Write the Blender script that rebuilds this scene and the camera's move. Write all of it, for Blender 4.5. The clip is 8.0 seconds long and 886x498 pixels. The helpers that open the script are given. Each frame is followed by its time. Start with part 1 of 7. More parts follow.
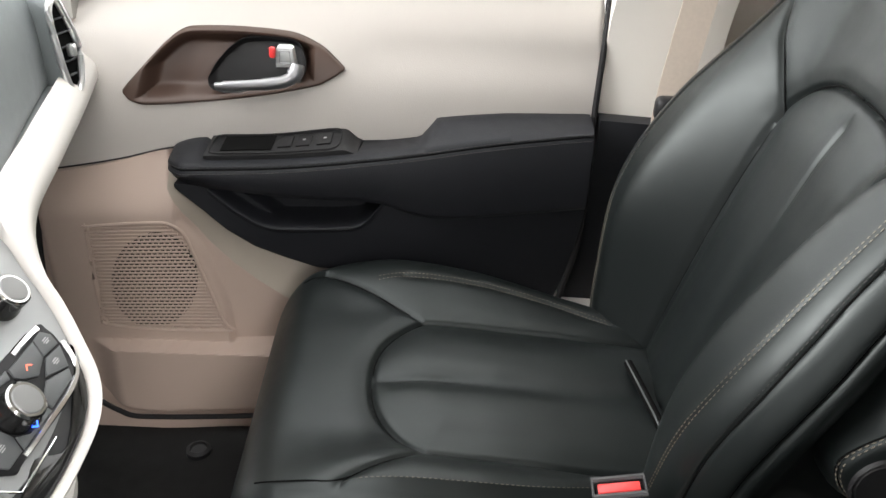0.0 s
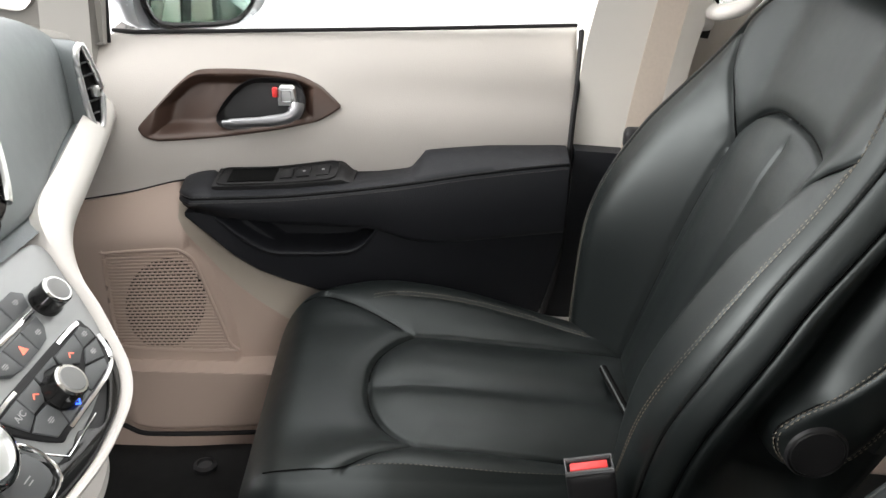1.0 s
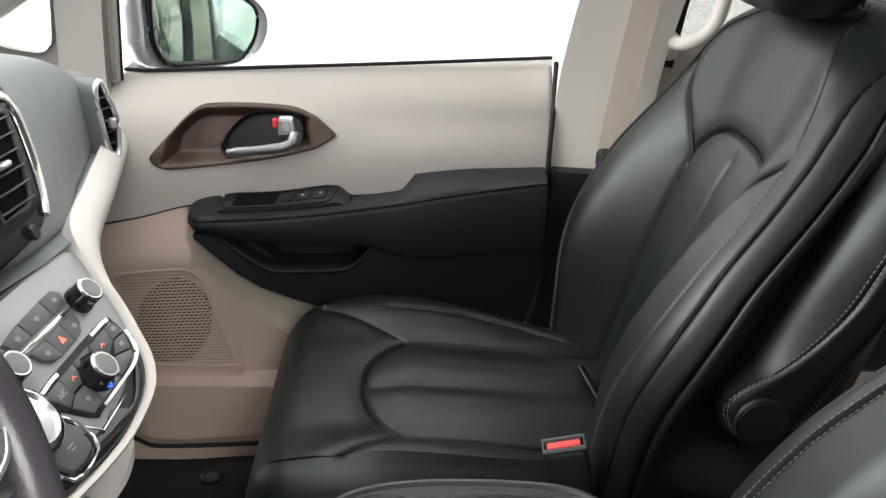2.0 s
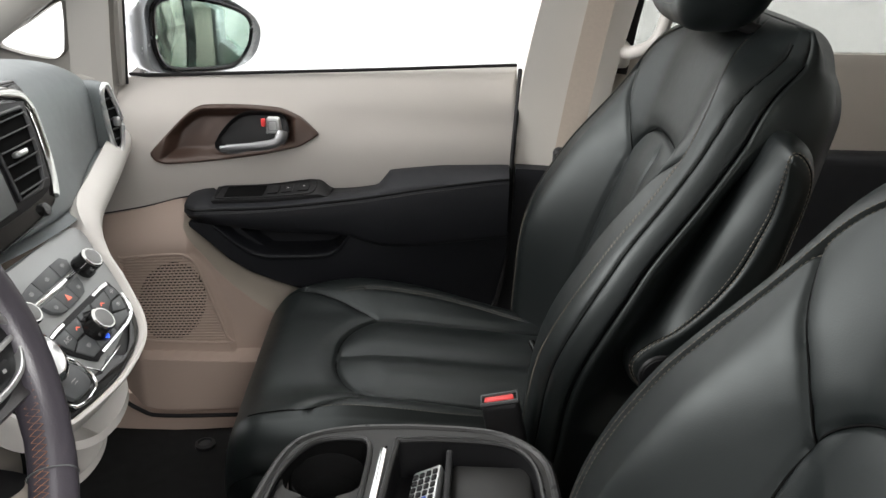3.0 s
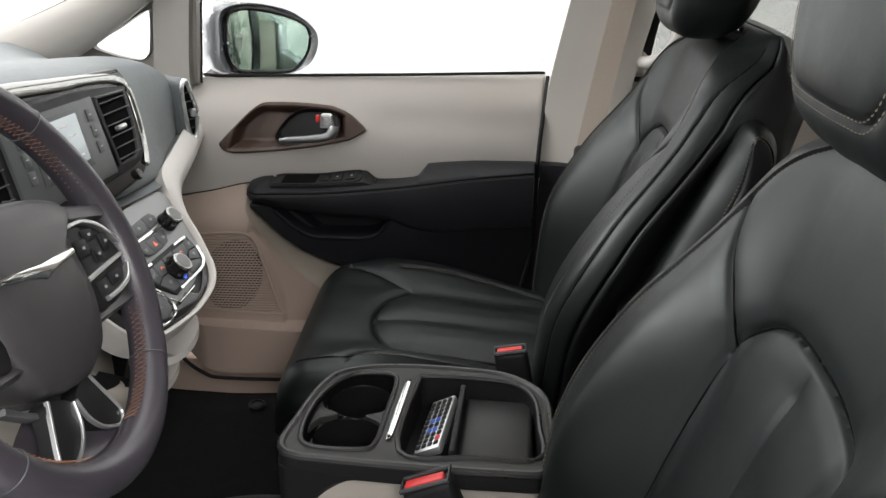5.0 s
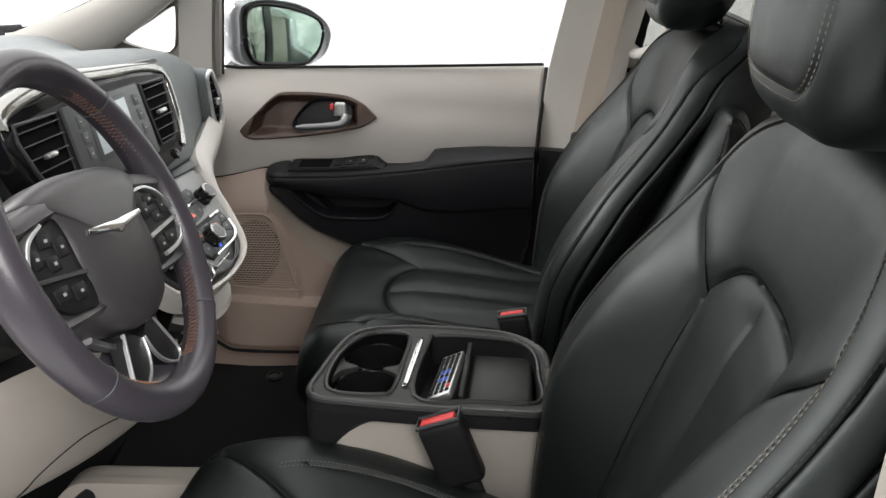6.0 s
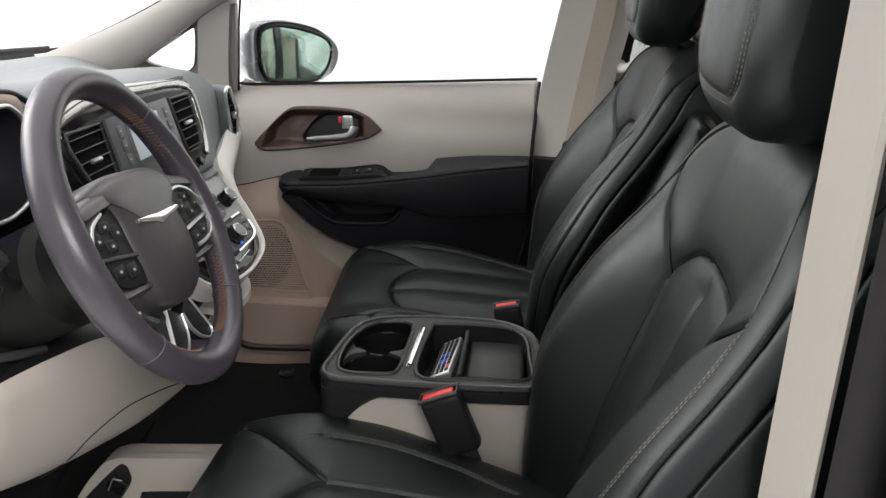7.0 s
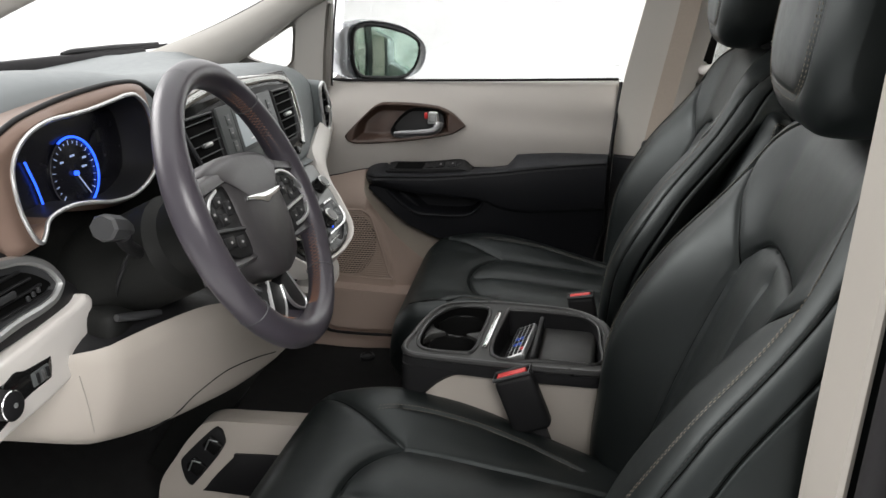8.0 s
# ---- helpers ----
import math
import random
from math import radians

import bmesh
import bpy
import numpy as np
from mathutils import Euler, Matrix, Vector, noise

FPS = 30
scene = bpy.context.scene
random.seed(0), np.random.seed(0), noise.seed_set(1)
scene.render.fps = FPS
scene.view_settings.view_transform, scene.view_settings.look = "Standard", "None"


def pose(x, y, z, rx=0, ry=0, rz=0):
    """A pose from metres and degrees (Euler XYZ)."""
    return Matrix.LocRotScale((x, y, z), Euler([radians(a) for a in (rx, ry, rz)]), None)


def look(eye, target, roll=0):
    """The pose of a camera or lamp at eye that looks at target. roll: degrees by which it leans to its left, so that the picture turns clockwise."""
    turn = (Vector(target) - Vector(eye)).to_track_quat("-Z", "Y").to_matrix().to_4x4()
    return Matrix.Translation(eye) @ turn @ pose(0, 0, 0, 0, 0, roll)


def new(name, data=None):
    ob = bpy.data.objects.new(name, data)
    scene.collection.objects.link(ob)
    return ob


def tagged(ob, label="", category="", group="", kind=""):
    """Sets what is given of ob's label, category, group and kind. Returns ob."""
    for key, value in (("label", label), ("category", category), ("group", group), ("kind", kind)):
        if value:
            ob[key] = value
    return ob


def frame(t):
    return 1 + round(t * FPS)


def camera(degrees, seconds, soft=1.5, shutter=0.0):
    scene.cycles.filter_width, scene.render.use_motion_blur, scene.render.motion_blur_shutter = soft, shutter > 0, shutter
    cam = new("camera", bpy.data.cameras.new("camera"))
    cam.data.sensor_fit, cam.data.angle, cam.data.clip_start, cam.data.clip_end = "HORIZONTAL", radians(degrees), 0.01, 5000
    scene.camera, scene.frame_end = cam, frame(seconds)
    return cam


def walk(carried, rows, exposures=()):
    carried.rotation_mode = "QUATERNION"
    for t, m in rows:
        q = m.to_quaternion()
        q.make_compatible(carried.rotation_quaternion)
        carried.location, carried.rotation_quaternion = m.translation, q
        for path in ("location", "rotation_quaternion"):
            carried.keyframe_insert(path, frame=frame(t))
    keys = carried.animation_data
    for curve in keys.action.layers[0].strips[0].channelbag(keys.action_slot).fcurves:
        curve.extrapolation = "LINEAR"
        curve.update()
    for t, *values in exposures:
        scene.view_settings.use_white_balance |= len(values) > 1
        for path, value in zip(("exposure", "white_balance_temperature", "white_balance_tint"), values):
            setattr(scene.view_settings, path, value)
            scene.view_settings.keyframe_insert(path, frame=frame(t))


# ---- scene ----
cam = camera(55.7, 8.0)
PATH = [
    (0, (0.108, -0.668, 1.314), (0.041, 1.086, 0.355), 2.2),
    (0.5, (0.128, -0.723, 1.316), (0.033, 1.06, 0.415), 1.4),
    (1, (0.123, -0.776, 1.328), (0.061, 1.028, 0.468), 1.5),
    (2.3, (0.155, -0.928, 1.342), (0.092, 0.919, 0.576), 0.2),
    (2.5, (0.182, -0.96, 1.349), (0.104, 0.885, 0.58), 0.3),
    (3, (0.218, -1.033, 1.362), (0.136, 0.816, 0.603), 0.6),
    (3.5, (0.235, -1.086, 1.368), (0.138, 0.768, 0.626), 0.8),
    (4, (0.243, -1.139, 1.363), (0.107, 0.728, 0.66), 0.7),
    (4.5, (0.262, -1.19, 1.365), (0.07, 0.676, 0.671), 0.5),
    (5, (0.271, -1.23, 1.36), (0.068, 0.628, 0.65), 0.9),
    (6.3, (0.273, -1.409, 1.373), (0.071, 0.448, 0.657), 0.8),
    (6.5, (0.283, -1.436, 1.377), (0.078, 0.421, 0.662), 0.7),
    (7, (0.296, -1.501, 1.383), (0.081, 0.368, 0.705), 0.3),
    (7.5, (0.297, -1.548, 1.38), (-0.007, 0.309, 0.703), 0.6),
    (8, (0.306, -1.58, 1.388), (-0.092, 0.26, 0.711), 0.3),
]
walk(cam, [(t, look(eye, target, roll)) for t, eye, target, roll in PATH], exposures=[(0, 1.21), (0.5, 1.05), (1.0, 1.03), (2.5, 0.53), (3.0, 0.46), (4.0, 0.40), (4.5, 0.25), (6.5, 0.08), (8.0, -0.10)])


# ---- world and light: a white photo studio round the van, with two added lamps ----
world = bpy.data.worlds.new("studio")
scene.world = world
world.use_nodes = True
wn = world.node_tree.nodes
wn["Background"].inputs[0].default_value = (1.0, 0.995, 0.985, 1)
wn["Background"].inputs[1].default_value = 1.9


def fill_lamp(name, eye, target, sx, sy, power, col=(1, 0.98, 0.965)):
    li = bpy.data.lights.new(name, "AREA")
    li.shape, li.size, li.size_y, li.energy, li.color = "RECTANGLE", sx, sy, power, col
    ob = new(name, li)
    ob.matrix_world = look(eye, target)
    return ob


# Two unseen lamps, added to brighten the dash, door and seats.
fill_lamp("unseen_fill_lamp", (-3.4, -0.3, 2.9), (0.2, 0.1, 0.9), 3.6, 1.8, 135)
fill_lamp("unseen_fill_lamp", (1.2, -2.6, 2.6), (-0.3, -0.2, 0.8), 1.4, 1.2, 66)

# ---- materials ----
def mat(name, col, rough=0.5, metal=0.0, grain=0.0, grain_scale=900, var=0.12, var_scale=6, spec=0.5, coat=0.0, cells=False, rough_var=0.08, emit=None):
    m = bpy.data.materials.new(name)
    m.use_nodes = True
    nt = m.node_tree
    b = nt.nodes["Principled BSDF"]
    b.inputs["Roughness"].default_value = rough
    b.inputs["Metallic"].default_value = metal
    b.inputs["Specular IOR Level"].default_value = spec
    b.inputs["Coat Weight"].default_value = coat
    b.inputs["Coat Roughness"].default_value = 0.05
    tc = nt.nodes.new("ShaderNodeTexCoord")
    big = nt.nodes.new("ShaderNodeTexNoise")
    big.inputs["Scale"].default_value = var_scale
    big.inputs["Detail"].default_value = 5
    nt.links.new(tc.outputs["Object"], big.inputs["Vector"])
    mix = nt.nodes.new("ShaderNodeMix")
    mix.data_type = "RGBA"
    mix.inputs[6].default_value = (*[c * (1 - var) for c in col], 1)
    mix.inputs[7].default_value = (*[min(1, c * (1 + var)) for c in col], 1)
    nt.links.new(big.outputs["Fac"], mix.inputs[0])
    nt.links.new(mix.outputs[2], b.inputs["Base Color"])
    rr = nt.nodes.new("ShaderNodeMapRange")
    rr.inputs[3].default_value = max(0.02, rough - rough_var)
    rr.inputs[4].default_value = min(1, rough + rough_var)
    sm = nt.nodes.new("ShaderNodeTexNoise")
    sm.inputs["Scale"].default_value = var_scale * 9
    sm.inputs["Detail"].default_value = 3
    nt.links.new(tc.outputs["Object"], sm.inputs["Vector"])
    nt.links.new(sm.outputs["Fac"], rr.inputs[0])
    nt.links.new(rr.outputs[0], b.inputs["Roughness"])
    if grain:
        if cells:
            g = nt.nodes.new("ShaderNodeTexVoronoi")
            g.feature = "SMOOTH_F1"
            out = g.outputs["Distance"]
        else:
            g = nt.nodes.new("ShaderNodeTexNoise")
            g.inputs["Detail"].default_value = 3
            out = g.outputs["Fac"]
        g.inputs["Scale"].default_value = grain_scale
        nt.links.new(tc.outputs["Object"], g.inputs["Vector"])
        bp = nt.nodes.new("ShaderNodeBump")
        bp.inputs["Strength"].default_value = grain
        bp.inputs["Distance"].default_value = 0.001
        nt.links.new(out, bp.inputs["Height"])
        nt.links.new(bp.outputs[0], b.inputs["Normal"])
    if emit:
        b.inputs["Emission Color"].default_value = (*emit[0], 1)
        b.inputs["Emission Strength"].default_value = emit[1]
    return m


LEATHER = mat("black_leather", (0.0056, 0.0074, 0.0075), 0.43, spec=0.47, grain=0.06, grain_scale=900, cells=True, var=0.15, var_scale=9, rough_var=0.05)
LEATHER.node_tree.nodes["Principled BSDF"].inputs["Specular Tint"].default_value = (0.93, 1.0, 0.995, 1)
WHEEL_LEATHER = mat("wheel_leather", (0.058, 0.052, 0.063), 0.29, rough_var=0.02, var=0.06, grain=0.12, grain_scale=700, cells=True)
WHEEL_PLASTIC = mat("wheel_cover", (0.050, 0.047, 0.049), 0.37, grain=0.15, grain_scale=900, cells=True)
VINYL = mat("black_vinyl", (0.0145, 0.0154, 0.0187), 0.55, spec=0.29, grain=0.25, grain_scale=600, cells=True)
BLACK = mat("black_plastic", (0.012, 0.012, 0.013), 0.52, spec=0.32, grain=0.15, grain_scale=1200)
SATIN = mat("dark_satin_plastic", (0.045, 0.046, 0.048), 0.42, grain=0.08, grain_scale=1500)
GLOSS = mat("gloss_black", (0.010, 0.010, 0.010), 0.12, spec=0.42, rough_var=0.03)
RUBBER = mat("rubber", (0.016, 0.015, 0.016), 0.75, spec=0.25, grain=0.1)
CARPET = mat("black_carpet", (0.015, 0.015, 0.015), 0.95, grain=0.9, grain_scale=500, var=0.3, var_scale=40, spec=0.1)
THREAD = mat("thread", (0.17, 0.15, 0.12), 0.8, var=0.2, var_scale=300)
DARK_THREAD = mat("dark_thread", (0.024, 0.023, 0.022), 0.7, var=0.2, var_scale=300)
BROWN_THREAD = mat("brown_thread", (0.30, 0.150, 0.09), 0.8, var=0.2, var_scale=300)
BEIGE = mat("beige_vinyl", (0.50, 0.470, 0.438), 0.55, grain=0.2, grain_scale=700, cells=True, var=0.04)
TAN = mat("tan_plastic", (0.475, 0.372, 0.312), 0.55, grain=0.2, grain_scale=800, var=0.05)
CREAM = mat("cream_plastic", (0.70, 0.67, 0.635), 0.5, grain=0.15, grain_scale=900, var=0.04)
WEBBING = mat("belt_webbing", (0.58, 0.50, 0.425), 0.75, grain=0.5, grain_scale=700, var=0.08, var_scale=200)
HEADLINER = mat("headliner_fabric", (0.62, 0.58, 0.52), 0.9, grain=0.4, grain_scale=500, var=0.05)
BROWN = mat("brown_satin", (0.066, 0.039, 0.029), 0.38, metal=0.1, grain=0.05, var=0.1)
BRONZE = mat("bronze_trim", (0.20, 0.135, 0.106), 0.38, metal=0.5, grain=0.05, var=0.1)
DASHPAD = mat("grey_dash_pad", (0.18, 0.198, 0.204), 0.46, grain=0.25, grain_scale=700, cells=True, var=0.06)
SILVER = mat("satin_silver", (0.74, 0.75, 0.75), 0.33, metal=0.85, var=0.04, grain=0.03)
# Near-black that paints the shade inside openings, vents and recesses.
CAVITY_SHADE = mat("cavity_shade", (0.004, 0.004, 0.004), 0.9, spec=0.1)
RADIO_GREY = mat("radio_grey", (0.10, 0.108, 0.108), 0.4, grain=0.05)
KNEE = mat("beige_plastic", (0.46, 0.42, 0.375), 0.5, grain=0.15, grain_scale=900, var=0.05)
SCOOP_SHADE = mat("scoop_shade_plastic", (0.40, 0.35, 0.29), 0.55, grain=0.15, grain_scale=900, var=0.05)
CONSOLE = mat("console_plastic", (0.030, 0.030, 0.029), 0.44, spec=0.30, grain=0.06, grain_scale=1500)
RIM = mat("console_rim", (0.03, 0.03, 0.03), 0.30, spec=0.45, grain=0.05, grain_scale=1500)
SEAM_CORD = mat("seam_cord", (0.003, 0.003, 0.003), 0.8, spec=0.1)
PILLAR = mat("pillar_plastic", (0.73, 0.70, 0.65), 0.5, grain=0.15, grain_scale=900, var=0.04)
# Beige trim darkened: the weaker light on these pillars is in the colour.
A_PILLAR_DIM = mat("windscreen_pillar_dim", (0.34, 0.325, 0.30), 0.55, grain=0.15, grain_scale=900, var=0.05)
# Same pillar plastic, darkened in colour to offset strong light on the driver side.
PILLAR_DIMMED = mat("pillar_plastic_dimmed", (0.37, 0.345, 0.31), 0.5, grain=0.15, grain_scale=900, var=0.05)
HANDLE = mat("handle_silver", (0.29, 0.29, 0.30), 0.34, metal=0.85, var=0.04)
KNOB_FACE = mat("knob_face", (0.24, 0.24, 0.24), 0.5, metal=0.5, var=0.05, grain=0.03)
PLATE_GREY = mat("plate_grey", (0.34, 0.35, 0.35), 0.45, metal=0.35, var=0.05, grain=0.03)
COLUMN = mat("column_plastic", (0.009, 0.0095, 0.0088), 0.6, spec=0.22, grain=0.15, grain_scale=1200)
DARK_CHROME = mat("dark_chrome", (0.40, 0.40, 0.385), 0.14, metal=1.0, var=0.03, rough_var=0.03)
CHROME = mat("chrome", (0.85, 0.85, 0.85), 0.07, metal=1.0, var=0.02, rough_var=0.03)
RED = mat("red_plastic", (0.75, 0.05, 0.05), 0.35, var=0.05)
PALE = mat("pale_print", (0.42, 0.42, 0.42), 0.6)
BODY = mat("silver_paint", (0.55, 0.57, 0.60), 0.25, metal=0.5, coat=0.6)
WHITE_STUDIO = mat("white_studio_floor", (0.85, 0.85, 0.85), 0.7)
WALL_GREY = mat("wall_grey", (0.30, 0.30, 0.30), 0.8)
PALE_FILM = mat("pale_film", (0.9, 0.9, 0.88), 0.5)
BLACK_PAINT = mat("dark_paint", (0.010, 0.008, 0.009), 0.6, spec=0.15)
BUTTON = mat("grey_button", (0.095, 0.10, 0.103), 0.45, grain=0.05)
SCREEN = mat("lit_screen", (0.3, 0.33, 0.34), 0.12, emit=((0.75, 0.82, 0.85), 0.28))
GAUGE = mat("gauge_face", (0.008, 0.008, 0.012), 0.25)
BLUE_LIGHT = mat("blue_light", (0.02, 0.05, 0.5), 0.4, emit=((0.02, 0.10, 1.0), 2.6))
SOFT_LIGHT = mat("white_backlight", (0.4, 0.45, 0.6), 0.4, emit=((0.45, 0.6, 1.0), 0.45))
RED_LIGHT = mat("red_backlight", (0.7, 0.15, 0.1), 0.4, emit=((1.0, 0.2, 0.12), 0.6))
BLUE_KEY = mat("blue_keys", (0.05, 0.12, 0.6), 0.4)
MIRROR = mat("mirror_glass", (0.62, 0.80, 0.70), 0.015, metal=1.0, var=0.02, rough_var=0.01)


def glass(name, col):
    m = bpy.data.materials.new(name)
    m.use_nodes = True
    b = m.node_tree.nodes["Principled BSDF"]
    b.inputs["Base Color"].default_value = (*col, 1)
    b.inputs["Roughness"].default_value = 0.0
    b.inputs["Transmission Weight"].default_value = 1.0
    b.inputs["IOR"].default_value = 1.02
    return m


PANE = glass("window_glass", (0.97, 0.99, 0.98))
TINTED = glass("tinted_glass", (0.27, 0.28, 0.255))

# ---- building helpers ----
ORIGIN = {}


def thing(name, at, label, category, group="", kind=""):
    ob = new(name)
    ob.empty_display_size = 0.05
    ob.location = at
    ORIGIN[ob] = Vector(at)
    return tagged(ob, label, category, group, kind)


def part(name, bm, material, parent=None, label="", smooth=35, kind="", category=""):
    """Links a bmesh given in world metres as one mesh object, under a thing or a part."""
    at = ORIGIN.get(parent, Vector((0, 0, 0)))
    bmesh.ops.translate(bm, verts=bm.verts, vec=-at)
    bmesh.ops.recalc_face_normals(bm, faces=bm.faces)
    me = bpy.data.meshes.new(name)
    bm.to_mesh(me)
    bm.free()
    me.materials.append(material)
    if smooth:
        for p in me.polygons:
            p.use_smooth = True
        me.set_sharp_from_angle(angle=radians(smooth))
    ob = new(name, me)
    if parent:
        ob.parent = parent
    ORIGIN[ob] = at
    return tagged(ob, label, category, "", kind)


def sheet(P, wrap=False, caps=False):
    """A grid of points, rows by columns; wrap joins the last column to the first."""
    bm = bmesh.new()
    rows = [[bm.verts.new(p) for p in row] for row in P]
    n = len(rows[0])
    for a, b in zip(rows, rows[1:]):
        for j in range(n if wrap else n - 1):
            k = (j + 1) % n
            bm.faces.new((a[j], a[k], b[k], b[j]))
    if caps:
        bm.faces.new(rows[0])
        bm.faces.new(rows[-1][::-1])
    return bm


def merge(*bms):
    out = bmesh.new()
    for b in bms:
        me = bpy.data.meshes.new("tmp")
        b.to_mesh(me)
        b.free()
        out.from_mesh(me)
        bpy.data.meshes.remove(me)
    return out


def rbox(at, size, r=0.004, seg=2, m=None):
    """A box with rounded edges; m turns it about its middle."""
    bm = bmesh.new()
    bmesh.ops.create_cube(bm, size=1)
    bmesh.ops.scale(bm, vec=size, verts=bm.verts)
    if r:
        bmesh.ops.bevel(bm, geom=bm.edges[:], offset=min(r, min(size) * 0.49), segments=seg, profile=0.5, affect="EDGES")
    bmesh.ops.transform(bm, matrix=Matrix.Translation(at) @ (m or Matrix()), verts=bm.verts)
    return bm


def prism(outline, depth, m, bevel=0.0, seg=2):
    """An outline (u, v) pulled from w = 0 to w = depth, its upper edge bevelled, laid into the world by m."""
    bm = bmesh.new()
    lo = [bm.verts.new((u, v, 0)) for u, v in outline]
    hi = [bm.verts.new((u, v, depth)) for u, v in outline]
    bm.faces.new(lo[::-1])
    top = bm.faces.new(hi)
    n = len(lo)
    for i in range(n):
        bm.faces.new((lo[i], lo[(i + 1) % n], hi[(i + 1) % n], hi[i]))
    bmesh.ops.recalc_face_normals(bm, faces=bm.faces)
    if bevel:
        bmesh.ops.bevel(bm, geom=list(top.edges), offset=bevel, segments=seg, profile=0.5, affect="EDGES")
    bmesh.ops.transform(bm, matrix=m, verts=bm.verts)
    return bm


def curve2(pts, n=8, closed=True):
    """A smooth line through points of any dimension (Catmull-Rom)."""
    P = [Vector(p) for p in pts]
    out = []
    N = len(P)
    for i in range(N if closed else N - 1):
        if closed:
            a, b, c, d = (P[(i + k) % N] for k in (-1, 0, 1, 2))
        else:
            a, b, c, d = P[max(i - 1, 0)], P[i], P[i + 1], P[min(i + 2, N - 1)]
        for k in range(n):
            t = k / n
            out.append(0.5 * (2 * b + (c - a) * t + (2 * a - 5 * b + 4 * c - d) * t * t + (3 * b - a - 3 * c + d) * t ** 3))
    if not closed:
        out.append(P[-1])
    return out


def tube(path, r, n=8, closed=False, caps=True, flat=1.0, up=(0, 0, 1)):
    """A round or flattened bar along a path; r is one radius or one for each point."""
    P = [Vector(p) for p in path]
    N = len(P)
    rows = []
    ref = Vector(up)
    for i, p in enumerate(P):
        a, b = (P[(i - 1) % N], P[(i + 1) % N]) if closed else (P[max(i - 1, 0)], P[min(i + 1, N - 1)])
        d = (b - a).normalized()
        s = d.cross(ref)
        if s.length < 1e-4:
            s = d.cross(Vector((1, 0.1, 0)))
        s.normalize()
        u = s.cross(d)
        rad = r[i] if isinstance(r, (list, tuple)) else r
        rows.append([p + s * (rad * math.cos(2 * math.pi * k / n)) + u * (rad * flat * math.sin(2 * math.pi * k / n)) for k in range(n)])
    if closed:
        rows.append(rows[0])
        bm = sheet(rows, wrap=True)
        bmesh.ops.remove_doubles(bm, verts=bm.verts, dist=1e-6)
        return bm
    return sheet(rows, wrap=True, caps=caps)


def sweep(path, section, up=(0, 0, 1), closed=False):
    """A section of (side, up) points carried along a path."""
    P = [Vector(p) for p in path]
    N = len(P)
    rows = []
    ref = Vector(up)
    for i, p in enumerate(P):
        a, b = (P[(i - 1) % N], P[(i + 1) % N]) if closed else (P[max(i - 1, 0)], P[min(i + 1, N - 1)])
        d = (b - a).normalized()
        s = d.cross(ref).normalized()
        u = s.cross(d)
        rows.append([p + s * a1 + u * b1 for a1, b1 in section])
    if closed:
        rows.append(rows[0])
    bm = sheet(rows, wrap=True, caps=not closed)
    if closed:
        bmesh.ops.remove_doubles(bm, verts=bm.verts, dist=1e-6)
    return bm


def ring_top(outline, holes, z0, z1):
    """A plate with holes, from z0 up to z1, filled between its loops."""
    bm = bmesh.new()
    loops = []
    for line in [outline] + holes:
        loops.append([bm.verts.new((p[0], p[1], z1)) for p in line])
    edges = []
    for l in loops:
        edges += [bm.edges.new((l[i], l[(i + 1) % len(l)])) for i in range(len(l))]
    bmesh.ops.triangle_fill(bm, use_beauty=True, use_dissolve=False, edges=edges)
    for l in loops:
        low = [bm.verts.new((v.co.x, v.co.y, z0)) for v in l]
        n = len(l)
        for i in range(n):
            bm.faces.new((l[i], l[(i + 1) % n], low[(i + 1) % n], low[i]))
    return bm


def lathe(profile, m, n=32):
    """A profile of (radius, height) turned about w, laid into the world by m."""
    rows = [[(r * math.cos(2 * math.pi * k / n), r * math.sin(2 * math.pi * k / n), h) for k in range(n)] for r, h in profile]
    bm = sheet(rows, wrap=True, caps=True)
    bmesh.ops.transform(bm, matrix=m, verts=bm.verts)
    return bm


def stitches(paths, length=0.0034, gap=0.0022, r=0.00050):
    """Short threads along lines that lie on a surface."""
    bms = bmesh.new()
    for path in paths:
        P = [Vector(p) for p in path]
        acc, seg = [0.0], 0.0
        for a, b in zip(P, P[1:]):
            seg += (b - a).length
            acc.append(seg)

        def at(s, P=P, acc=acc):
            i = int(np.searchsorted(acc, s)) - 1
            i = max(0, min(i, len(P) - 2))
            f = (s - acc[i]) / max(acc[i + 1] - acc[i], 1e-9)
            return P[i].lerp(P[i + 1], f)
        s = 0.0
        while s + length < seg:
            a, b = at(s), at(s + length)
            d = (b - a).normalized()
            q = d.cross(Vector((0.3, 0.2, 1))).normalized()
            w = q.cross(d)
            c = (a + b) / 2
            ring = [[bms.verts.new(e + q * (r * k * math.cos(x)) + w * (r * k * math.sin(x))) for x in (0, 2.1, 4.2)] for e, k in ((a, 0.6), (c, 1.3), (b, 0.6))]
            for u, v in zip(ring, ring[1:]):
                for k in range(3):
                    bms.faces.new((u[k], u[(k + 1) % 3], v[(k + 1) % 3], v[k]))
            s += length + gap
    return bms


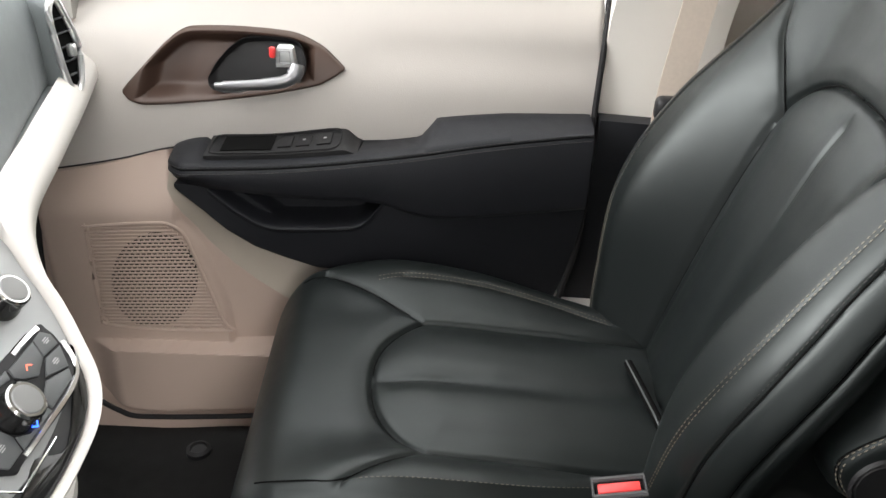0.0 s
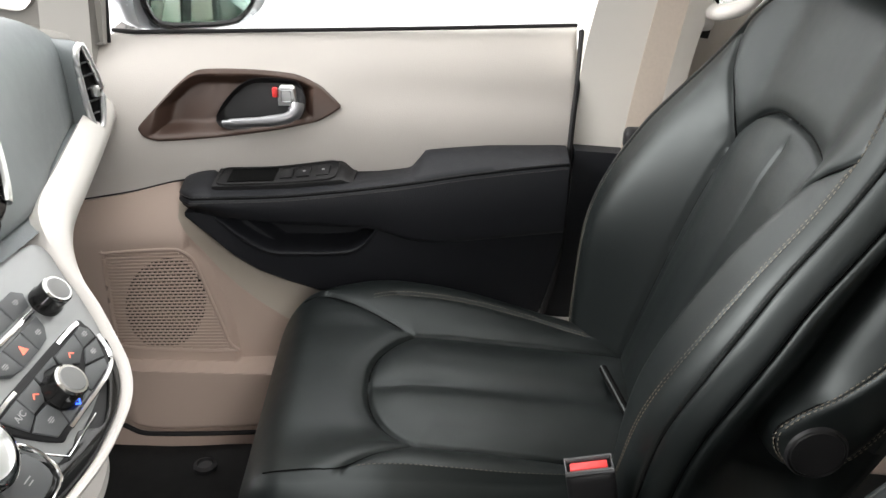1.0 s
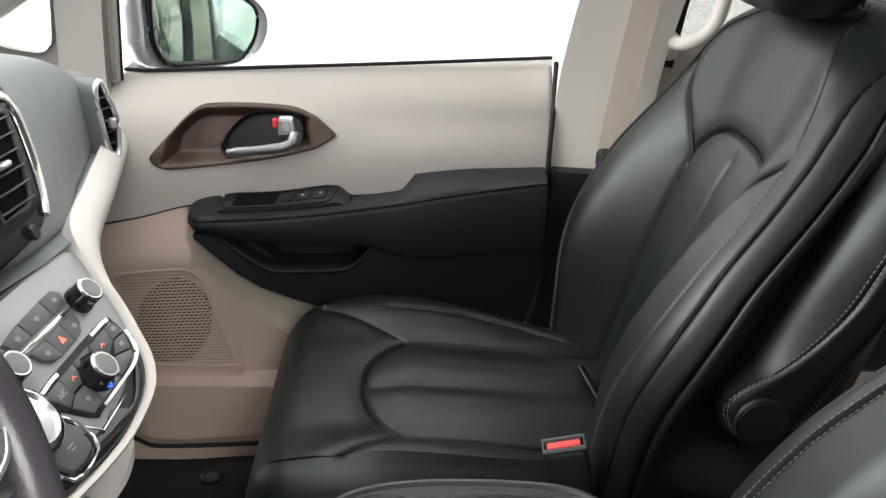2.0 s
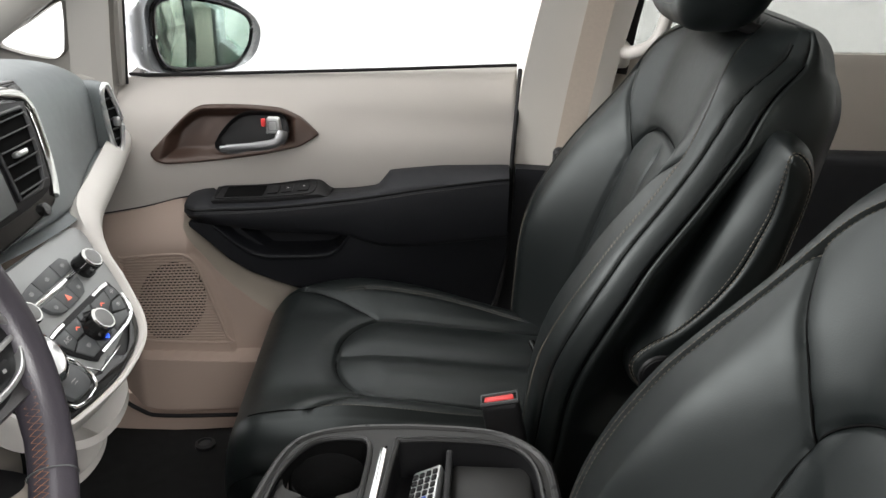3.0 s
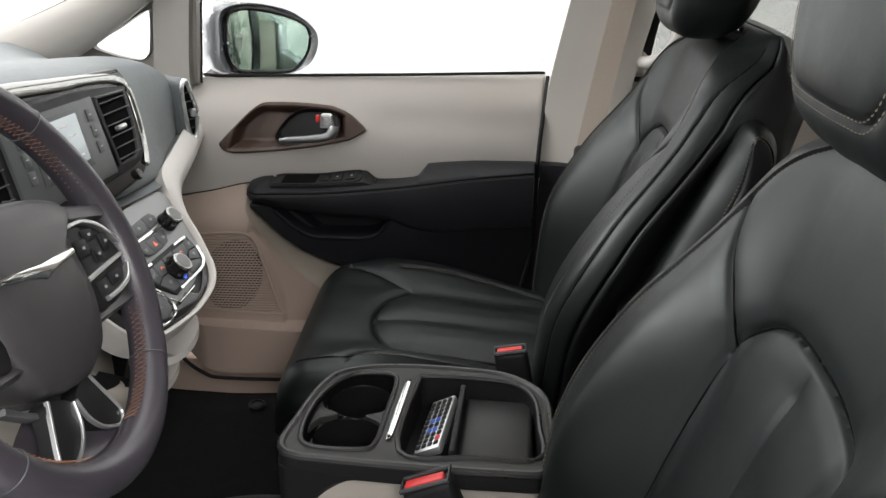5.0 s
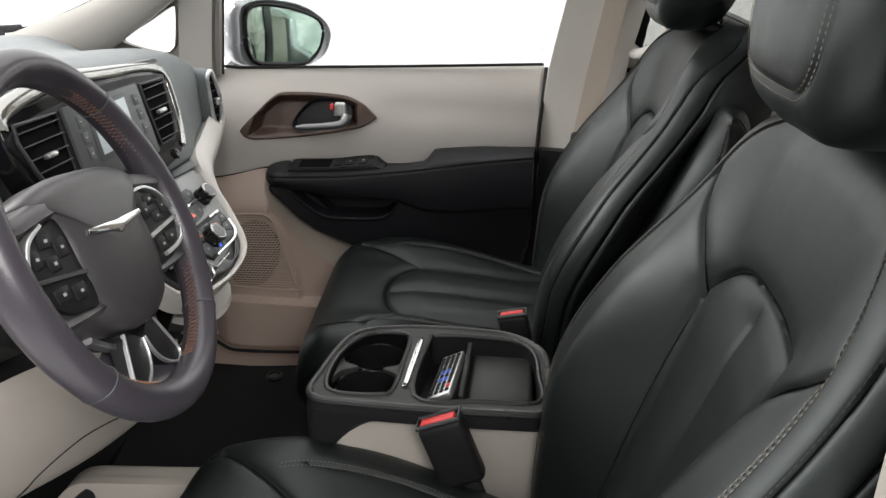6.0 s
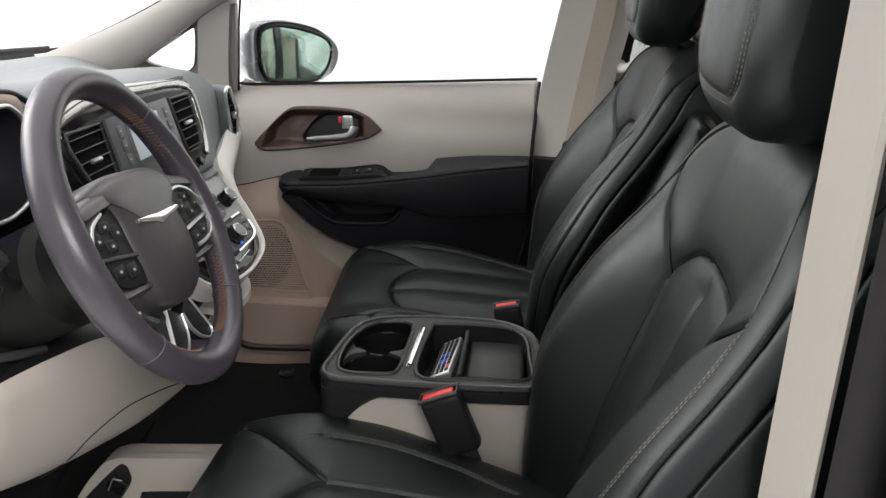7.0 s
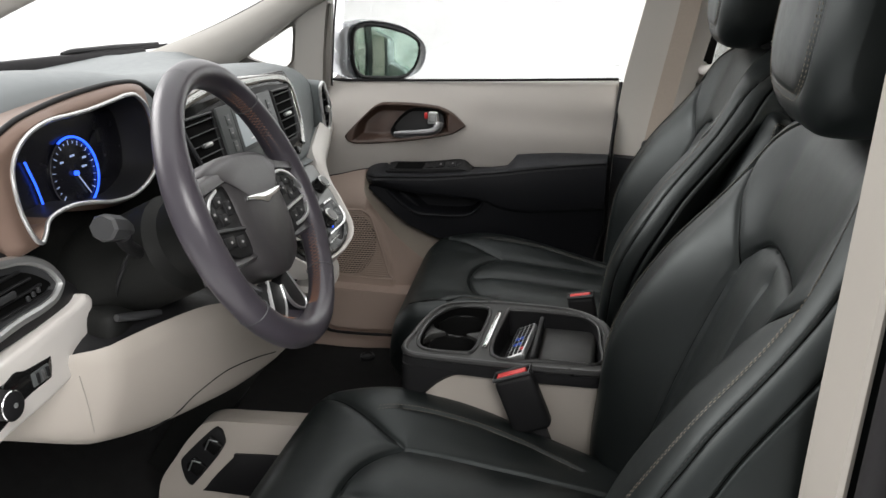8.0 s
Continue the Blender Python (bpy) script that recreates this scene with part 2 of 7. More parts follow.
def lettering(body, size, m):
    """Flat raised letters in the built-in font, read from the side that m's third axis points to."""
    cu = bpy.data.curves.new("letters", "FONT")
    cu.body = body
    cu.size = size
    cu.align_x = "CENTER"
    cu.align_y = "CENTER"
    cu.extrude = 0.0002
    tmp = bpy.data.objects.new("letters", cu)
    me = bpy.data.meshes.new_from_object(tmp)
    bm = bmesh.new()
    bm.from_mesh(me)
    bmesh.ops.transform(bm, matrix=m, verts=bm.verts)
    bpy.data.objects.remove(tmp)
    bpy.data.meshes.remove(me)
    bpy.data.curves.remove(cu)
    return bm


def lerp_table(x, xs, ys):
    return float(np.interp(x, xs, ys))


def smooth_table(x, xs, ys):
    """Smooth interpolation through a table."""
    i = int(np.clip(np.searchsorted(xs, x) - 1, 0, len(xs) - 2))
    t = min(max((x - xs[i]) / (xs[i + 1] - xs[i]), 0), 1)
    def slope(k):
        a, b = max(k - 1, 0), min(k + 1, len(xs) - 1)
        return (ys[b] - ys[a]) / (xs[b] - xs[a])
    h = xs[i + 1] - xs[i]
    return ((2 * t ** 3 - 3 * t * t + 1) * ys[i] + (t ** 3 - 2 * t * t + t) * h * slope(i) + (-2 * t ** 3 + 3 * t * t) * ys[i + 1] + (t ** 3 - t * t) * h * slope(i + 1))


def ss(x, a, b):
    t = min(max((x - a) / (b - a), 0), 1)
    return t * t * (3 - 2 * t)

# ---- the van's shell ----
FLOOR_Z = 0.345
MID_Y = -0.25


def slab(pts, thick, m=None):
    """A flat plate from its outline in x and y, at the z of the first point, with its thickness downwards."""
    bm = bmesh.new()
    f = bm.faces.new([bm.verts.new(p) for p in pts])
    ext = bmesh.ops.extrude_face_region(bm, geom=[f])
    bmesh.ops.translate(bm, verts=[v for v in ext["geom"] if isinstance(v, bmesh.types.BMVert)], vec=(0, 0, -thick))
    return bm


bm = slab([(-60, -60, 0), (60, -60, 0), (60, 60, 0), (-60, 60, 0)], 0.2)
part("ground", bm, WHITE_STUDIO, None, "white seamless studio floor outside the van", kind="structure", category="floor", smooth=0)

# unseen grey wall, added to hold back light from the driver side
part("unseen_wall", rbox((0, -3.6, 3.2), (16, 0.2, 6.4), 0), WALL_GREY, None, "unseen grey wall added to cut light through the open driver door", kind="structure", category="wall", smooth=0)

# carpet: a gently uneven sheet that rises to the toe board
rows = []
for i in range(71):
    x = -1.15 + i * 0.05
    row = []
    for j in range(33):
        y = -1.02 + j * (1.45 / 32)
        z = FLOOR_Z + 0.006 * noise.noise((x * 6, y * 6, 0)) + 0.32 * ss(-x, 0.55, 1.0)
        tunnel = 0.05 * math.exp(-((y - MID_Y) / 0.16) ** 2) * ss(-x, -0.1, 0.3)
        row.append((x, y, z + tunnel))
    rows.append(row)
bot = [[(p[0], p[1], 0.20) for p in r] for r in rows]
part("floor", merge(sheet(rows), sheet(bot)), CARPET, None, "black carpet on the van floor", kind="structure", category="floor")

# roof lining over the whole cabin
part("ceiling", rbox((1.10, MID_Y, 1.625), (2.20, 1.62, 0.05), 0.02), HEADLINER, None, "pale fabric headliner", kind="structure", category="ceiling")

# back of the cabin
part("wall_rear", rbox((2.35, MID_Y, 0.75), (0.06, 1.75, 0.85), 0.02), TAN, None, "tan trim closing the cargo end", kind="structure", category="wall")


def y_door(x):
    """The passenger door stands a little askew: its inner face by the place along the van."""
    return 0.475 + 0.17 * (x + 0.1)


def pillar(pts, radii, flat=0.6):
    P = curve2(pts, 8, closed=False)
    n = len(P)
    rr = [lerp_table(i / (n - 1), [k / (len(radii) - 1) for k in range(len(radii))], radii) for i in range(n)]
    return tube(P, rr, 16, flat=flat, up=(0, 1, 0))


# windscreen pillars, passenger and driver side
AP = [(-1.00, 0.40, 1.02), (-0.80, 0.43, 1.103), (-0.64, 0.45, 1.187), (-0.50, 0.465, 1.272), (-0.2, 0.45, 1.43), (0.1, 0.42, 1.56)]
part("pillar_front_passenger", pillar(AP, [0.075, 0.064, 0.049, 0.037, 0.042, 0.05], 0.7), A_PILLAR_DIM, None, "beige windscreen pillar trim", kind="structure", category="pillar")
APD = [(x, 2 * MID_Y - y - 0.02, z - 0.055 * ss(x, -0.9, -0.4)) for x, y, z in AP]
part("pillar_front_driver", pillar(APD, [0.075, 0.064, 0.049, 0.037, 0.042, 0.05], 0.7), A_PILLAR_DIM, None, "beige windscreen pillar trim by the driver", kind="structure", category="pillar")

part("windscreen_seal", tube(curve2([(x - 0.014, y - 0.006, z + r * 0.86) for (x, y, z), r in zip(AP, (0.075, 0.064, 0.049, 0.037, 0.042, 0.05))], 6, closed=False), 0.005, 8), RUBBER, None, "black windscreen seal along the pillar", kind="structure", category="trim")
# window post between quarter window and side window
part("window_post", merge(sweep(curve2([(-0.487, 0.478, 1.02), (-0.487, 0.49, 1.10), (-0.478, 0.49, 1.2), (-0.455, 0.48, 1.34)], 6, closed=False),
     [(-0.042, -0.02), (-0.03, -0.028), (0.034, -0.028), (0.034, 0.02), (-0.042, 0.02)], up=(0, -1, 0)), rbox((-0.58, 0.470, 1.058), (0.20, 0.04, 0.036), 0.012, 3, pose(0, 0, 0, 0, 4, 8))), A_PILLAR_DIM, None, "beige post beside the quarter window", kind="structure", category="pillar")
part("window_seal", tube([(-0.438, 0.49, 1.05), (-0.430, 0.50, 1.2), (-0.405, 0.49, 1.36)], 0.0028, 8), RUBBER, None, "black rubber window seal", kind="structure", category="trim")

# frame of the small quarter window
XZ = Matrix(((1, 0, 0, 0), (0, 0, 1, 0), (0, 1, 0, 0), (0, 0, 0, 1)))
bm = ring_top([(-0.76, 1.05), (-0.44, 1.05), (-0.425, 1.255), (-0.50, 1.258), (-0.60, 1.190), (-0.70, 1.130)], [[tuple(p) for p in curve2([(-0.662, 1.123), (-0.625, 1.106), (-0.59, 1.099), (-0.560, 1.0965), (-0.545, 1.106), (-0.538, 1.121), (-0.531, 1.185), (-0.540, 1.196), (-0.600, 1.160)], 5)]], 0.474, 0.492)
bmesh.ops.transform(bm, matrix=XZ, verts=bm.verts)
part("quarter_window_frame", bm, A_PILLAR_DIM, None, "beige frame round the quarter window", kind="structure", category="window frame", smooth=40)

# sill trim along the floor, passenger side
rows = []
for i in range(41):
    x = -0.62 + i * 0.04
    y = y_door(max(x, -0.5)) * 0.55 + 0.2 - 0.0
    y = min(y, 0.47)
    rows.append([(x, y + 0.10, 0.20), (x, y + 0.10, 0.425), (x, y + 0.03, 0.43), (x, y + 0.004, 0.42), (x, y - 0.006, 0.395), (x, y - 0.018, 0.335), (x, y - 0.018, 0.20)])
part("sill_trim", sheet(rows, wrap=True, caps=True), TAN, None, "tan plastic door sill trim", kind="structure", category="trim")

# centre pillar, passenger side: cream above, black below
PB = [(0.335, 0.60, 0.88), (0.350, 0.62, 1.05), (0.39, 0.60, 1.26), (0.45, 0.52, 1.58)]
part("pillar_middle_passenger", sweep(curve2(PB, 8, closed=False), [(-0.055, -0.03), (-0.045, -0.045), (0.03, -0.05), (0.10, -0.03), (0.115, 0.0), (0.115, 0.05), (-0.055, 0.05)], up=(0, -1, 0)), PILLAR, None, "pale centre pillar trim", kind="structure", category="pillar")
part("pillar_lower_trim", sweep(curve2([(0.312, 0.585, 0.565), (0.332, 0.575, 0.68), (0.341, 0.572, 0.76), (0.347, 0.575, 0.893)], 6, closed=False), [(-0.060, 0.0), (-0.056, -0.022), (-0.040, -0.034), (-0.022, -0.036), (0.03, -0.042), (0.09, -0.040), (0.16, -0.01), (0.16, 0.06), (-0.060, 0.06)], up=(0, -1, 0)), VINYL, None, "black lower centre pillar trim", kind="structure", category="trim")
part("sill_cover", rbox((0.40, 0.53, 0.50), (0.42, 0.14, 0.17), 0.02, 3), CREAM, None, "cream sill cover below the centre pillar", kind="structure", category="trim")

# rear side door and its window frame, passenger side
rows = []
for i in range(21):
    x = 0.47 + i * 0.08
    rows.append([(x, 0.76, 0.4), (x, 0.76, 1.09), (x, 0.69, 1.095), (x, 0.675, 1.075), (x, 0.665, 0.95), (x, 0.66, 0.4)])
part("rear_door_trim", sheet(rows, wrap=True, caps=True), KNEE, None, "beige sliding door trim below its window", kind="structure", category="door")
part("rear_door_armrest", rbox((1.3, 0.64, 0.68), (1.66, 0.07, 0.46), 0.02, 3), VINYL, None, "black lower trim and armrest of the sliding door", kind="structure", category="trim")
part("window_seal", sweep([(0.487, 0.655, 1.06), (0.50, 0.65, 1.16), (0.53, 0.62, 1.35), (0.58, 0.56, 1.58)], [(-0.014, -0.02), (0.014, -0.02), (0.014, 0.02), (-0.014, 0.02)], up=(0, -1, 0)), RUBBER, None, "black seal of the sliding door window", kind="structure", category="trim")
part("pillar_rear", rbox((1.6, 0.66, 1.33), (0.14, 0.07, 0.56), 0.03), BLACK, None, "black rear pillar trim", kind="structure", category="pillar")

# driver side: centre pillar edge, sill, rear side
part("pillar_middle_driver", sweep([(0.483, -0.985, 0.40), (0.490, -0.985, 1.0), (0.50, -0.98, 1.35), (0.51, -0.96, 1.6)], [(-0.020, -0.033), (-0.018, -0.036), (0.003, -0.036), (0.006, -0.033), (0.0, 0.016), (-0.004, 0.020), (-0.008, 0.018)], up=(0, -1, 0)), PILLAR_DIMMED, None, "cream centre pillar trim beside the driver seat", kind="structure", category="pillar")
part("door_seal", tube([(0.499, -1.018, 0.40), (0.506, -1.018, 1.0), (0.516, -1.013, 1.35), (0.526, -0.993, 1.6)], 0.016, 12), RUBBER, None, "black rubber door seal", kind="structure", category="trim")
part("pillar_outer", sweep([(0.545, -1.06, 0.30), (0.55, -1.06, 1.0), (0.56, -1.055, 1.35), (0.57, -1.03, 1.62)], [(-0.03, -0.03), (0.08, -0.05), (0.08, 0.04), (-0.03, 0.04)], up=(0, -1, 0)), BLACK_PAINT, None, "dark outer pillar of the door opening", kind="structure", category="pillar")
part("sill_driver", rbox((0.0, -1.04, 0.33), (1.3, 0.12, 0.16), 0.03, 3), CREAM, None, "cream sill of the driver door opening", kind="structure", category="trim")
part("wall_driver_rear", rbox((1.45, -1.08, 0.72), (1.75, 0.08, 0.75), 0.03), TAN, None, "tan trim of the driver side rear door", kind="structure", category="wall")

# bulkhead under the windscreen
part("bulkhead", rbox((-1.16, MID_Y, 0.72), (0.05, 1.5, 0.72), 0.01), BLACK, None, "black lining below the windscreen", kind="structure", category="wall")

# outer skin of the van's side, seen in the door mirror
part("van_side", rbox((1.6, 0.80, 0.62), (4.2, 0.05, 0.76), 0.02), BODY, None, "silver painted body side outside the doors", kind="structure", category="car body")

part("van_side_rear", rbox((2.08, 0.785, 0.95), (3.2, 0.03, 0.27), 0.01), BODY, None, "silver painted sliding door skin", kind="structure", category="car body")
part("pillar_outer_passenger", sweep(curve2([(x, y + 0.062, z) for x, y, z in PB], 6, closed=False), [(-0.05, -0.008), (0.11, -0.008), (0.11, 0.012), (-0.05, 0.012)], up=(0, -1, 0)), GLOSS, None, "gloss black outer pillar cover", kind="structure", category="pillar")

# window panes
def pane(name, pts, label, material=None):
    bm = bmesh.new()
    bm.faces.new([bm.verts.new(p) for p in pts])
    bmesh.ops.solidify(bm, geom=bm.faces[:], thickness=0.004)
    ob = part(name, bm, material or PANE, None, label, smooth=0, kind="structure", category="window")
    ob.visible_shadow = material is not None
    return ob


pane("window_1", [(-0.43, 0.535, 1.05), (0.31, 0.645, 1.06), (0.38, 0.61, 1.34), (-0.39, 0.50, 1.36)], "clear passenger side window glass")

pane("window_2", [(0.50, 0.715, 1.08), (2.30, 0.715, 1.08), (2.30, 0.62, 1.61), (0.56, 0.62, 1.61)], "tinted sliding door window glass", TINTED)

# Two unseen panes, added to keep light off the rear of the seats.
pane("window_3", [(0.62, -1.09, 1.09), (2.32, -1.09, 1.09), (2.32, -1.02, 1.60), (0.66, -1.02, 1.60)], "unseen tinted rear side pane, added to dim light from behind", TINTED)
pane("window_4", [(2.34, -1.05, 1.17), (2.34, 0.62, 1.17), (2.26, 0.58, 1.60), (2.26, -1.0, 1.60)], "unseen tinted rear pane, added to dim light from behind", TINTED)

# grab handle on the sliding door pillar
hb = thing("grab_handle", (0.50, 0.60, 1.10), "cream plastic grab handle on the door pillar", "handle")
part("grip", tube(curve2([(0.475, 0.60, 1.112), (0.495, 0.55, 1.114), (0.53, 0.535, 1.135), (0.548, 0.535, 1.19), (0.556, 0.545, 1.30), (0.56, 0.58, 1.34)], 8, closed=False), 0.0125, 12), CREAM, hb)
part("mount", rbox((0.475, 0.62, 1.10), (0.05, 0.05, 0.05), 0.012, 3), CREAM, hb)

# small pale notice on the side window, its print too small to read
stk = thing("window_sticker", (0.285, 0.638, 1.10), "small pale notice stuck on side window glass", "sticker")
sm_ = Matrix.Translation((0.280, 0.632, 1.098)) @ pose(0, 0, 0, 0, 0, 8.5)
for k in range(3):
    part("print_bar", rbox((0, 0, 0), (0.014 - 0.003 * k, 0.0005, 0.0012), 0, 1, sm_ @ pose(0, -0.0006, 0.009 - 0.008 * k)), PALE, stk, smooth=0)
# round fastener in the passenger carpet
part("floor_fastener", lathe([(0.020, -0.004), (0.020, 0.004), (0.014, 0.007), (0.012, 0.003), (0.004, 0.003)], Matrix.Translation((-0.32, 0.36, FLOOR_Z + 0.004)), 24), BLACK, None, "round black carpet fastener", category="fastener")

# ---- passenger door ----
door = thing("door_1", (-0.1, 0.5, FLOOR_Z), "beige and tan passenger door with black armrest, closed", "car door", kind="structure")


def dp(x, z, off):
    return (x, y_door(x) + off, z)


def hpanel(xs, lo, hi, f, nz=24, thick=0.02):
    """A padded panel between two edges (z by x), its inner face at y_door + f(x, z), with thickness behind."""
    front, back = [], []
    for x in xs:
        a, b = lo(x), hi(x)
        row = []
        for j in range(nz + 1):
            z = a + (b - a) * j / nz
            row.append(dp(x, z, f(x, z)))
        front.append(row)
        back.append([(p[0], p[1] + thick, p[2]) for p in row])
    rows = [a + b[::-1] for a, b in zip(front, back)]
    return sheet(rows, wrap=True, caps=True)


def tab(xs, zs):
    return lambda x: smooth_table(x, xs, zs)


def lin(xs, zs):
    return lambda x: lerp_table(x, xs, zs)


def edge_round(x, z, x0, x1, lo, hi, r=0.008):
    """How far a panel falls back at its rim."""
    d = min(x - x0, x1 - x, z - lo, hi - z)
    k = max(0, 1 - max(d, 0) / r)
    return r * (1 - math.sqrt(max(0, 1 - k * k)))


SEAM = tab([-0.53, -0.474, -0.404, -0.326, -0.2, 0.0, 0.3], [0.818, 0.825, 0.836, 0.853, 0.858, 0.86, 0.86])


def upper_face(x, z):
    lean = 0.095 * max(0, (z - 0.87) / 0.195) ** 2.4
    wave = 0.006 * math.exp(-((z - 0.985 + 0.05 * (x + 0.1)) / 0.03) ** 2) * ss(x, -0.12, 0.0)
    return lean + wave + edge_round(x, z, -0.505, 0.287, SEAM(x) - 0.02, 1.066, 0.010)


xs = np.concatenate([[-0.505 + 0.010 * (1 - math.cos(k / 6 * 1.57)) for k in range(6)], np.linspace(-0.49, 0.275, 90), [0.277 + 0.010 * math.sin(k / 6 * 1.57) for k in range(7)]])
SILL = tab([-0.51, -0.46, 0.0, 0.3], [1.055, 1.058, 1.064, 1.070])
# the bezel's outline cuts no hole: it is set into a dished part of the panel
BEZ_TOP = tab([-0.387, -0.375, -0.322, -0.295, -0.166, -0.121, -0.098, -0.085], [0.936, 0.950, 1.004, 1.015, 1.009, 0.993, 0.975, 0.963])
BEZ_LOW = tab([-0.387, -0.378, -0.355, -0.217, -0.123, -0.100, -0.085], [0.932, 0.921, 0.914, 0.924, 0.940, 0.951, 0.961])


def upper_dished(x, z):
    f = upper_face(x, z)
    if -0.370 < x < -0.105 and BEZ_LOW(x) + 0.008 < z < BEZ_TOP(x) - 0.008:
        return max(f, upper_face(x, 0.94)) + 0.05
    return f


part("upper_panel", hpanel(xs, SEAM, SILL, upper_dished, 80, 0.015), BEIGE, door, "pale beige padded upper panel")


# lower trim: tan, with the speaker field and a map pocket ledge
LOW_X = [-0.51, -0.50, -0.485, -0.461, -0.435, -0.40, -0.366, 0.0, 0.3]
LOW_Z = [0.62, 0.54, 0.49, 0.458, 0.437, 0.425, 0.421, 0.414, 0.410]


ARM_LOW = lin([-0.32, -0.296, -0.275, -0.245, -0.21, -0.165, -0.122, -0.06, -0.005, 0.1, 0.20, 0.236, 0.246, 0.258, 0.268, 0.277], [0.822, 0.797, 0.776, 0.743, 0.714, 0.690, 0.671, 0.658, 0.648, 0.630, 0.606, 0.590, 0.592, 0.630, 0.680, 0.752])


# a scooped band runs under the armrest; the speaker field stands proud of the panel beside it
SCOOP = lin([-0.333, -0.31, -0.28, -0.249, -0.215, -0.177, -0.10, 0.0, 0.3], [0.802, 0.763, 0.717, 0.680, 0.647, 0.616, 0.572, 0.54, 0.50])
SPK_RIGHT = lin([0.53, 0.55, 0.608, 0.672, 0.713, 0.752, 0.80], [-0.262, -0.264, -0.268, -0.285, -0.300, -0.326, -0.326])
SPK_TOP = lin([-0.455, -0.44, -0.350, -0.328, -0.312, -0.300, -0.268], [0.740, 0.750, 0.753, 0.747, 0.730, 0.690, 0.575])
SPK_LOW = lin([-0.455, -0.435, -0.268], [0.610, 0.577, 0.560])
SPK_X0, SPK_X1 = -0.447, -0.268


def lower_base(x, z):
    bulge = -0.045 * ss(0.86 - z, 0, 0.10)
    ledge = -0.026 * ss(0.555 - 0.09 * (x + 0.43) - z, 0, 0.006) * ss(x, -0.47, -0.42)
    d = (z - SCOOP(x)) * 0.72
    scoop = 0.85 * min(max(d, 0), 0.05) * ss(x, -0.336, -0.322)
    step = 0.012 * ss(x - SPK_RIGHT(z), 0.0, 0.010) * (1 - ss(z, 0.735, 0.80)) * ss(z, 0.535, 0.542)
    behind = 0.07 * ss(min(x + 0.265, z - ARM_LOW(x) - 0.012), 0.0, 0.02)
    return bulge + ledge + scoop + step + behind + edge_round(x, z, -0.51, 0.27, lin(LOW_X, LOW_Z)(x), 2, 0.012)


def lower_face(x, z):
    """The panel's face, sunk behind the speaker's ribs."""
    inside = SPK_X0 + 0.005 < x < SPK_X1 - 0.002 and SPK_LOW(x) + 0.002 < z < SPK_TOP(x) - 0.002
    return lower_base(x, z) + (0.010 if inside else 0.0)


# Thin sheet over the scoop; the armrest's shade is mixed into its colour.
part("armrest_surround", hpanel(np.linspace(-0.332, 0.02, 90), SCOOP, lambda x: max(SCOOP(x) + 0.004, ARM_LOW(x) + 0.012 if x > -0.318 else 0.842), lambda x, z: lower_base(x, z) - 0.0018, 24, 0.002), SCOOP_SHADE, door, "scooped band under the armrest, its shade in the colour")
part("panel_joint", tube([dp(x, SEAM(x) - 0.001, -0.001) for x in np.linspace(-0.503, -0.30, 20)], 0.0014, 6), BLACK, door, "thin dark joint between the panels")
part("lower_panel", hpanel(np.concatenate([np.linspace(-0.509, -0.12, 150), np.linspace(-0.11, 0.236, 40)]), lin(LOW_X, LOW_Z), lambda x: SEAM(x) - 0.002, lower_face, 160, 0.03), TAN, door, "tan lower door trim with map pocket ledge")

# speaker: frame, ribs, flat dark sheet behind for the opening's shade
spk = part("speaker_panel", hpanel(np.linspace(SPK_X0, SPK_X1, 70), lambda x: SPK_LOW(x), lambda x: max(SPK_TOP(x), SPK_LOW(x) + 0.01), lambda x, z: lower_base(x, z) + 0.0042, 60, 0.004), TAN, door, "tan ribbed speaker grille")


def in_cone(x, z):
    return ((x + 0.363 - 0.13 * (z - 0.653)) / 0.062) ** 2 + ((z - 0.653) / 0.083) ** 2 < 1 and z > 0.576


frame_line = [(-0.446, 0.740), (-0.440, 0.749), (-0.350, 0.753), (-0.326, 0.747), (-0.311, 0.730), (-0.299, 0.690), (-0.270, 0.582), (-0.268, 0.562), (-0.430, 0.578), (-0.446, 0.612)]
part("grille_frame", tube(curve2([dp(x, z, lower_base(x, z) + 0.0008) for x, z in frame_line], 5), 0.0030, 8, closed=True), TAN, spk)
bm = bmesh.new()
ring = []
for k in range(48):
    q = 2 * math.pi * k / 48
    z = max(0.653 + 0.083 * math.sin(q), 0.576 + 0.0001 * math.cos(q))
    x = -0.363 + 0.13 * (z - 0.653) + 0.062 * math.cos(q)
    ring.append(bm.verts.new(dp(x, z, lower_base(x, z) + 0.0034)))
bm.faces.new(ring)
part("speaker_shade", bm, CAVITY_SHADE, spk, "dark flat sheet for the shade in the speaker opening", smooth=0)
N_RIB = 31


def rib_z(x, f):
    return 0.566 + 0.182 * f - 0.05 * (x + 0.36) * (1 - f)


for k in range(N_RIB):
    f = (k + 0.5) / N_RIB
    path = []
    for i in range(29):
        x = SPK_X0 + 0.004 + (SPK_X1 - SPK_X0 - 0.008) * i / 28
        z = rib_z(x, f)
        if SPK_LOW(x) + 0.003 < z < SPK_TOP(x) - 0.003:
            path.append(dp(x, z, lower_base(x, z) + 0.0016))
    if len(path) > 3:
        part("rib", tube(path, 0.0019, 6, up=(0, 1, 0)), TAN, spk)
bm = bmesh.new()
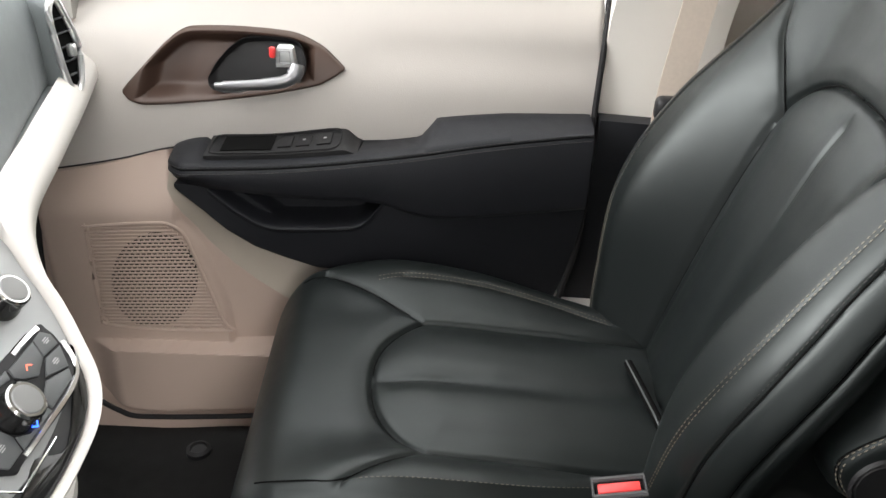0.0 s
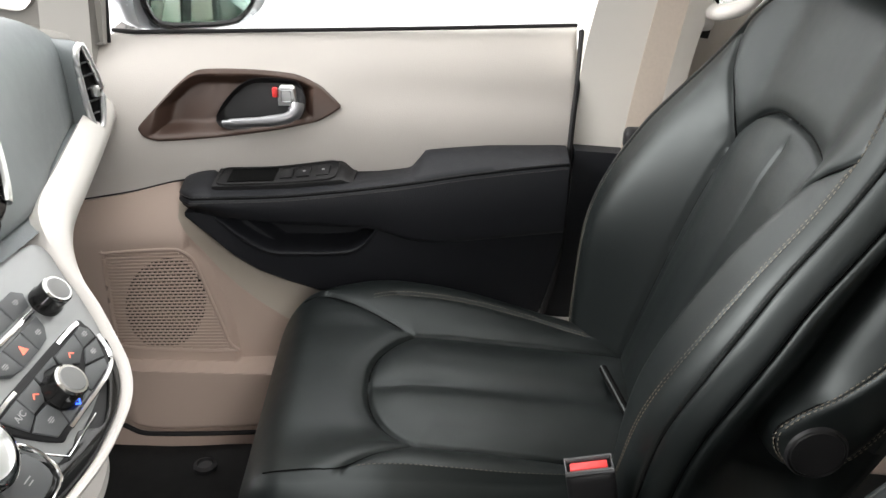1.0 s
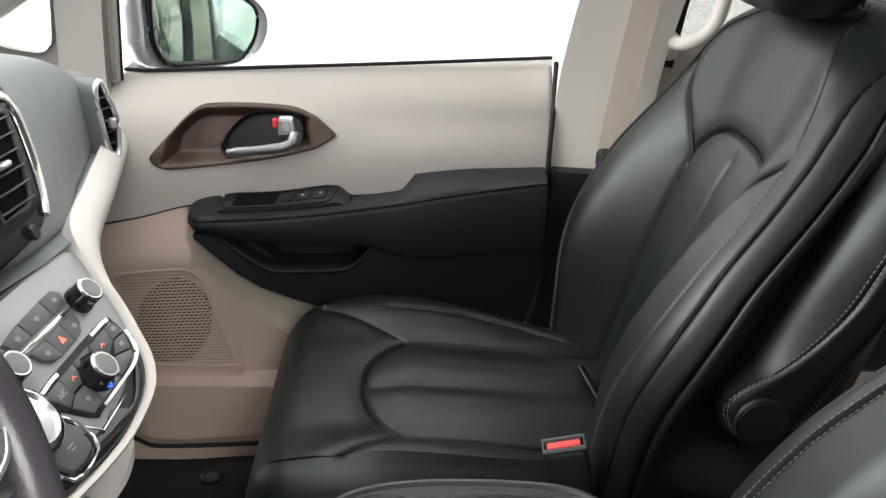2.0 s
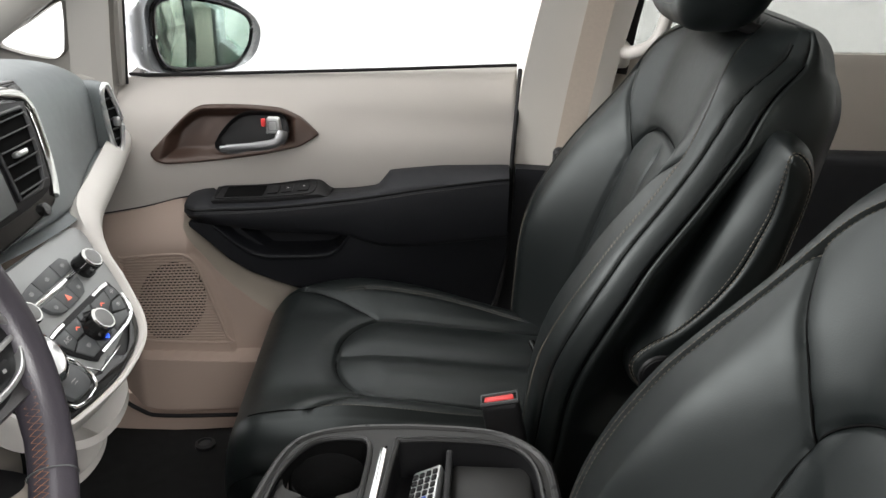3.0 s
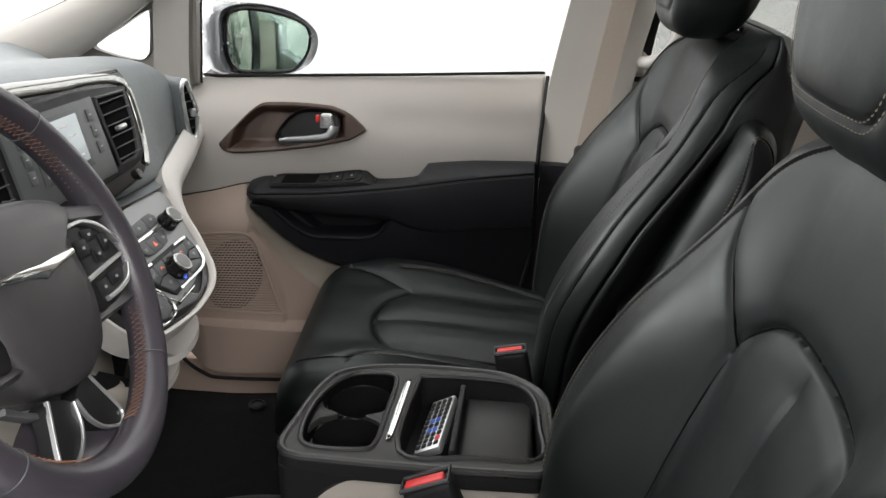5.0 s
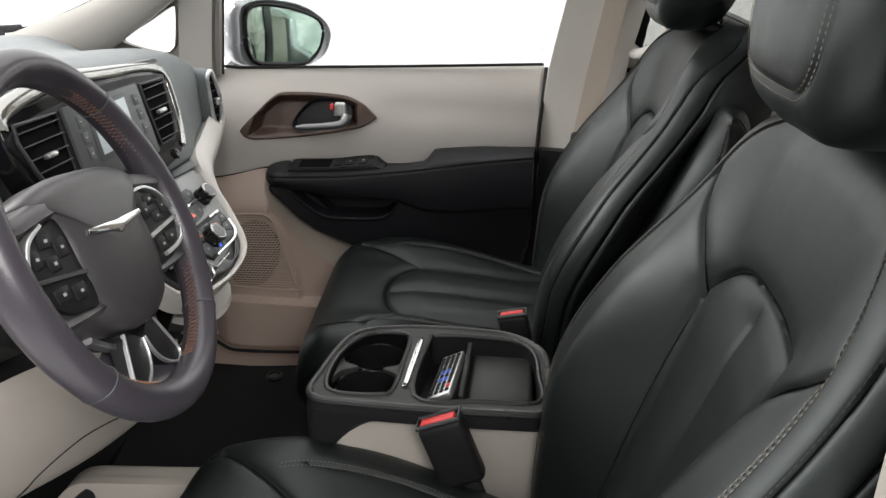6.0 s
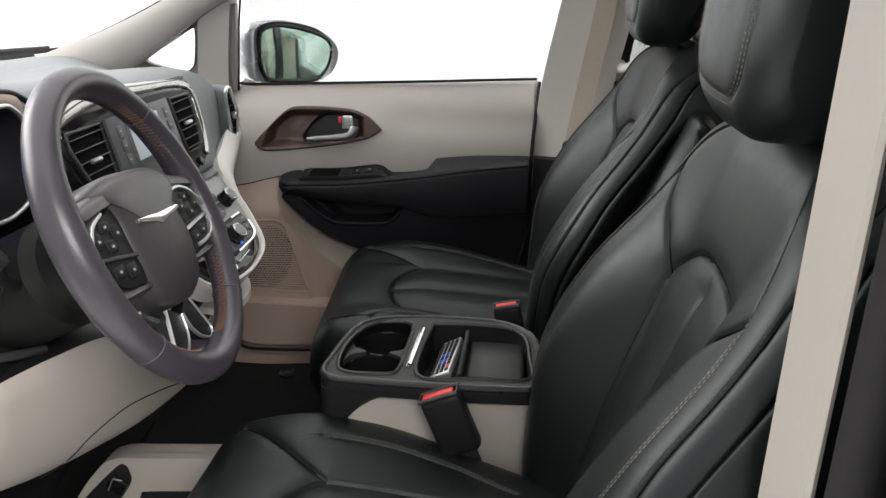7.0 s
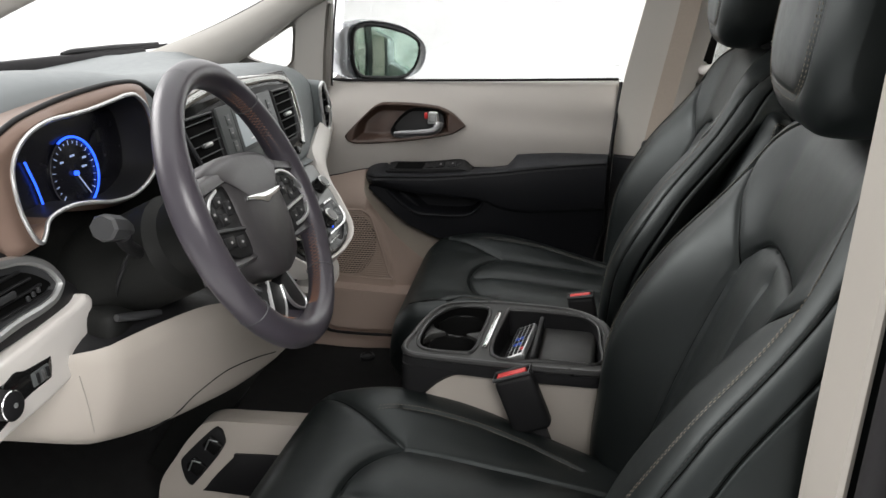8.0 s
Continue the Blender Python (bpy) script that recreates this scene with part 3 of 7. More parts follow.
for k in range(1, N_RIB):
    for i in range(20):
        x = -0.435 + i * 0.0078 + (k % 2) * 0.0039
        z = rib_z(x, k / N_RIB)
        if in_cone(x, z):
            y = y_door(x) + lower_base(x, z) + 0.0012
            vs = [bm.verts.new((x + a, y, z + c)) for a, c in ((-0.0010, -0.0030), (0.0010, -0.0030), (0.0010, 0.0030), (-0.0010, 0.0030))]
            bm.faces.new(vs)
            bm.faces.new([bm.verts.new((v.co.x, v.co.y + 0.002, v.co.z)) for v in vs])
part("bridges", bm, TAN, spk, kind="stuff", smooth=0)

# armrest: padded top, lower body with a pocket
PAD_X = np.concatenate([[-0.322 + 0.02 * (1 - math.cos(k / 8 * 1.57)) for k in range(8)], np.linspace(-0.30, 0.274, 82)])
PAD_S = tab([-0.33, -0.304, -0.159, -0.005, 0.12, 0.262], [0.846, 0.848, 0.849, 0.861, 0.876, 0.888])
PAD_L = tab([-0.33, -0.309, -0.264, -0.165, -0.03, 0.027, 0.077, 0.15, 0.27], [0.822, 0.821, 0.816, 0.801, 0.788, 0.767, 0.760, 0.762, 0.769])
PAD_UP = lin([-0.33, -0.276, -0.264, 0.024, 0.034, 0.048, 0.15, 0.275], [0.016, 0.018, 0.0, 0.0, 0.010, 0.026, 0.020, 0.008])
rows = []
for x in PAD_X:
    s = PAD_S(x)
    lo = PAD_L(x)
    sq = math.sqrt(max(0.03, min(1, (x + 0.324) / 0.03)))
    dep = 0.030 + 0.050 * sq * (1 - 0.12 * ss(x, 0.0, 0.25))
    up = PAD_UP(x)
    kl = 1 - 0.16 * (1 - ss(x, -0.31, -0.25))
    prof = [(0.03, s - 0.003 + up), (0.012, s + up), (-0.004, s + 0.001 + up), (-dep * 0.28, s + 0.003 + up * 0.85), (-dep * 0.6, s + 0.0055 + up * 0.35), (-dep * 0.82, s + 0.0065 + up * 0.08), (-dep * 0.95, s + 0.0035), (-dep + 0.0035, s + 0.0004), (-dep + 0.005, s), (-dep + 0.002, s - 0.002), (-dep * 1.01, s - 0.008), (-dep * (0.4 + 0.6 * kl), (s + lo) / 2), (-dep * 0.97 * kl, lo + 0.012), (-dep * 0.92 * kl, lo + 0.003), (-dep * 0.7 * kl, lo - 0.002), (0.03, lo - 0.004)]
    mid = (s + lo) / 2
    rows.append([dp(x, mid + (z - mid) * (0.70 + 0.30 * sq), o) for o, z in prof])
pad = part("armrest_pad", sheet(rows, wrap=True, caps=True), VINYL, door, "black padded armrest with stitched seam", smooth=60)
line = [[dp(x, PAD_S(x) + dz, -(0.0305 + 0.050 * math.sqrt(max(0.03, min(1, (x + 0.324) / 0.03))) * (1 - 0.12 * ss(x, 0.0, 0.25)))) for x in PAD_X[4:]] for dz in (0.0042, -0.0052)]
part("stitching", stitches(line, 0.0056, 0.0010, 0.00045), DARK_THREAD, pad, kind="stuff")
part("pad_seam", tube([dp(x, PAD_S(x) - 0.0003, -(0.0265 + 0.050 * math.sqrt(max(0.03, min(1, (x + 0.324) / 0.03))) * (1 - 0.12 * ss(x, 0.0, 0.25)))) for x in PAD_X[6:]], 0.0012, 6), SEAM_CORD, pad, "dark seam along the armrest edge")

POCK_LOW = tab([-0.268, -0.262, -0.226, -0.189, -0.149, -0.069, -0.045, -0.025, -0.02], [0.822, 0.815, 0.780, 0.756, 0.751, 0.751, 0.763, 0.790, 0.80])


def arm_face(x, z):
    base = -0.045 - 0.02 * ss(z, 0.60, 0.78) + 0.015 * ss(x, 0.0, 0.25)
    base += edge_round(x, z, -0.33, 0.3, ARM_LOW(x), 2, 0.012)
    if -0.265 < x < -0.022:
        d = min(z - POCK_LOW(x), (x + 0.265), (-0.022 - x) * 1.5)
        base += 0.058 * ss(d, 0.0, 0.006) - 0.004 * math.exp(-((d + 0.003) / 0.004) ** 2)
        base -= 0.030 * ss(-0.205 - x - 1.15 * (z - 0.785), 0.0, 0.010) * ss(d, 0.0, 0.006)
    return base


part("armrest_body", hpanel(np.concatenate([np.linspace(-0.309, -0.015, 170), np.linspace(-0.013, 0.276, 70)]), ARM_LOW, lambda x: PAD_L(x) + 0.002, arm_face, 110, 0.03), VINYL, door, "black lower armrest body with pocket")

# window switches in a raised pod on the armrest
def on_pod(x, f, h=0.0):
    """A place on the pod's sloping top, f from its inner edge (0) to the door (1)."""
    up = (0.0105 + 0.004 * ss(x, -0.20, -0.10)) * (1 - ss(x, -0.088, -0.060))
    return Vector((x, y_door(x) - 0.056 + 0.056 * f, PAD_S(x) + 0.0055 + 0.0055 * (1 - ss(x, -0.080, -0.060)) + up * (0.12 + 0.88 * f) + h))


rows = []
for x in np.linspace(-0.269, -0.060, 44):
    rows.append([on_pod(x, f, h) for f, h in ((0.0, -0.010), (0.0, 0.0), (0.06, 0.0012), (0.5, 0.0015), (0.94, 0.0012), (1.0, -0.002), (1.1, -0.01))])
sw = part("switch_pod", sheet(rows, wrap=True, caps=True), BLACK, door, "raised black window switch pod", smooth=50)
rim_ = [on_pod(p.x, p.y, 0.0022) for p in curve2([(-0.256, 0.06)] + [(x, 0.04) for x in (-0.23, -0.20, -0.17, -0.14, -0.115)] + [(-0.096, 0.05), (-0.087, 0.22), (-0.087, 0.76), (-0.096, 0.92)] + [(x, 0.93) for x in (-0.115, -0.14, -0.17, -0.20, -0.23)] + [(-0.256, 0.92), (-0.263, 0.78), (-0.264, 0.20)], 3)]
part("switch_frame", tube(rim_, 0.0012, 8, closed=True), BLACK, sw)


def pod_plate(x0, x1, f0, f1, h, t):
    a, b, c, d = (on_pod(x, f, h) for x, f in ((x0, f0), (x1, f0), (x1, f1), (x0, f1)))
    bm = bmesh.new()
    top = [bm.verts.new(v + Vector((0, 0, t))) for v in (a, b, c, d)]
    low = [bm.verts.new(v) for v in (a, b, c, d)]
    bm.faces.new(top)
    bm.faces.new(low[::-1])
    for k in range(4):
        bm.faces.new((low[k], low[(k + 1) % 4], top[(k + 1) % 4], top[k]))
    return bm


part("pull_recess_shade", pod_plate(-0.249, -0.180, 0.18, 0.84, 0.0015, 0.0012), CAVITY_SHADE, sw, "flat near-black plate for the shade of a pull recess")
for x0, x1, mark in ((-0.172, -0.154, False), (-0.147, -0.128, True), (-0.118, -0.099, True)):
    b = part("switch", pod_plate(x0, x1, 0.26, 0.74, 0.001, 0.0025), BLACK, sw)
    if mark:
        part("symbol", pod_plate(x0 + 0.0075, x1 - 0.0075, 0.48, 0.54, 0.0034, 0.0005), PALE, b)

# door pull bezel, recess, handle and lock lever
bz = part("handle_bezel", hpanel(np.concatenate([np.linspace(-0.386, -0.37, 10), np.linspace(-0.366, -0.10, 70), np.linspace(-0.098, -0.086, 8)]), BEZ_LOW, lambda x: max(BEZ_TOP(x), BEZ_LOW(x) + 0.001),
          lambda x, z: upper_face(x, z) * 0.9 - 0.005 + edge_round(x, z, -0.387, -0.085, BEZ_LOW(x), BEZ_TOP(x), 0.005) + 0.028 * ss(min(z - BEZ_LOW(x) - 0.004, BEZ_TOP(x) - z - 0.003, x + 0.372 - 0.3 * (z - 0.92), (-0.125 - x)), 0.0, 0.022) * (1 - 0.2 * math.exp(-((x + 0.292 - 0.5 * (z - 0.95)) / 0.022) ** 2)), 44, 0.015), BROWN, door, "brown satin door handle bezel")
REC_TOP = tab([-0.273, -0.262, -0.242, -0.218, -0.159, -0.146, -0.139], [0.950, 0.970, 0.992, 1.003, 1.000, 0.990, 0.972])
REC_LOW = tab([-0.273, -0.266, -0.247, -0.158, -0.146, -0.139], [0.944, 0.936, 0.931, 0.937, 0.947, 0.960])
part("recess", hpanel(np.linspace(-0.272, -0.140, 50), REC_LOW, REC_TOP, lambda x, z: upper_face(x, z) * 0.9 + 0.012 * ss(min(z - REC_LOW(x), REC_TOP(x) - z, x + 0.272, -0.14 - x), 0, 0.01) - 0.006 + 0.004, 24, 0.004), BLACK, bz, "black cup behind the handle")
part("pull_handle", tube(curve2([dp(-0.258, 0.944, -0.008), dp(-0.235, 0.946, -0.013), dp(-0.19, 0.949, -0.015), dp(-0.162, 0.953, -0.013), dp(-0.150, 0.962, -0.008), dp(-0.148, 0.972, -0.002)], 6, closed=False), [0.006] * 4 + [0.008] * 8 + [0.009] * 10 + [0.011] * 9, 14, flat=0.8, up=(0, 1, 0)), HANDLE, bz, "satin silver pull handle")
lk = part("lock_lever", prism([(-0.177, 0.969), (-0.149, 0.970), (-0.152, 0.996), (-0.156, 0.999), (-0.173, 0.999), (-0.176, 0.994)], 0.014, Matrix(((1, 0, 0, 0), (0, 0, -1, y_door(-0.16) + 0.008), (0, 1, 0, 0), (0, 0, 0, 1))), 0.003), SILVER, bz, "silver lock lever")
part("lock_frame", tube([(-0.163 + a, y_door(-0.16) - 0.0062, 0.985 + c) for a, c in ((-0.008, -0.009), (0.0075, -0.009), (0.0065, 0.008), (-0.0075, 0.008))], 0.0010, 6, closed=True), HANDLE, lk, "raised square edge")
part("lock_mark", rbox((-0.1805, y_door(-0.18) - 0.001, 0.990), (0.008, 0.008, 0.015), 0.002), RED, lk, "red unlocked marker")

part("belt_seal", tube([dp(x, SILL(x) + 0.004, 0.088 + 0.02 * (x < -0.44)) for x in np.linspace(-0.445, 0.285, 20)], 0.0034, 8), RUBBER, door, "black rubber belt line seal")
part("rear_gap", tube(curve2([dp(0.292, 1.066, 0.082), dp(0.287, 1.0, 0.030), dp(0.280, 0.9, -0.004), dp(0.278, 0.75, -0.030), dp(0.270, 0.68, -0.040), dp(0.247, 0.585, -0.048)], 8, closed=False), 0.0045, 8), RUBBER, door, "black rubber seal along the rear edge")
part("front_gap", tube(curve2([dp(-0.514, 0.83, -0.012), dp(-0.516, 0.7, -0.040), dp(-0.513, 0.6, -0.048), dp(-0.490, 0.487, -0.058), dp(-0.44, 0.431, -0.064), dp(-0.37, 0.415, -0.068), dp(-0.1, 0.407, -0.068), dp(0.2, 0.403, -0.055)], 8, closed=False), 0.0042, 8), RUBBER, door, "black door gap seal")
part("front_trim", rbox((-0.60, 0.41, 0.70), (0.18, 0.05, 0.6), 0.02, 3, pose(0, 0, 0, 0, 0, 10)), TAN, None, "tan kick panel in the footwell", kind="structure", category="trim")

# seat belt on the centre pillar
sb = thing("seat_belt", (0.365, 0.5, 0.93), "beige seat belt webbing hanging on the centre pillar", "seat belt", "seat belts")
P = curve2([(0.375, 0.478, 0.90), (0.385, 0.505, 0.96), (0.41, 0.535, 1.10), (0.437, 0.535, 1.26), (0.455, 0.50, 1.45)], 8, closed=False)
part("webbing", sweep(P, [(-0.0235, -0.0007), (0.0235, -0.0007), (0.0235, 0.0007), (-0.0235, 0.0007)], up=(0, -1, 0)), WEBBING, sb, smooth=0)
part("belt_guide", rbox((0.372, 0.468, 0.935), (0.04, 0.03, 0.035), 0.01, 3), BLACK, sb, "black plastic belt guide")

# outside mirror
mr = thing("door_mirror", (-0.36, 0.66, 1.06), "silver-grey outside mirror with green-tinted glass", "car mirror")
MC, MU, MN = Vector((-0.335, 0.62, 1.128)), Vector((0.529, 0.848, 0)), Vector((0.848, -0.529, 0))
out = curve2([(-0.130, 0.006), (-0.128, 0.056), (-0.106, 0.077), (-0.047, 0.083), (0.030, 0.072), (0.094, 0.052), (0.151, 0.014), (0.163, -0.023), (0.137, -0.065), (0.075, -0.083), (-0.031, -0.076), (-0.113, -0.064), (-0.132, -0.035)], 6)
gl = curve2([(-0.107, 0.021), (-0.101, 0.054), (-0.078, 0.067), (-0.033, 0.067), (0.044, 0.052), (0.109, 0.027), (0.128, 0.0), (0.118, -0.038), (0.088, -0.066), (0.050, -0.073), (-0.030, -0.066), (-0.083, -0.056), (-0.105, -0.026)], 6)


def mirror_pt(p, s, back):
    return MC + MU * (p.x * s) + Vector((0, 0, p.y * s)) - MN * back


rows = [[mirror_pt(p, s, b) for p in out] for s, b in ((0.90, 0.004), (0.965, -0.002), (1.0, 0.004), (1.0, 0.03), (0.95, 0.07), (0.80, 0.10), (0.45, 0.12))]
part("housing", sheet(rows, wrap=True, caps=True), BODY, mr, "silver painted mirror housing", smooth=50)
part("glass_rim", tube([mirror_pt(p, 1.02, -0.001) for p in gl], 0.006, 8, closed=True), GLOSS, mr, "black mirror surround")
bm = bmesh.new()
bm.faces.new([bm.verts.new(mirror_pt(p, 1.0, -0.004)) for p in gl])
bmesh.ops.solidify(bm, geom=bm.faces[:], thickness=0.002)
part("mirror_glass", bm, MIRROR, mr, "green-tinted mirror glass", smooth=0)
part("mirror_arm", tube([(-0.43, 0.56, 1.05), (-0.425, 0.62, 1.065), (-0.42, 0.68, 1.085)], [0.03, 0.028, 0.034], 12, flat=0.7), BODY, mr, "painted mirror arm")

# ---- front seats ----
SPINE_Z = [0.58, 0.68, 0.84, 1.0, 1.12, 1.23]
SPINE_X = [0.330, 0.350, 0.400, 0.455, 0.494, 0.532]
BACK_W_Z = [0.56, 0.65, 0.8, 0.9, 1.0, 1.1, 1.17, 1.24]
BACK_W = [0.240, 0.265, 0.302, 0.310, 0.295, 0.271, 0.250, 0.230]
BOLST_Z = [0.56, 0.7, 0.82, 0.95, 1.08, 1.16, 1.25]
BOLST = [0.040, 0.072, 0.094, 0.074, 0.030, 0.016, 0.008]
# how far the driver's backrest and cushion stand ahead of and below the passenger's: x, z, x, z
DRIVER_SHIFT = (0.010, 0.0, -0.045, -0.012)


def groove(d, depth=0.006, w=0.0035, soft=0.003, softw=0.016):
    return -depth * math.exp(-(d / w) ** 2) - soft * math.exp(-(d / softw) ** 2)


def line_dist(px, py, line):
    """Distance of many points from a drawn line."""
    L = np.array(line)
    A, B = L[:-1], L[1:]
    d = B - A
    q = np.stack([px, py], -1)[:, None, :] - A[None]
    t = np.clip((q * d).sum(-1) / ((d * d).sum(-1) + 1e-12), 0, 1)
    return np.sqrt(((q - t[..., None] * d) ** 2).sum(-1)).min(1)


def grooves(d, depth, w, soft, softw):
    return -depth * np.exp(-(d / w) ** 2) - soft * np.exp(-(d / softw) ** 2)


ARCH = [(0.130, 0.56), (0.136, 0.70), (0.139, 0.85), (0.140, 0.97), (0.140, 1.0)] + [(0.140 * math.cos(k / 14 * math.pi / 2) ** 0.75, 1.0 + 0.063 * math.sin(k / 14 * math.pi / 2) ** 1.15) for k in range(1, 15)]
VEE = [(0.140, 1.0), (0.150, 1.022), (0.170, 1.048), (0.194, 1.072), (0.216, 1.098), (0.232, 1.116)]


def back_relief(ys, h):
    """Seams and padding of the backrest's front, by the distance from the middle and the height."""
    a = np.abs(ys)
    hh = np.full_like(a, h)
    d = line_dist(a, hh, ARCH)
    out = grooves(d, 0.0062, 0.0030, 0.0045, 0.014) + grooves(line_dist(a, hh, VEE), 0.005, 0.0026, 0.003, 0.010)
    edge = np.interp(h, [q[1] for q in ARCH], [q[0] for q in ARCH])
    inside = np.where(a < edge, np.clip(d / 0.075, 0, 1), 0)
    out = out + 0.008 * inside * inside * (3 - 2 * inside)
    mid = -0.003 * np.exp(-(ys / 0.004) ** 2) * ss(h, 0.88, 1.02) - 0.0045 * np.exp(-(ys / 0.024) ** 2)
    out = out + mid * ss(h, 0.60, 0.75) * np.where(a < edge, 1, 0) * (1 - ss(h, 1.03, 1.06))
    fold = np.array([noise.noise((y * 9, h * 7, 3.1)) * 0.0010 + noise.noise((y * 30, h * 22, 7.7)) * 0.0003 for y in ys])
    return out + fold


NR = 30
SEAM_C = 26


def seam_b(r):
    """Where the stitched side seam runs on a rounding of that radius."""
    return NR * math.asin((r - 0.020) / r) / (math.pi / 2)


def side_groove(i, r):
    """Depth of the two seams on the rounded side of the backrest."""
    out = 0.0
    for k, deep in ((seam_b(r), 0.0036), (SEAM_C, 0.0055)):
        out -= deep * math.exp(-((i - k) / 0.65) ** 2) + 0.0012 * math.exp(-((i - k) / 2.6) ** 2)
    return out


def backrest_rows(shift, recessed):
    rows, heights = [], np.concatenate([np.linspace(0.575, 1.165, 250), 1.165 + 0.072 * np.sin(np.linspace(0.04, 1, 26) * math.pi / 2)])
    nf = 231
    side = []
    for h in heights:
        x = smooth_table(h, SPINE_Z, SPINE_X)
        dx = (smooth_table(h + 0.01, SPINE_Z, SPINE_X) - smooth_table(h - 0.01, SPINE_Z, SPINE_X)) / 0.02
        a = math.atan(dx)
        n = Vector((-math.cos(a), 0, math.sin(a)))
        c = Vector((x, 0, h))
        w = smooth_table(h, BACK_W_Z, BACK_W)
        bol = smooth_table(h, BOLST_Z, BOLST)
        k = max(0, (h - 1.165) / 0.0725)
        th = math.sqrt(max(0, 1 - k * k))
        drop = 0.055 * (1 - th)
        w -= 0.045 * (1 - th)
        T = 0.125 - 0.06 * (1 - th)
        r = smooth_table(h, [0.56, 0.7, 0.92, 0.974, 1.056, 1.114, 1.149, 1.175, 1.19, 1.205, 1.24], [0.065, 0.060, 0.050, 0.046, 0.045, 0.050, 0.060, 0.078, 0.094, 0.108, 0.115])
        side.append(seam_b(r))
        ring = []

        def D(y):
            return bol * ss(abs(y), 0.10, 0.205) - drop
        fw = w - r
        ys = np.linspace(-fw, fw, nf)
        reliefs = back_relief(ys - shift, h) * (th * ss(h, 0.575, 0.62))
        for i in range(nf):
            y = float(ys[i])
            relief = float(reliefs[i])
            edge = (fw - abs(y))
            g = groove(edge, 0.0042, 0.0026, 0.001, 0.01) * th
            ring.append(c + n * (D(y) + relief + g) + Vector((0, y, 0)))
        d0 = D(fw)
        depth = max(0.02, T + d0)
        ry = min(r, depth * 0.55, 0.052)
        for i in range(1, NR + 1):
            q = i / NR * math.pi / 2
            g = side_groove(i, r) * th
            ring.append(c + n * (d0 - ry * (1 - math.cos(q)) + g * math.cos(q)) + Vector((0, fw + (r + g) * math.sin(q), 0)))
        recess = 0.034 * ss(h, 0.74, 0.80) * (1 - ss(h, 1.07, 1.14)) if recessed else 0.0
        for i in range(1, 9):
            q = i / 8
            y = w - 0.012 * q * q
            ring.append(c + n * ((d0 - ry) * (1 - q) + (-T + 0.02) * q) + Vector((0, y, 0)))
        for i in range(0, 13):
            q = 1 - 2 * i / 12
            ring.append(c + n * (-T - 0.006 * (1 - q * q)) + Vector((0, (w - 0.03) * q, 0)))
        for i in range(8, 0, -1):
            q = i / 8
            y = w - 0.012 * q * q - recess * ss(q, 0.0, 0.30) * (1 - 0.8 * ss(q, 0.75, 1.0))
            ring.append(c + n * ((d0 - ry) * (1 - q) + (-T + 0.02) * q) + Vector((0, -y, 0)))
        for i in range(NR, 0, -1):
            q = i / NR * math.pi / 2
            g = side_groove(i, r) * th
            ring.append(c + n * (d0 - ry * (1 - math.cos(q)) + g * math.cos(q)) + Vector((0, -fw - (r + g) * math.sin(q), 0)))
        rows.append(ring)
    return rows, nf, side


INSERT = [(0.010 + 0.062 * (k / 14) ** 2.4, 0.128 * (k / 14) ** 0.9) for k in range(15)] + [(0.12, 0.131), (0.25, 0.130), (0.45, 0.118)]
CORNER = [(0.0725, 0.128), (0.035, 0.156), (-0.008, 0.188), (-0.06, 0.225), (-0.10, 0.245)]
# seam along the cushion's bolster
BOLSTER_SEAM = [(-0.012, 0.191), (0.006, 0.203), (0.045, 0.213), (0.10, 0.217), (0.17, 0.214), (0.25, 0.198), (0.33, 0.165)]


def cushion_relief(x, ys):
    a = np.abs(ys)
    xx = np.full_like(a, x)
    d = line_dist(xx, a, INSERT)
    out = np.minimum(grooves(d, 0.0066, 0.0034, 0.005, 0.018), grooves(line_dist(xx, a, CORNER), 0.004, 0.0036, 0.004, 0.013))
    out = np.minimum(out, grooves(line_dist(xx, a, BOLSTER_SEAM[2:]), 0.003, 0.0024, 0.0018, 0.009))
    edge = np.interp(x, [q[0] for q in INSERT], [q[1] for q in INSERT], left=0)
    inside = np.where(a < edge, np.clip(d / 0.07, 0, 1), 0)
    out = out + 0.008 * inside * inside * (3 - 2 * inside)
    out = out - ss(x, 0.0, 0.04) * (0.003 * np.exp(-(ys / 0.006) ** 2) * (1 - ss(x, 0.04, 0.16)) + 0.0055 * np.exp(-(ys / 0.022) ** 2)) * np.where(a < edge, 1, 0)
    fold = np.array([noise.noise((y * 9, x * 9, 1.7)) * 0.0012 + noise.noise((y * 26, x * 26, 5.2)) * 0.0004 for y in ys])
    return out + fold


CUSH_TOP_X = [-0.16, -0.10, 0.0, 0.12, 0.25, 0.45]
CUSH_TOP = [0.690, 0.703, 0.707, 0.697, 0.683, 0.665]
CUSH_W_X = [-0.16, -0.12, -0.05, 0.05, 0.2, 0.45]
CUSH_W = [0.215, 0.238, 0.258, 0.265, 0.248, 0.17]


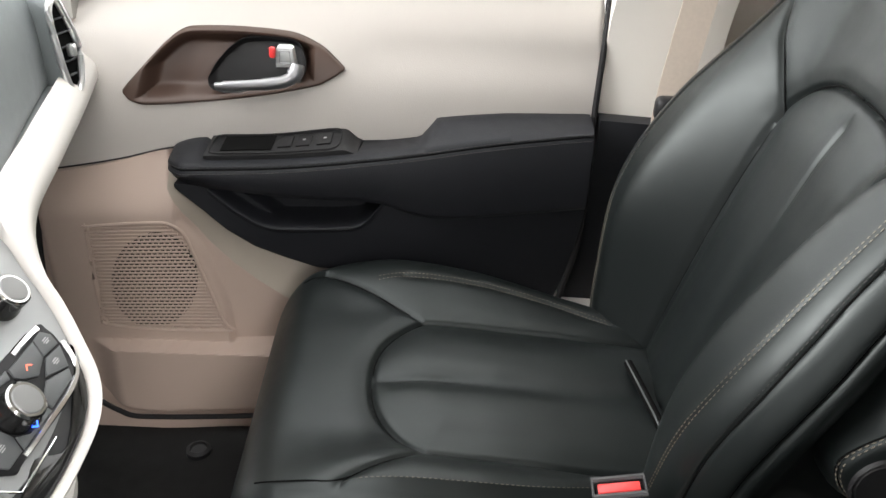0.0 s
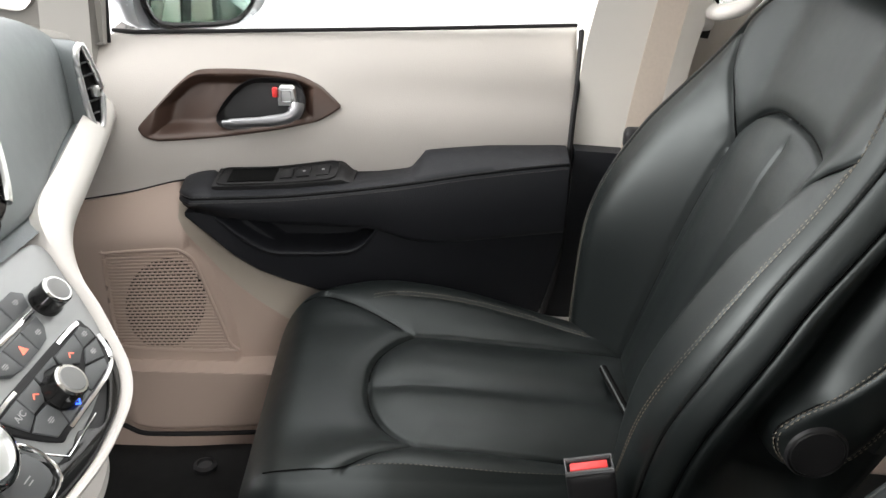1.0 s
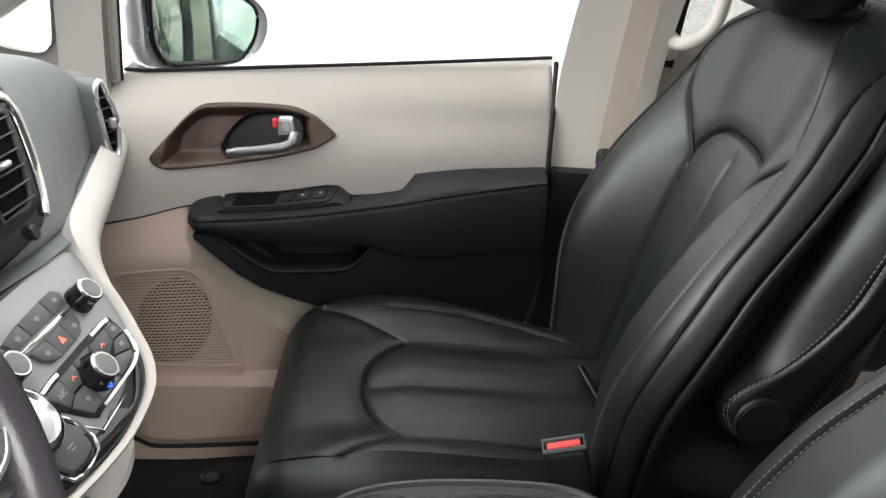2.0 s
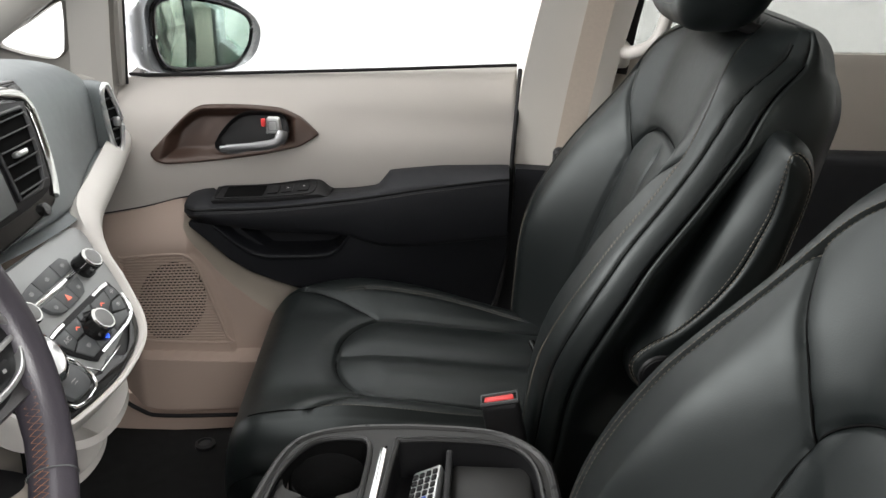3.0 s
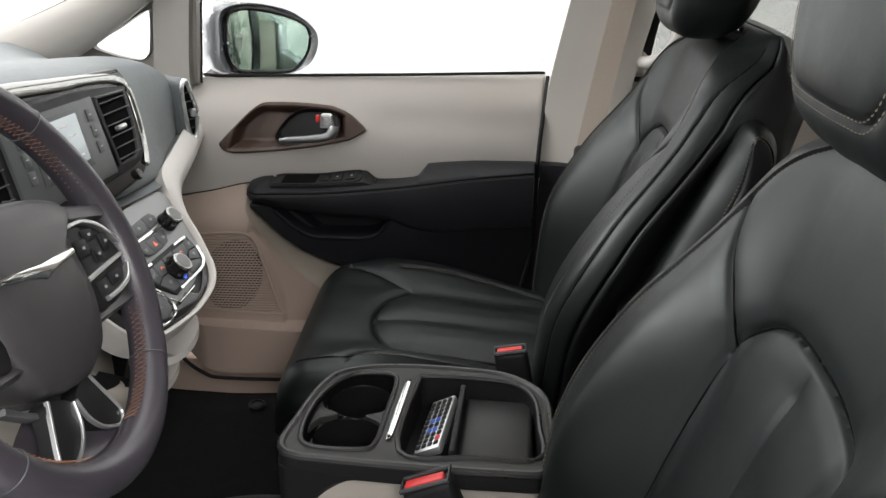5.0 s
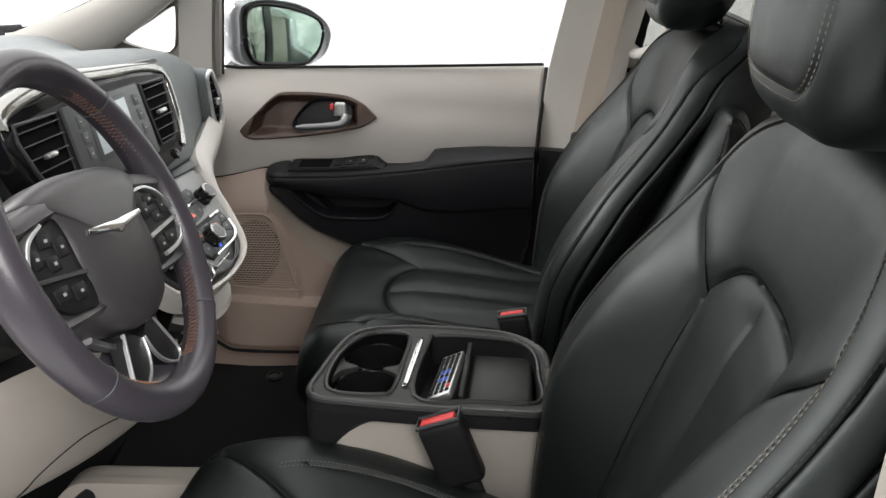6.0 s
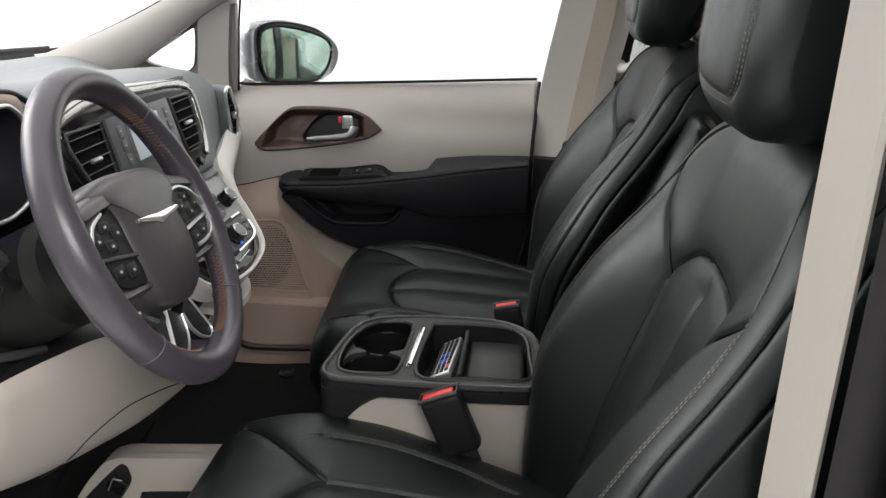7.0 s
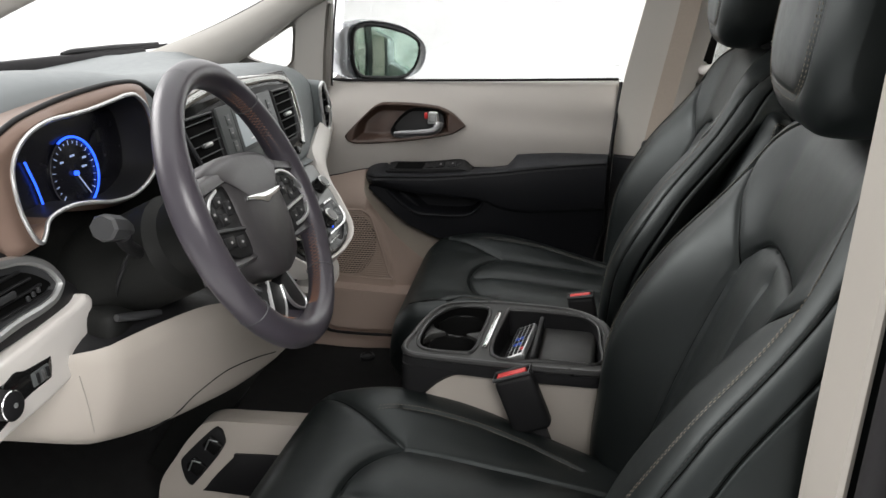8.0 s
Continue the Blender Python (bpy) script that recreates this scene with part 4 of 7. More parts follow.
def cushion_rows(shift):
    rows = []
    nf = 215
    xs = np.concatenate([-0.075 - 0.062 * np.cos(np.linspace(0.03, 1, 22) * math.pi / 2), np.linspace(-0.073, 0.43, 190)])
    for x in xs:
        k = max(0, (-0.075 - x) / 0.0621)
        th = math.sqrt(max(0, 1 - k * k))
        top = smooth_table(x, CUSH_TOP_X, CUSH_TOP)
        w = smooth_table(x, CUSH_W_X, CUSH_W) - 0.03 * (1 - th)
        r = 0.05
        fw = w - r
        drop = 0.075 * (1 - th)
        bot = 0.545 + 0.02 * (1 - th)

        def Z(y):
            return top + (0.028 if y < 0 else 0.018) * ss(abs(y), 0.11, 0.21) * ss(x, -0.14, 0.05) * (1 - 0.85 * ss(x, 0.06, 0.33)) - drop
        ring = []
        ys = np.linspace(-fw, fw, nf)
        reliefs = cushion_relief(x, ys - shift) * th
        for i in range(nf):
            y = float(ys[i])
            ring.append((x, y, Z(y) + float(reliefs[i])))
        z0 = Z(fw)
        rz = min(r, (z0 - bot) * 0.6)
        for i in range(1, 12):
            q = i / 11 * math.pi / 2
            ring.append((x, fw + r * math.sin(q), z0 - rz * (1 - math.cos(q))))
        g = 0.004
        ring += [(x, w + 0.001, z0 - rz - 0.012), (x, w - g, z0 - rz - 0.016), (x, w, z0 - rz - 0.020)]
        ring += [(x, w - 0.004, bot + 0.02), (x, w - 0.02, bot), (x, 0, bot), (x, -w + 0.02, bot), (x, -w + 0.004, bot + 0.02)]
        ring += [(x, -w, z0 - rz - 0.020), (x, -w + g, z0 - rz - 0.016), (x, -w - 0.001, z0 - rz - 0.012)]
        for i in range(11, 0, -1):
            q = i / 11 * math.pi / 2
            ring.append((x, -fw - r * math.sin(q), z0 - rz * (1 - math.cos(q))))
        rows.append(ring)
    return rows, nf


def head_point(c, hx, hy, hz, y, q, lift=0.0):
    """A point of the headrest's skin by the distance from its middle and the turn round it."""
    e = max(0, (abs(y) - (hy - 0.05)) / 0.05)
    th = math.sqrt(max(0, 1 - e * e))
    sx, sz = hx - 0.035 * (1 - th), hz - 0.045 * (1 - th)
    cx, cz = math.cos(q), math.sin(q)
    ex = math.copysign(abs(cx) ** 0.62, cx) * (sx + lift)
    ez = math.copysign(abs(cz) ** 0.62, cz) * (sz + lift)
    lean = 0.16 * ez + (0.012 * (1 - (y / hy) ** 2) if cx > 0 else 0.014 * (y / hy) ** 2)
    narrow = 1 - 0.20 * max(0, -ez / hz) ** 1.5
    return Vector((c[0] + ex * (0.9 + 0.1 * (ez / hz)) + lean, c[1] + y * narrow, c[2] + ez)), ez


# U-shaped seam round the headrest's front panel
def panel_line(grow_):
    hw, low, r = 0.108 + grow_, -0.076 - grow_, 0.034 + grow_
    side = [(hw, 0.108 - k * 0.01) for k in range(int((0.108 - low - r) / 0.01) + 1)]
    arc = [(hw - r + r * math.cos(k / 8 * math.pi / 2), low + r - r * math.sin(k / 8 * math.pi / 2)) for k in range(9)]
    half = side + arc
    return half + [((hw - r) * k / 8, low) for k in range(7, -8, -1)] + [(-a, b) for a, b in half[::-1]]


PANEL = panel_line(0.0)


def headrest_rows(c, hx, hy, hz):
    """A soft block, round across, with a seamed front panel."""
    rows = []
    ys = np.concatenate([-hy + 0.05 * (1 - np.cos(np.linspace(0.08, 1, 26) * math.pi / 2)), np.linspace(-hy + 0.052, hy - 0.052, 60), hy - 0.05 * (1 - np.cos(np.linspace(1, 0.08, 26) * math.pi / 2))])
    for y in ys:
        turns = [2 * math.pi * i / 128 for i in range(128)]
        zs = np.array([head_point(c, hx, hy, hz, y, q)[1] for q in turns])
        d = line_dist(np.full(128, y), zs, PANEL)
        g = grooves(d, 0.0032, 0.0030, 0.0018, 0.011)
        rows.append([head_point(c, hx, hy, hz, y, q, float(g[i]) * ss(-math.cos(q), -0.25, -0.1) + 0.0006 * noise.noise((y * 30, q * 4, 2.2)))[0] for i, q in enumerate(turns)])
    return rows


def build_seat(yc, label, driver):
    seat = thing("front_seat", (0.2, yc, FLOOR_Z), label, "car seat", "front seats")
    bx, bz, cx, cz = DRIVER_SHIFT if driver else (0, 0, -0.012, 0)
    off = Vector((bx, yc, bz))
    turn = pose(0.15 + cx, yc, cz, 0, 0, 0 if driver else 4.3) @ pose(-0.15, 0, 0)

    def put(rows):
        return [[Vector(p) + off for p in r] for r in rows]
    shift = (-0.012, -0.034) if driver else (-0.018, -0.022)
    br, nb, side = backrest_rows(shift[0], not driver)
    back = part("backrest", sheet(put(br), wrap=True, caps=True), LEATHER, seat, "padded black leather backrest with arched seam", smooth=60)
    lines, dark = [], []
    up = Vector((-0.0005, 0, 0.0002))
    n = len(br[0])
    for j, d in ((0, 1), (nb - 1, -1)):
        lines.append([r[j + 2 * d] + off + up for r in br[8:-12]])
        lines.append([r[(j - d) % n] + off + up for r in br[8:-12]])

    def on_side(r, k, sign):
        """A point of the rounded side, k columns from the front edge."""
        i, f = int(k), k - int(k)
        a, b = (r[nb - 1 + i], r[nb + i]) if sign > 0 else (r[(n - i) % n], r[n - i - 1])
        return a.lerp(b, f) + off
    for sg in (-1, 1):
        dark.append([on_side(r, k - 1.2, sg) + Vector((-0.0002, sg * 0.0004, 0)) for r, k in zip(br[8:-8], side[8:-8])])
    H = [r[nb // 2].z for r in br]

    def on_back(y, h):
        i = int(np.clip(np.searchsorted(H, h) - 1, 0, len(br) - 2))
        f = min(max((h - H[i]) / (H[i + 1] - H[i]), 0), 1)
        got = []
        for r in (br[i], br[i + 1]):
            ys = [r[q].y for q in range(nb)]
            j = int(np.clip(np.searchsorted(ys, y) - 1, 0, nb - 2))
            g = min(max((y - ys[j]) / (ys[j + 1] - ys[j]), 0), 1)
            got.append(r[j].lerp(r[j + 1], g))
        return got[0].lerp(got[1], f) + off + Vector((-0.0012, 0, 0.0004))

    def even(line, n=5):
        """The line with its small kinks taken out."""
        return [sum((line[min(max(i + k, 0), len(line) - 1)] for k in range(-n, n + 1)), Vector()) / (2 * n + 1) for i in range(len(line))]
    cords = []
    for sg in (-1, 1):
        cords.append(even([on_back(sg * a + shift[0], h) for a, h in curve2(ARCH[1:], 8, closed=False)]))
        cords.append(even([on_back(sg * a + shift[0], h) for a, h in curve2(VEE, 10, closed=False)], 3))
    for j in (nb - 1 + SEAM_C, n - SEAM_C, 0, nb - 1):
        cords.append([r[j] + off for r in br[8:-12:2]])
    for sg in (-1, 1):
        cords.append([on_side(r, k, sg) for r, k in zip(br[8:-8:2], side[8:-8:2])])
    part("seams", merge(*[tube(c, 0.0011, 5) for c in cords]), SEAM_CORD, back, "dark sewn seams", kind="stuff")
    part("stitching", stitches(lines), THREAD, back, "grey-tan double stitching", kind="stuff")
    part("side_stitching", stitches(dark), DARK_THREAD, back, "dark side stitching", kind="stuff")
    cr, nc = cushion_rows(shift[1])
    cush = part("seat_cushion", sheet([[turn @ Vector(p) for p in r] for r in cr], wrap=True, caps=True), LEATHER, seat, "black leather cushion with side bolsters", smooth=60)
    X = [r[nc // 2][0] for r in cr]

    def on_cushion(x, y):
        i = int(np.clip(np.searchsorted(X, x) - 1, 0, len(cr) - 2))
        f = min(max((x - X[i]) / (X[i + 1] - X[i]), 0), 1)
        got = []
        for r in (cr[i], cr[i + 1]):
            ys = [r[q][1] for q in range(nc)]
            j = int(np.clip(np.searchsorted(ys, y) - 1, 0, nc - 2))
            g = min(max((y - ys[j]) / (ys[j + 1] - ys[j]), 0), 1)
            got.append(Vector(r[j]).lerp(Vector(r[j + 1]), g))
        return turn @ (got[0].lerp(got[1], f) + Vector((0, 0, 0.0012)))
    cords = []
    for sg in (-1, 1):
        cords.append(even([on_cushion(x, sg * y + shift[1]) for x, y in curve2(INSERT[1:-1], 8, closed=False)]))
        cords.append(even([on_cushion(x, sg * y + shift[1]) for x, y in curve2(CORNER, 10, closed=False)][5:], 3))
    part("seams", merge(*[tube(c, 0.0008, 5) for c in cords]), SEAM_CORD, cush, "dark sewn seams", kind="stuff")
    cl = []
    for sg in (-1, 1):
        for d in (-0.0038, 0.0038):
            cl.append(even([on_cushion(x, sg * (y + d) + shift[1]) for x, y in curve2(BOLSTER_SEAM[1:], 10, closed=False)], 3))
    part("stitching", stitches(cl), THREAD, cush, "grey-tan double stitching", kind="stuff")
    if not driver:
        # A dark tube paints the gap's shade, a grey one the edge's catch-light.
        gap = curve2([(0.312, 0.196, 0.694), (0.326, 0.13, 0.690), (0.335, 0.08, 0.688), (0.341, 0.0, 0.688), (0.343, -0.06, 0.690)], 6, closed=False)
        part("crease_shade", tube(gap, 0.0060, 8), SEAM_CORD, cush, "dark tube for the shade in the gap below the backrest")
        part("edge_catch_light", tube([p + Vector((-0.0035, 0, 0.0045)) for p in gap], 0.0013, 6), RADIO_GREY, cush, "thin grey tube for the light caught on the cushion's rear edge")
    part("seat_base", merge(rbox((0.16 + cx, yc, 0.475), (0.44, 0.42, 0.15), 0.03, 3), rbox((0.16, yc, 0.375), (0.42, 0.36, 0.07), 0.01)), BLACK, seat, "black plastic seat base")
    hc = (0.520 + bx, yc, 1.328)
    head = part("headrest", sheet(headrest_rows(hc, 0.076, 0.150, 0.112), wrap=True, caps=True), LEATHER, seat, "black leather headrest", smooth=60)
    hl = []
    for g in (0.0035, -0.0035):
        line = []
        for y, z in panel_line(g):
            e = max(0, (abs(y) - 0.10) / 0.05)
            sz = 0.112 - 0.045 * (1 - math.sqrt(max(0, 1 - e * e)))
            k = max(-1, min(1, z / sz))
            line.append(head_point(hc, 0.076, 0.150, 0.112, y, math.pi - math.asin(math.copysign(abs(k) ** (1 / 0.62), k)), 0.0001)[0])
        hl.append(line)
    part("stitching", stitches(hl), THREAD, head, "grey-tan double stitching", kind="stuff")
    for dy in (-0.084, 0.084):
        part("headrest_post", tube([(0.556 + bx, yc + dy, 1.205), (0.562 + bx, yc + dy, 1.285)], 0.0070, 12), CHROME, seat, "chrome headrest post")
        part("post_guide", rbox((0.550 + bx, yc + dy, 1.224), (0.045, 0.032, 0.016), 0.007, 3, pose(0, 0, 0, 0, 18, 0)), BLACK, seat, "black plastic post guide")
    if not driver:
        # the sewn edge of its outer face, and the line where its pad meets the backrest
        face = [(0.402, 0.870), (0.404, 0.852), (0.418, 0.835), (0.441, 0.829), (0.469, 0.841), (0.491, 0.870), (0.520, 0.925), (0.549, 0.981), (0.563, 1.032), (0.572, 1.080), (0.569, 1.105), (0.557, 1.121), (0.546, 1.121), (0.543, 1.097), (0.538, 1.062), (0.528, 1.029), (0.508, 0.980), (0.480, 0.940), (0.449, 0.909), (0.419, 0.888)]
        root = [(0.400, 0.866), (0.401, 0.842), (0.415, 0.820), (0.441, 0.812), (0.474, 0.826), (0.500, 0.860), (0.530, 0.920), (0.558, 0.978), (0.573, 1.032), (0.583, 1.085), (0.578, 1.118), (0.560, 1.132), (0.541, 1.128), (0.525, 1.097), (0.509, 1.064), (0.493, 1.033), (0.461, 0.972), (0.440, 0.932), (0.423, 0.902), (0.406, 0.882)]
        fc, rc = curve2(face, 5), curve2(root, 5)
        mid = sum(fc, Vector((0, 0))) / len(fc)

        def arm_ring(k, y):
            """Between the root (0) and the sewn edge (1), then inwards over the outer face (above 1)."""
            out = []
            for i, (f, r) in enumerate(zip(fc, rc)):
                p = r.lerp(f, k) if k <= 1 else f.lerp(fc[(2 * 62 - i) % 100].lerp(f, 0.5), k - 1)
                out.append(Vector((p.x, yc + y, p.y)))
            return out
        bulge = [(0.0, -0.225), (0.0, -0.262), (0.05, -0.280), (0.16, -0.292), (0.45, -0.304), (0.80, -0.3138), (0.96, -0.3165), (1.0, -0.3140), (1.05, -0.3168), (1.2, -0.3200), (1.5, -0.3225), (1.85, -0.3225), (2.0, -0.3225)]
        rows = [arm_ring(k, y) for k, y in bulge]
        arm = part("armrest", sheet(rows, wrap=True), LEATHER, seat, "folded-up black leather armrest", smooth=70)
        part("stitching", stitches([[p + Vector((0, -0.0006, 0)) for p in arm_ring(k, y)] for k, y in ((0.87, -0.3158), (1.075, -0.3176))], r=0.0006), THREAD, arm, "grey-tan double stitching", kind="stuff")
        part("armrest_seam", tube(arm_ring(1.0, -0.3146), 0.0012, 6, closed=True), SEAM_CORD, arm, "dark seam along the armrest")
        mc = Matrix.Translation((0.438, yc - 0.3225, 0.853)) @ pose(0, 0, 0, 90, 0, 0)
        part("pivot_cap", lathe([(0.001, 0.0035), (0.023, 0.0035), (0.025, 0.001), (0.026, 0.003), (0.028, 0.0)], mc), BLACK, arm, "round black pivot cap")
    return seat


build_seat(0.155, "black leather passenger seat with folded armrest and headrest", False)
build_seat(-0.637, "black leather driver seat with headrest behind steering wheel", True)

# ---- dashboard ----
dash = thing("dashboard", (-0.5, MID_Y, FLOOR_Z), "grey padded dashboard with cream trim, vents and screen", "dashboard")
DY = [-1.0, -0.88, -0.82, -0.65, -0.48, -0.40, -0.257, -0.06, 0.1, 0.25, 0.34, 0.40, 0.44]
D_TOP = [1.10, 1.155, 1.19, 1.226, 1.216, 1.20, 1.185, 1.172, 1.156, 1.134, 1.106, 1.083, 1.055]
D_XF = [-0.46, -0.44, -0.43, -0.42, -0.40, -0.37, -0.350, -0.345, -0.372, -0.405, -0.428, -0.46, -0.52]
D_XB = [-0.46, -0.44, -0.43, -0.42, -0.40, -0.34, -0.304, -0.298, -0.352, -0.402, -0.430, -0.46, -0.52]
D_BOT = [1.06, 1.11, 1.145, 1.185, 1.175, 1.03, 1.010, 1.000, 0.992, 0.985, 0.982, 0.985, 0.99]
rows = []
for y in np.concatenate([np.linspace(-1.0, 0.30, 66), np.linspace(0.31, 0.44, 20)]):
    zt, xf, xb, zb = (smooth_table(y, DY, t) for t in (D_TOP, D_XF, D_XB, D_BOT))
    far = 1.084 + 0.022 * ss(y, -0.3, 0.2)
    pts = [(-1.16, far), (-1.0, far + 0.012), (-0.80, max(zt - 0.045, far + 0.03)), (xf - 0.20, zt - 0.008), (xf - 0.11, zt), (xf - 0.06, zt - 0.004), (xf - 0.026, zt - 0.016), (xf - 0.006, zt - 0.04)]
    h = zt - 0.04 - zb
    pts += [(xf + (xb - xf) * 0.35, zb + h * 0.62), (xf + (xb - xf) * 0.75, zb + h * 0.3), (xb, zb + 0.008), (xb - 0.006, zb), (xb - 0.05, zb - 0.006), (-1.13, zb - 0.05)]
    line = curve2([(a, b) for a, b in pts], 3, closed=False)
    rows.append([(p.x, y, p.y) for p in line])
part("dash_pad", sheet(rows, wrap=True, caps=True), DASHPAD, dash, "grey soft dash pad", smooth=50)

EN_ = Vector((0.7071, 0, 0.7071))
# cream band: from the passenger vent under the pad, then round the centre stack
def stack_pt(a, b, h=0.0):
    return Vector((-0.25 + 0.7071 * (b + h), -0.257 + a, 0.975 + 0.7071 * (h - b)))


outer_edge = [Vector(p) for p in ((-0.47, 0.50, 0.945), (-0.430, 0.46, 0.950), (-0.372, 0.285, 0.957), (-0.310, 0.095, 0.973), (-0.262, -0.05, 0.984))] + [stack_pt(a, b) for a, b in ((0.158, 0.018), (0.140, 0.048), (0.122, 0.075), (0.100, 0.103), (0.070, 0.120), (0.030, 0.127), (-0.020, 0.129), (-0.085, 0.122), (-0.125, 0.112), (-0.150, 0.085), (-0.16, 0.03))]
inner_edge = [Vector(p) for p in ((-0.49, 0.46, 0.990), (-0.440, 0.40, 0.988), (-0.393, 0.255, 0.992), (-0.335, 0.075, 1.002), (-0.285, -0.07, 1.008))] + [stack_pt(a, b) for a, b in ((0.147, 0.013), (0.132, 0.044), (0.1145, 0.0705), (0.094, 0.0975), (0.066, 0.1135), (0.027, 0.1205), (-0.020, 0.122), (-0.082, 0.1155), (-0.118, 0.106), (-0.142, 0.080), (-0.15, 0.03))]
O, I = curve2(outer_edge, 6, closed=False), curve2(inner_edge, 6, closed=False)
rows = []
for k, (o, i) in enumerate(zip(O, I)):
    f = k / (len(O) - 1)
    n = Vector((0.6, 0, 0.8)) if f < 0.3 else EN_
    deep = Vector((-0.02, 0, -0.022))
    up_ = 0.005 + 0.007 * (1 - ss(f, 0.22, 0.34))
    rows.append([o + deep, o - n * 0.006, o + n * 0.001, o.lerp(i, 0.25) + n * up_, o.lerp(i, 0.75) + n * up_, i + n * (up_ - 0.004), i - n * 0.008, i + deep])
part("cream_band", sheet(rows, wrap=True, caps=True), CREAM, dash, "cream plastic trim band", smooth=50)

# centre stack, lower plate: a frame of axes on the sloping panel
LO = Vector((-0.25, -0.257, 0.975))
E1, E2, EN = Vector((0, 1, 0)), Vector((0.7071, 0, -0.7071)), Vector((0.7071, 0, 0.7071))
LP = Matrix(((E1.x, E2.x, EN.x, LO.x), (E1.y, E2.y, EN.y, LO.y), (E1.z, E2.z, EN.z, LO.z), (0, 0, 0, 1)))


def on(m, a, b, h=0.0, turn=0.0):
    return m @ pose(a, b, h, 0, 0, turn)


plate_line = curve2([(0.154, -0.030), (0.147, 0.013), (0.132, 0.044), (0.1145, 0.0705), (0.094, 0.0975), (0.066, 0.1135), (0.027, 0.1205), (-0.020, 0.122), (-0.08, 0.114), (-0.112, 0.104), (-0.13, 0.05), (-0.13, -0.03), (0.0, -0.04)], 4)
stack = part("control_panel", prism([tuple(p) for p in plate_line], 0.03, on(LP, 0, 0, -0.034), 0.004), SATIN, dash, "dark centre stack body")
part("silver_plate", prism([tuple(p) for p in curve2([(0.152, -0.032), (0.144, 0.012), (0.129, 0.046), (0.113, 0.070), (0.100, 0.086), (-0.03, 0.101), (-0.05, 0.03), (-0.06, -0.03), (0.03, -0.036)], 4)], 0.004, on(LP, 0, 0, -0.005), 0.002), PLATE_GREY, stack, "satin silver control plate")
part("gloss_plate", prism([tuple(p) for p in curve2([(0.1095, 0.0735), (0.091, 0.0965), (0.062, 0.1115), (0.0, 0.119), (-0.06, 0.114), (-0.108, 0.100), (-0.115, 0.04), (-0.06, 0.035), (-0.032, 0.102), (0.006, 0.0985), (0.033, 0.112), (0.101, 0.080)], 4)], 0.003, on(LP, 0, 0, -0.0034), 0.001), GLOSS, stack, "gloss black lower plate")


def knob(a, b, r, h, label):
    k = part("knob", lathe([(r * 1.08, 0), (r * 1.08, h * 0.22), (r * 0.98, h * 0.4), (r, h * 0.8), (r * 0.96, h * 0.94), (r * 0.86, h)], on(LP, a, b, 0), 40), GLOSS, stack, label)
    part("knob_cap", lathe([(r * 0.78, 0), (r * 0.78, 0.0012), (r * 0.72, 0.0022), (r * 0.3, 0.0025)], on(LP, a, b, h - 0.001), 32), KNOB_FACE, k, "satin silver knob face")
    part("knob_ring", lathe([(r * 0.98, 0), (r * 1.0, 0.0012), (r * 0.9, 0.0025)], on(LP, a, b, h * 0.90), 32), DARK_CHROME, k)
    return k


knob(0.099, 0.012, 0.0138, 0.021, "gloss black volume knob")
knob(-0.044, 0.012, 0.0138, 0.021, "gloss black tuning knob")


def key(poly, label="", material=None, h=0.004):
    return part("button", prism([tuple(p) for p in poly], h, on(LP, 0, 0, -0.001), 0.001, 1), material or BUTTON, stack, label)


def quad(a0, a1, b0, b1, skew=0.0):
    return [(a0 + skew * b0, b0), (a1 + skew * b0, b0), (a1 + skew * b1, b1), (a0 + skew * b1, b1)]


def bars(a, b, w, n=2, material=None, turn=0, parent=None):
    bms = [rbox((0, 0, 0), (w * 0.7 * (1 - 0.3 * k), 0.0009, 0.0006), 0, 1, None) for k in range(n)]
    for k, q in enumerate(bms):
        bmesh.ops.transform(q, matrix=on(LP, a, b + 0.0035 * k, 0.0036, turn), verts=q.verts)
    return part("symbol", merge(*bms), material or PALE, parent or stack)


def icon(a, b, material, kind, parent, size=0.0045):
    """A small printed sign: a triangle, a chevron or two short bars."""
    z = 0.0042
    if kind == "triangle":
        bm = prism([(a - size, b + size * 0.8), (a + size, b + size * 0.8), (a, b - size * 0.9)], 0.0004, on(LP, 0, 0, z))
    elif kind in ("up", "down"):
        d = 1 if kind == "up" else -1
        bm = merge(*[rbox((0, 0, 0), (size * 1.1, 0.0010, 0.0004), 0, 1, on(LP, a + k * size * 0.38, b, z, k * d * 40)) for k in (-1, 1)])
    else:
        bm = merge(*[rbox((0, 0, 0), (size * w, 0.0008, 0.0004), 0, 1, on(LP, a, b + k * 0.0016, z)) for k, w in ((-1, 1.2), (0, 1.6), (1, 1.0))])
    return part("symbol", bm, material, parent, smooth=0)


def cell(poly, material, kind, label=""):
    ca, cb = sum(p[0] for p in poly) / len(poly), sum(p[1] for p in poly) / len(poly)
    poly = [(ca + (p[0] - ca) * 0.955, cb + (p[1] - cb) * 0.94) for p in poly]
    k = part("button", prism(poly, 0.0048, on(LP, 0, 0, -0.001), 0.0008, 2), BUTTON, stack, label)
    if kind:
        icon(ca, cb, material, kind, k)
    return k


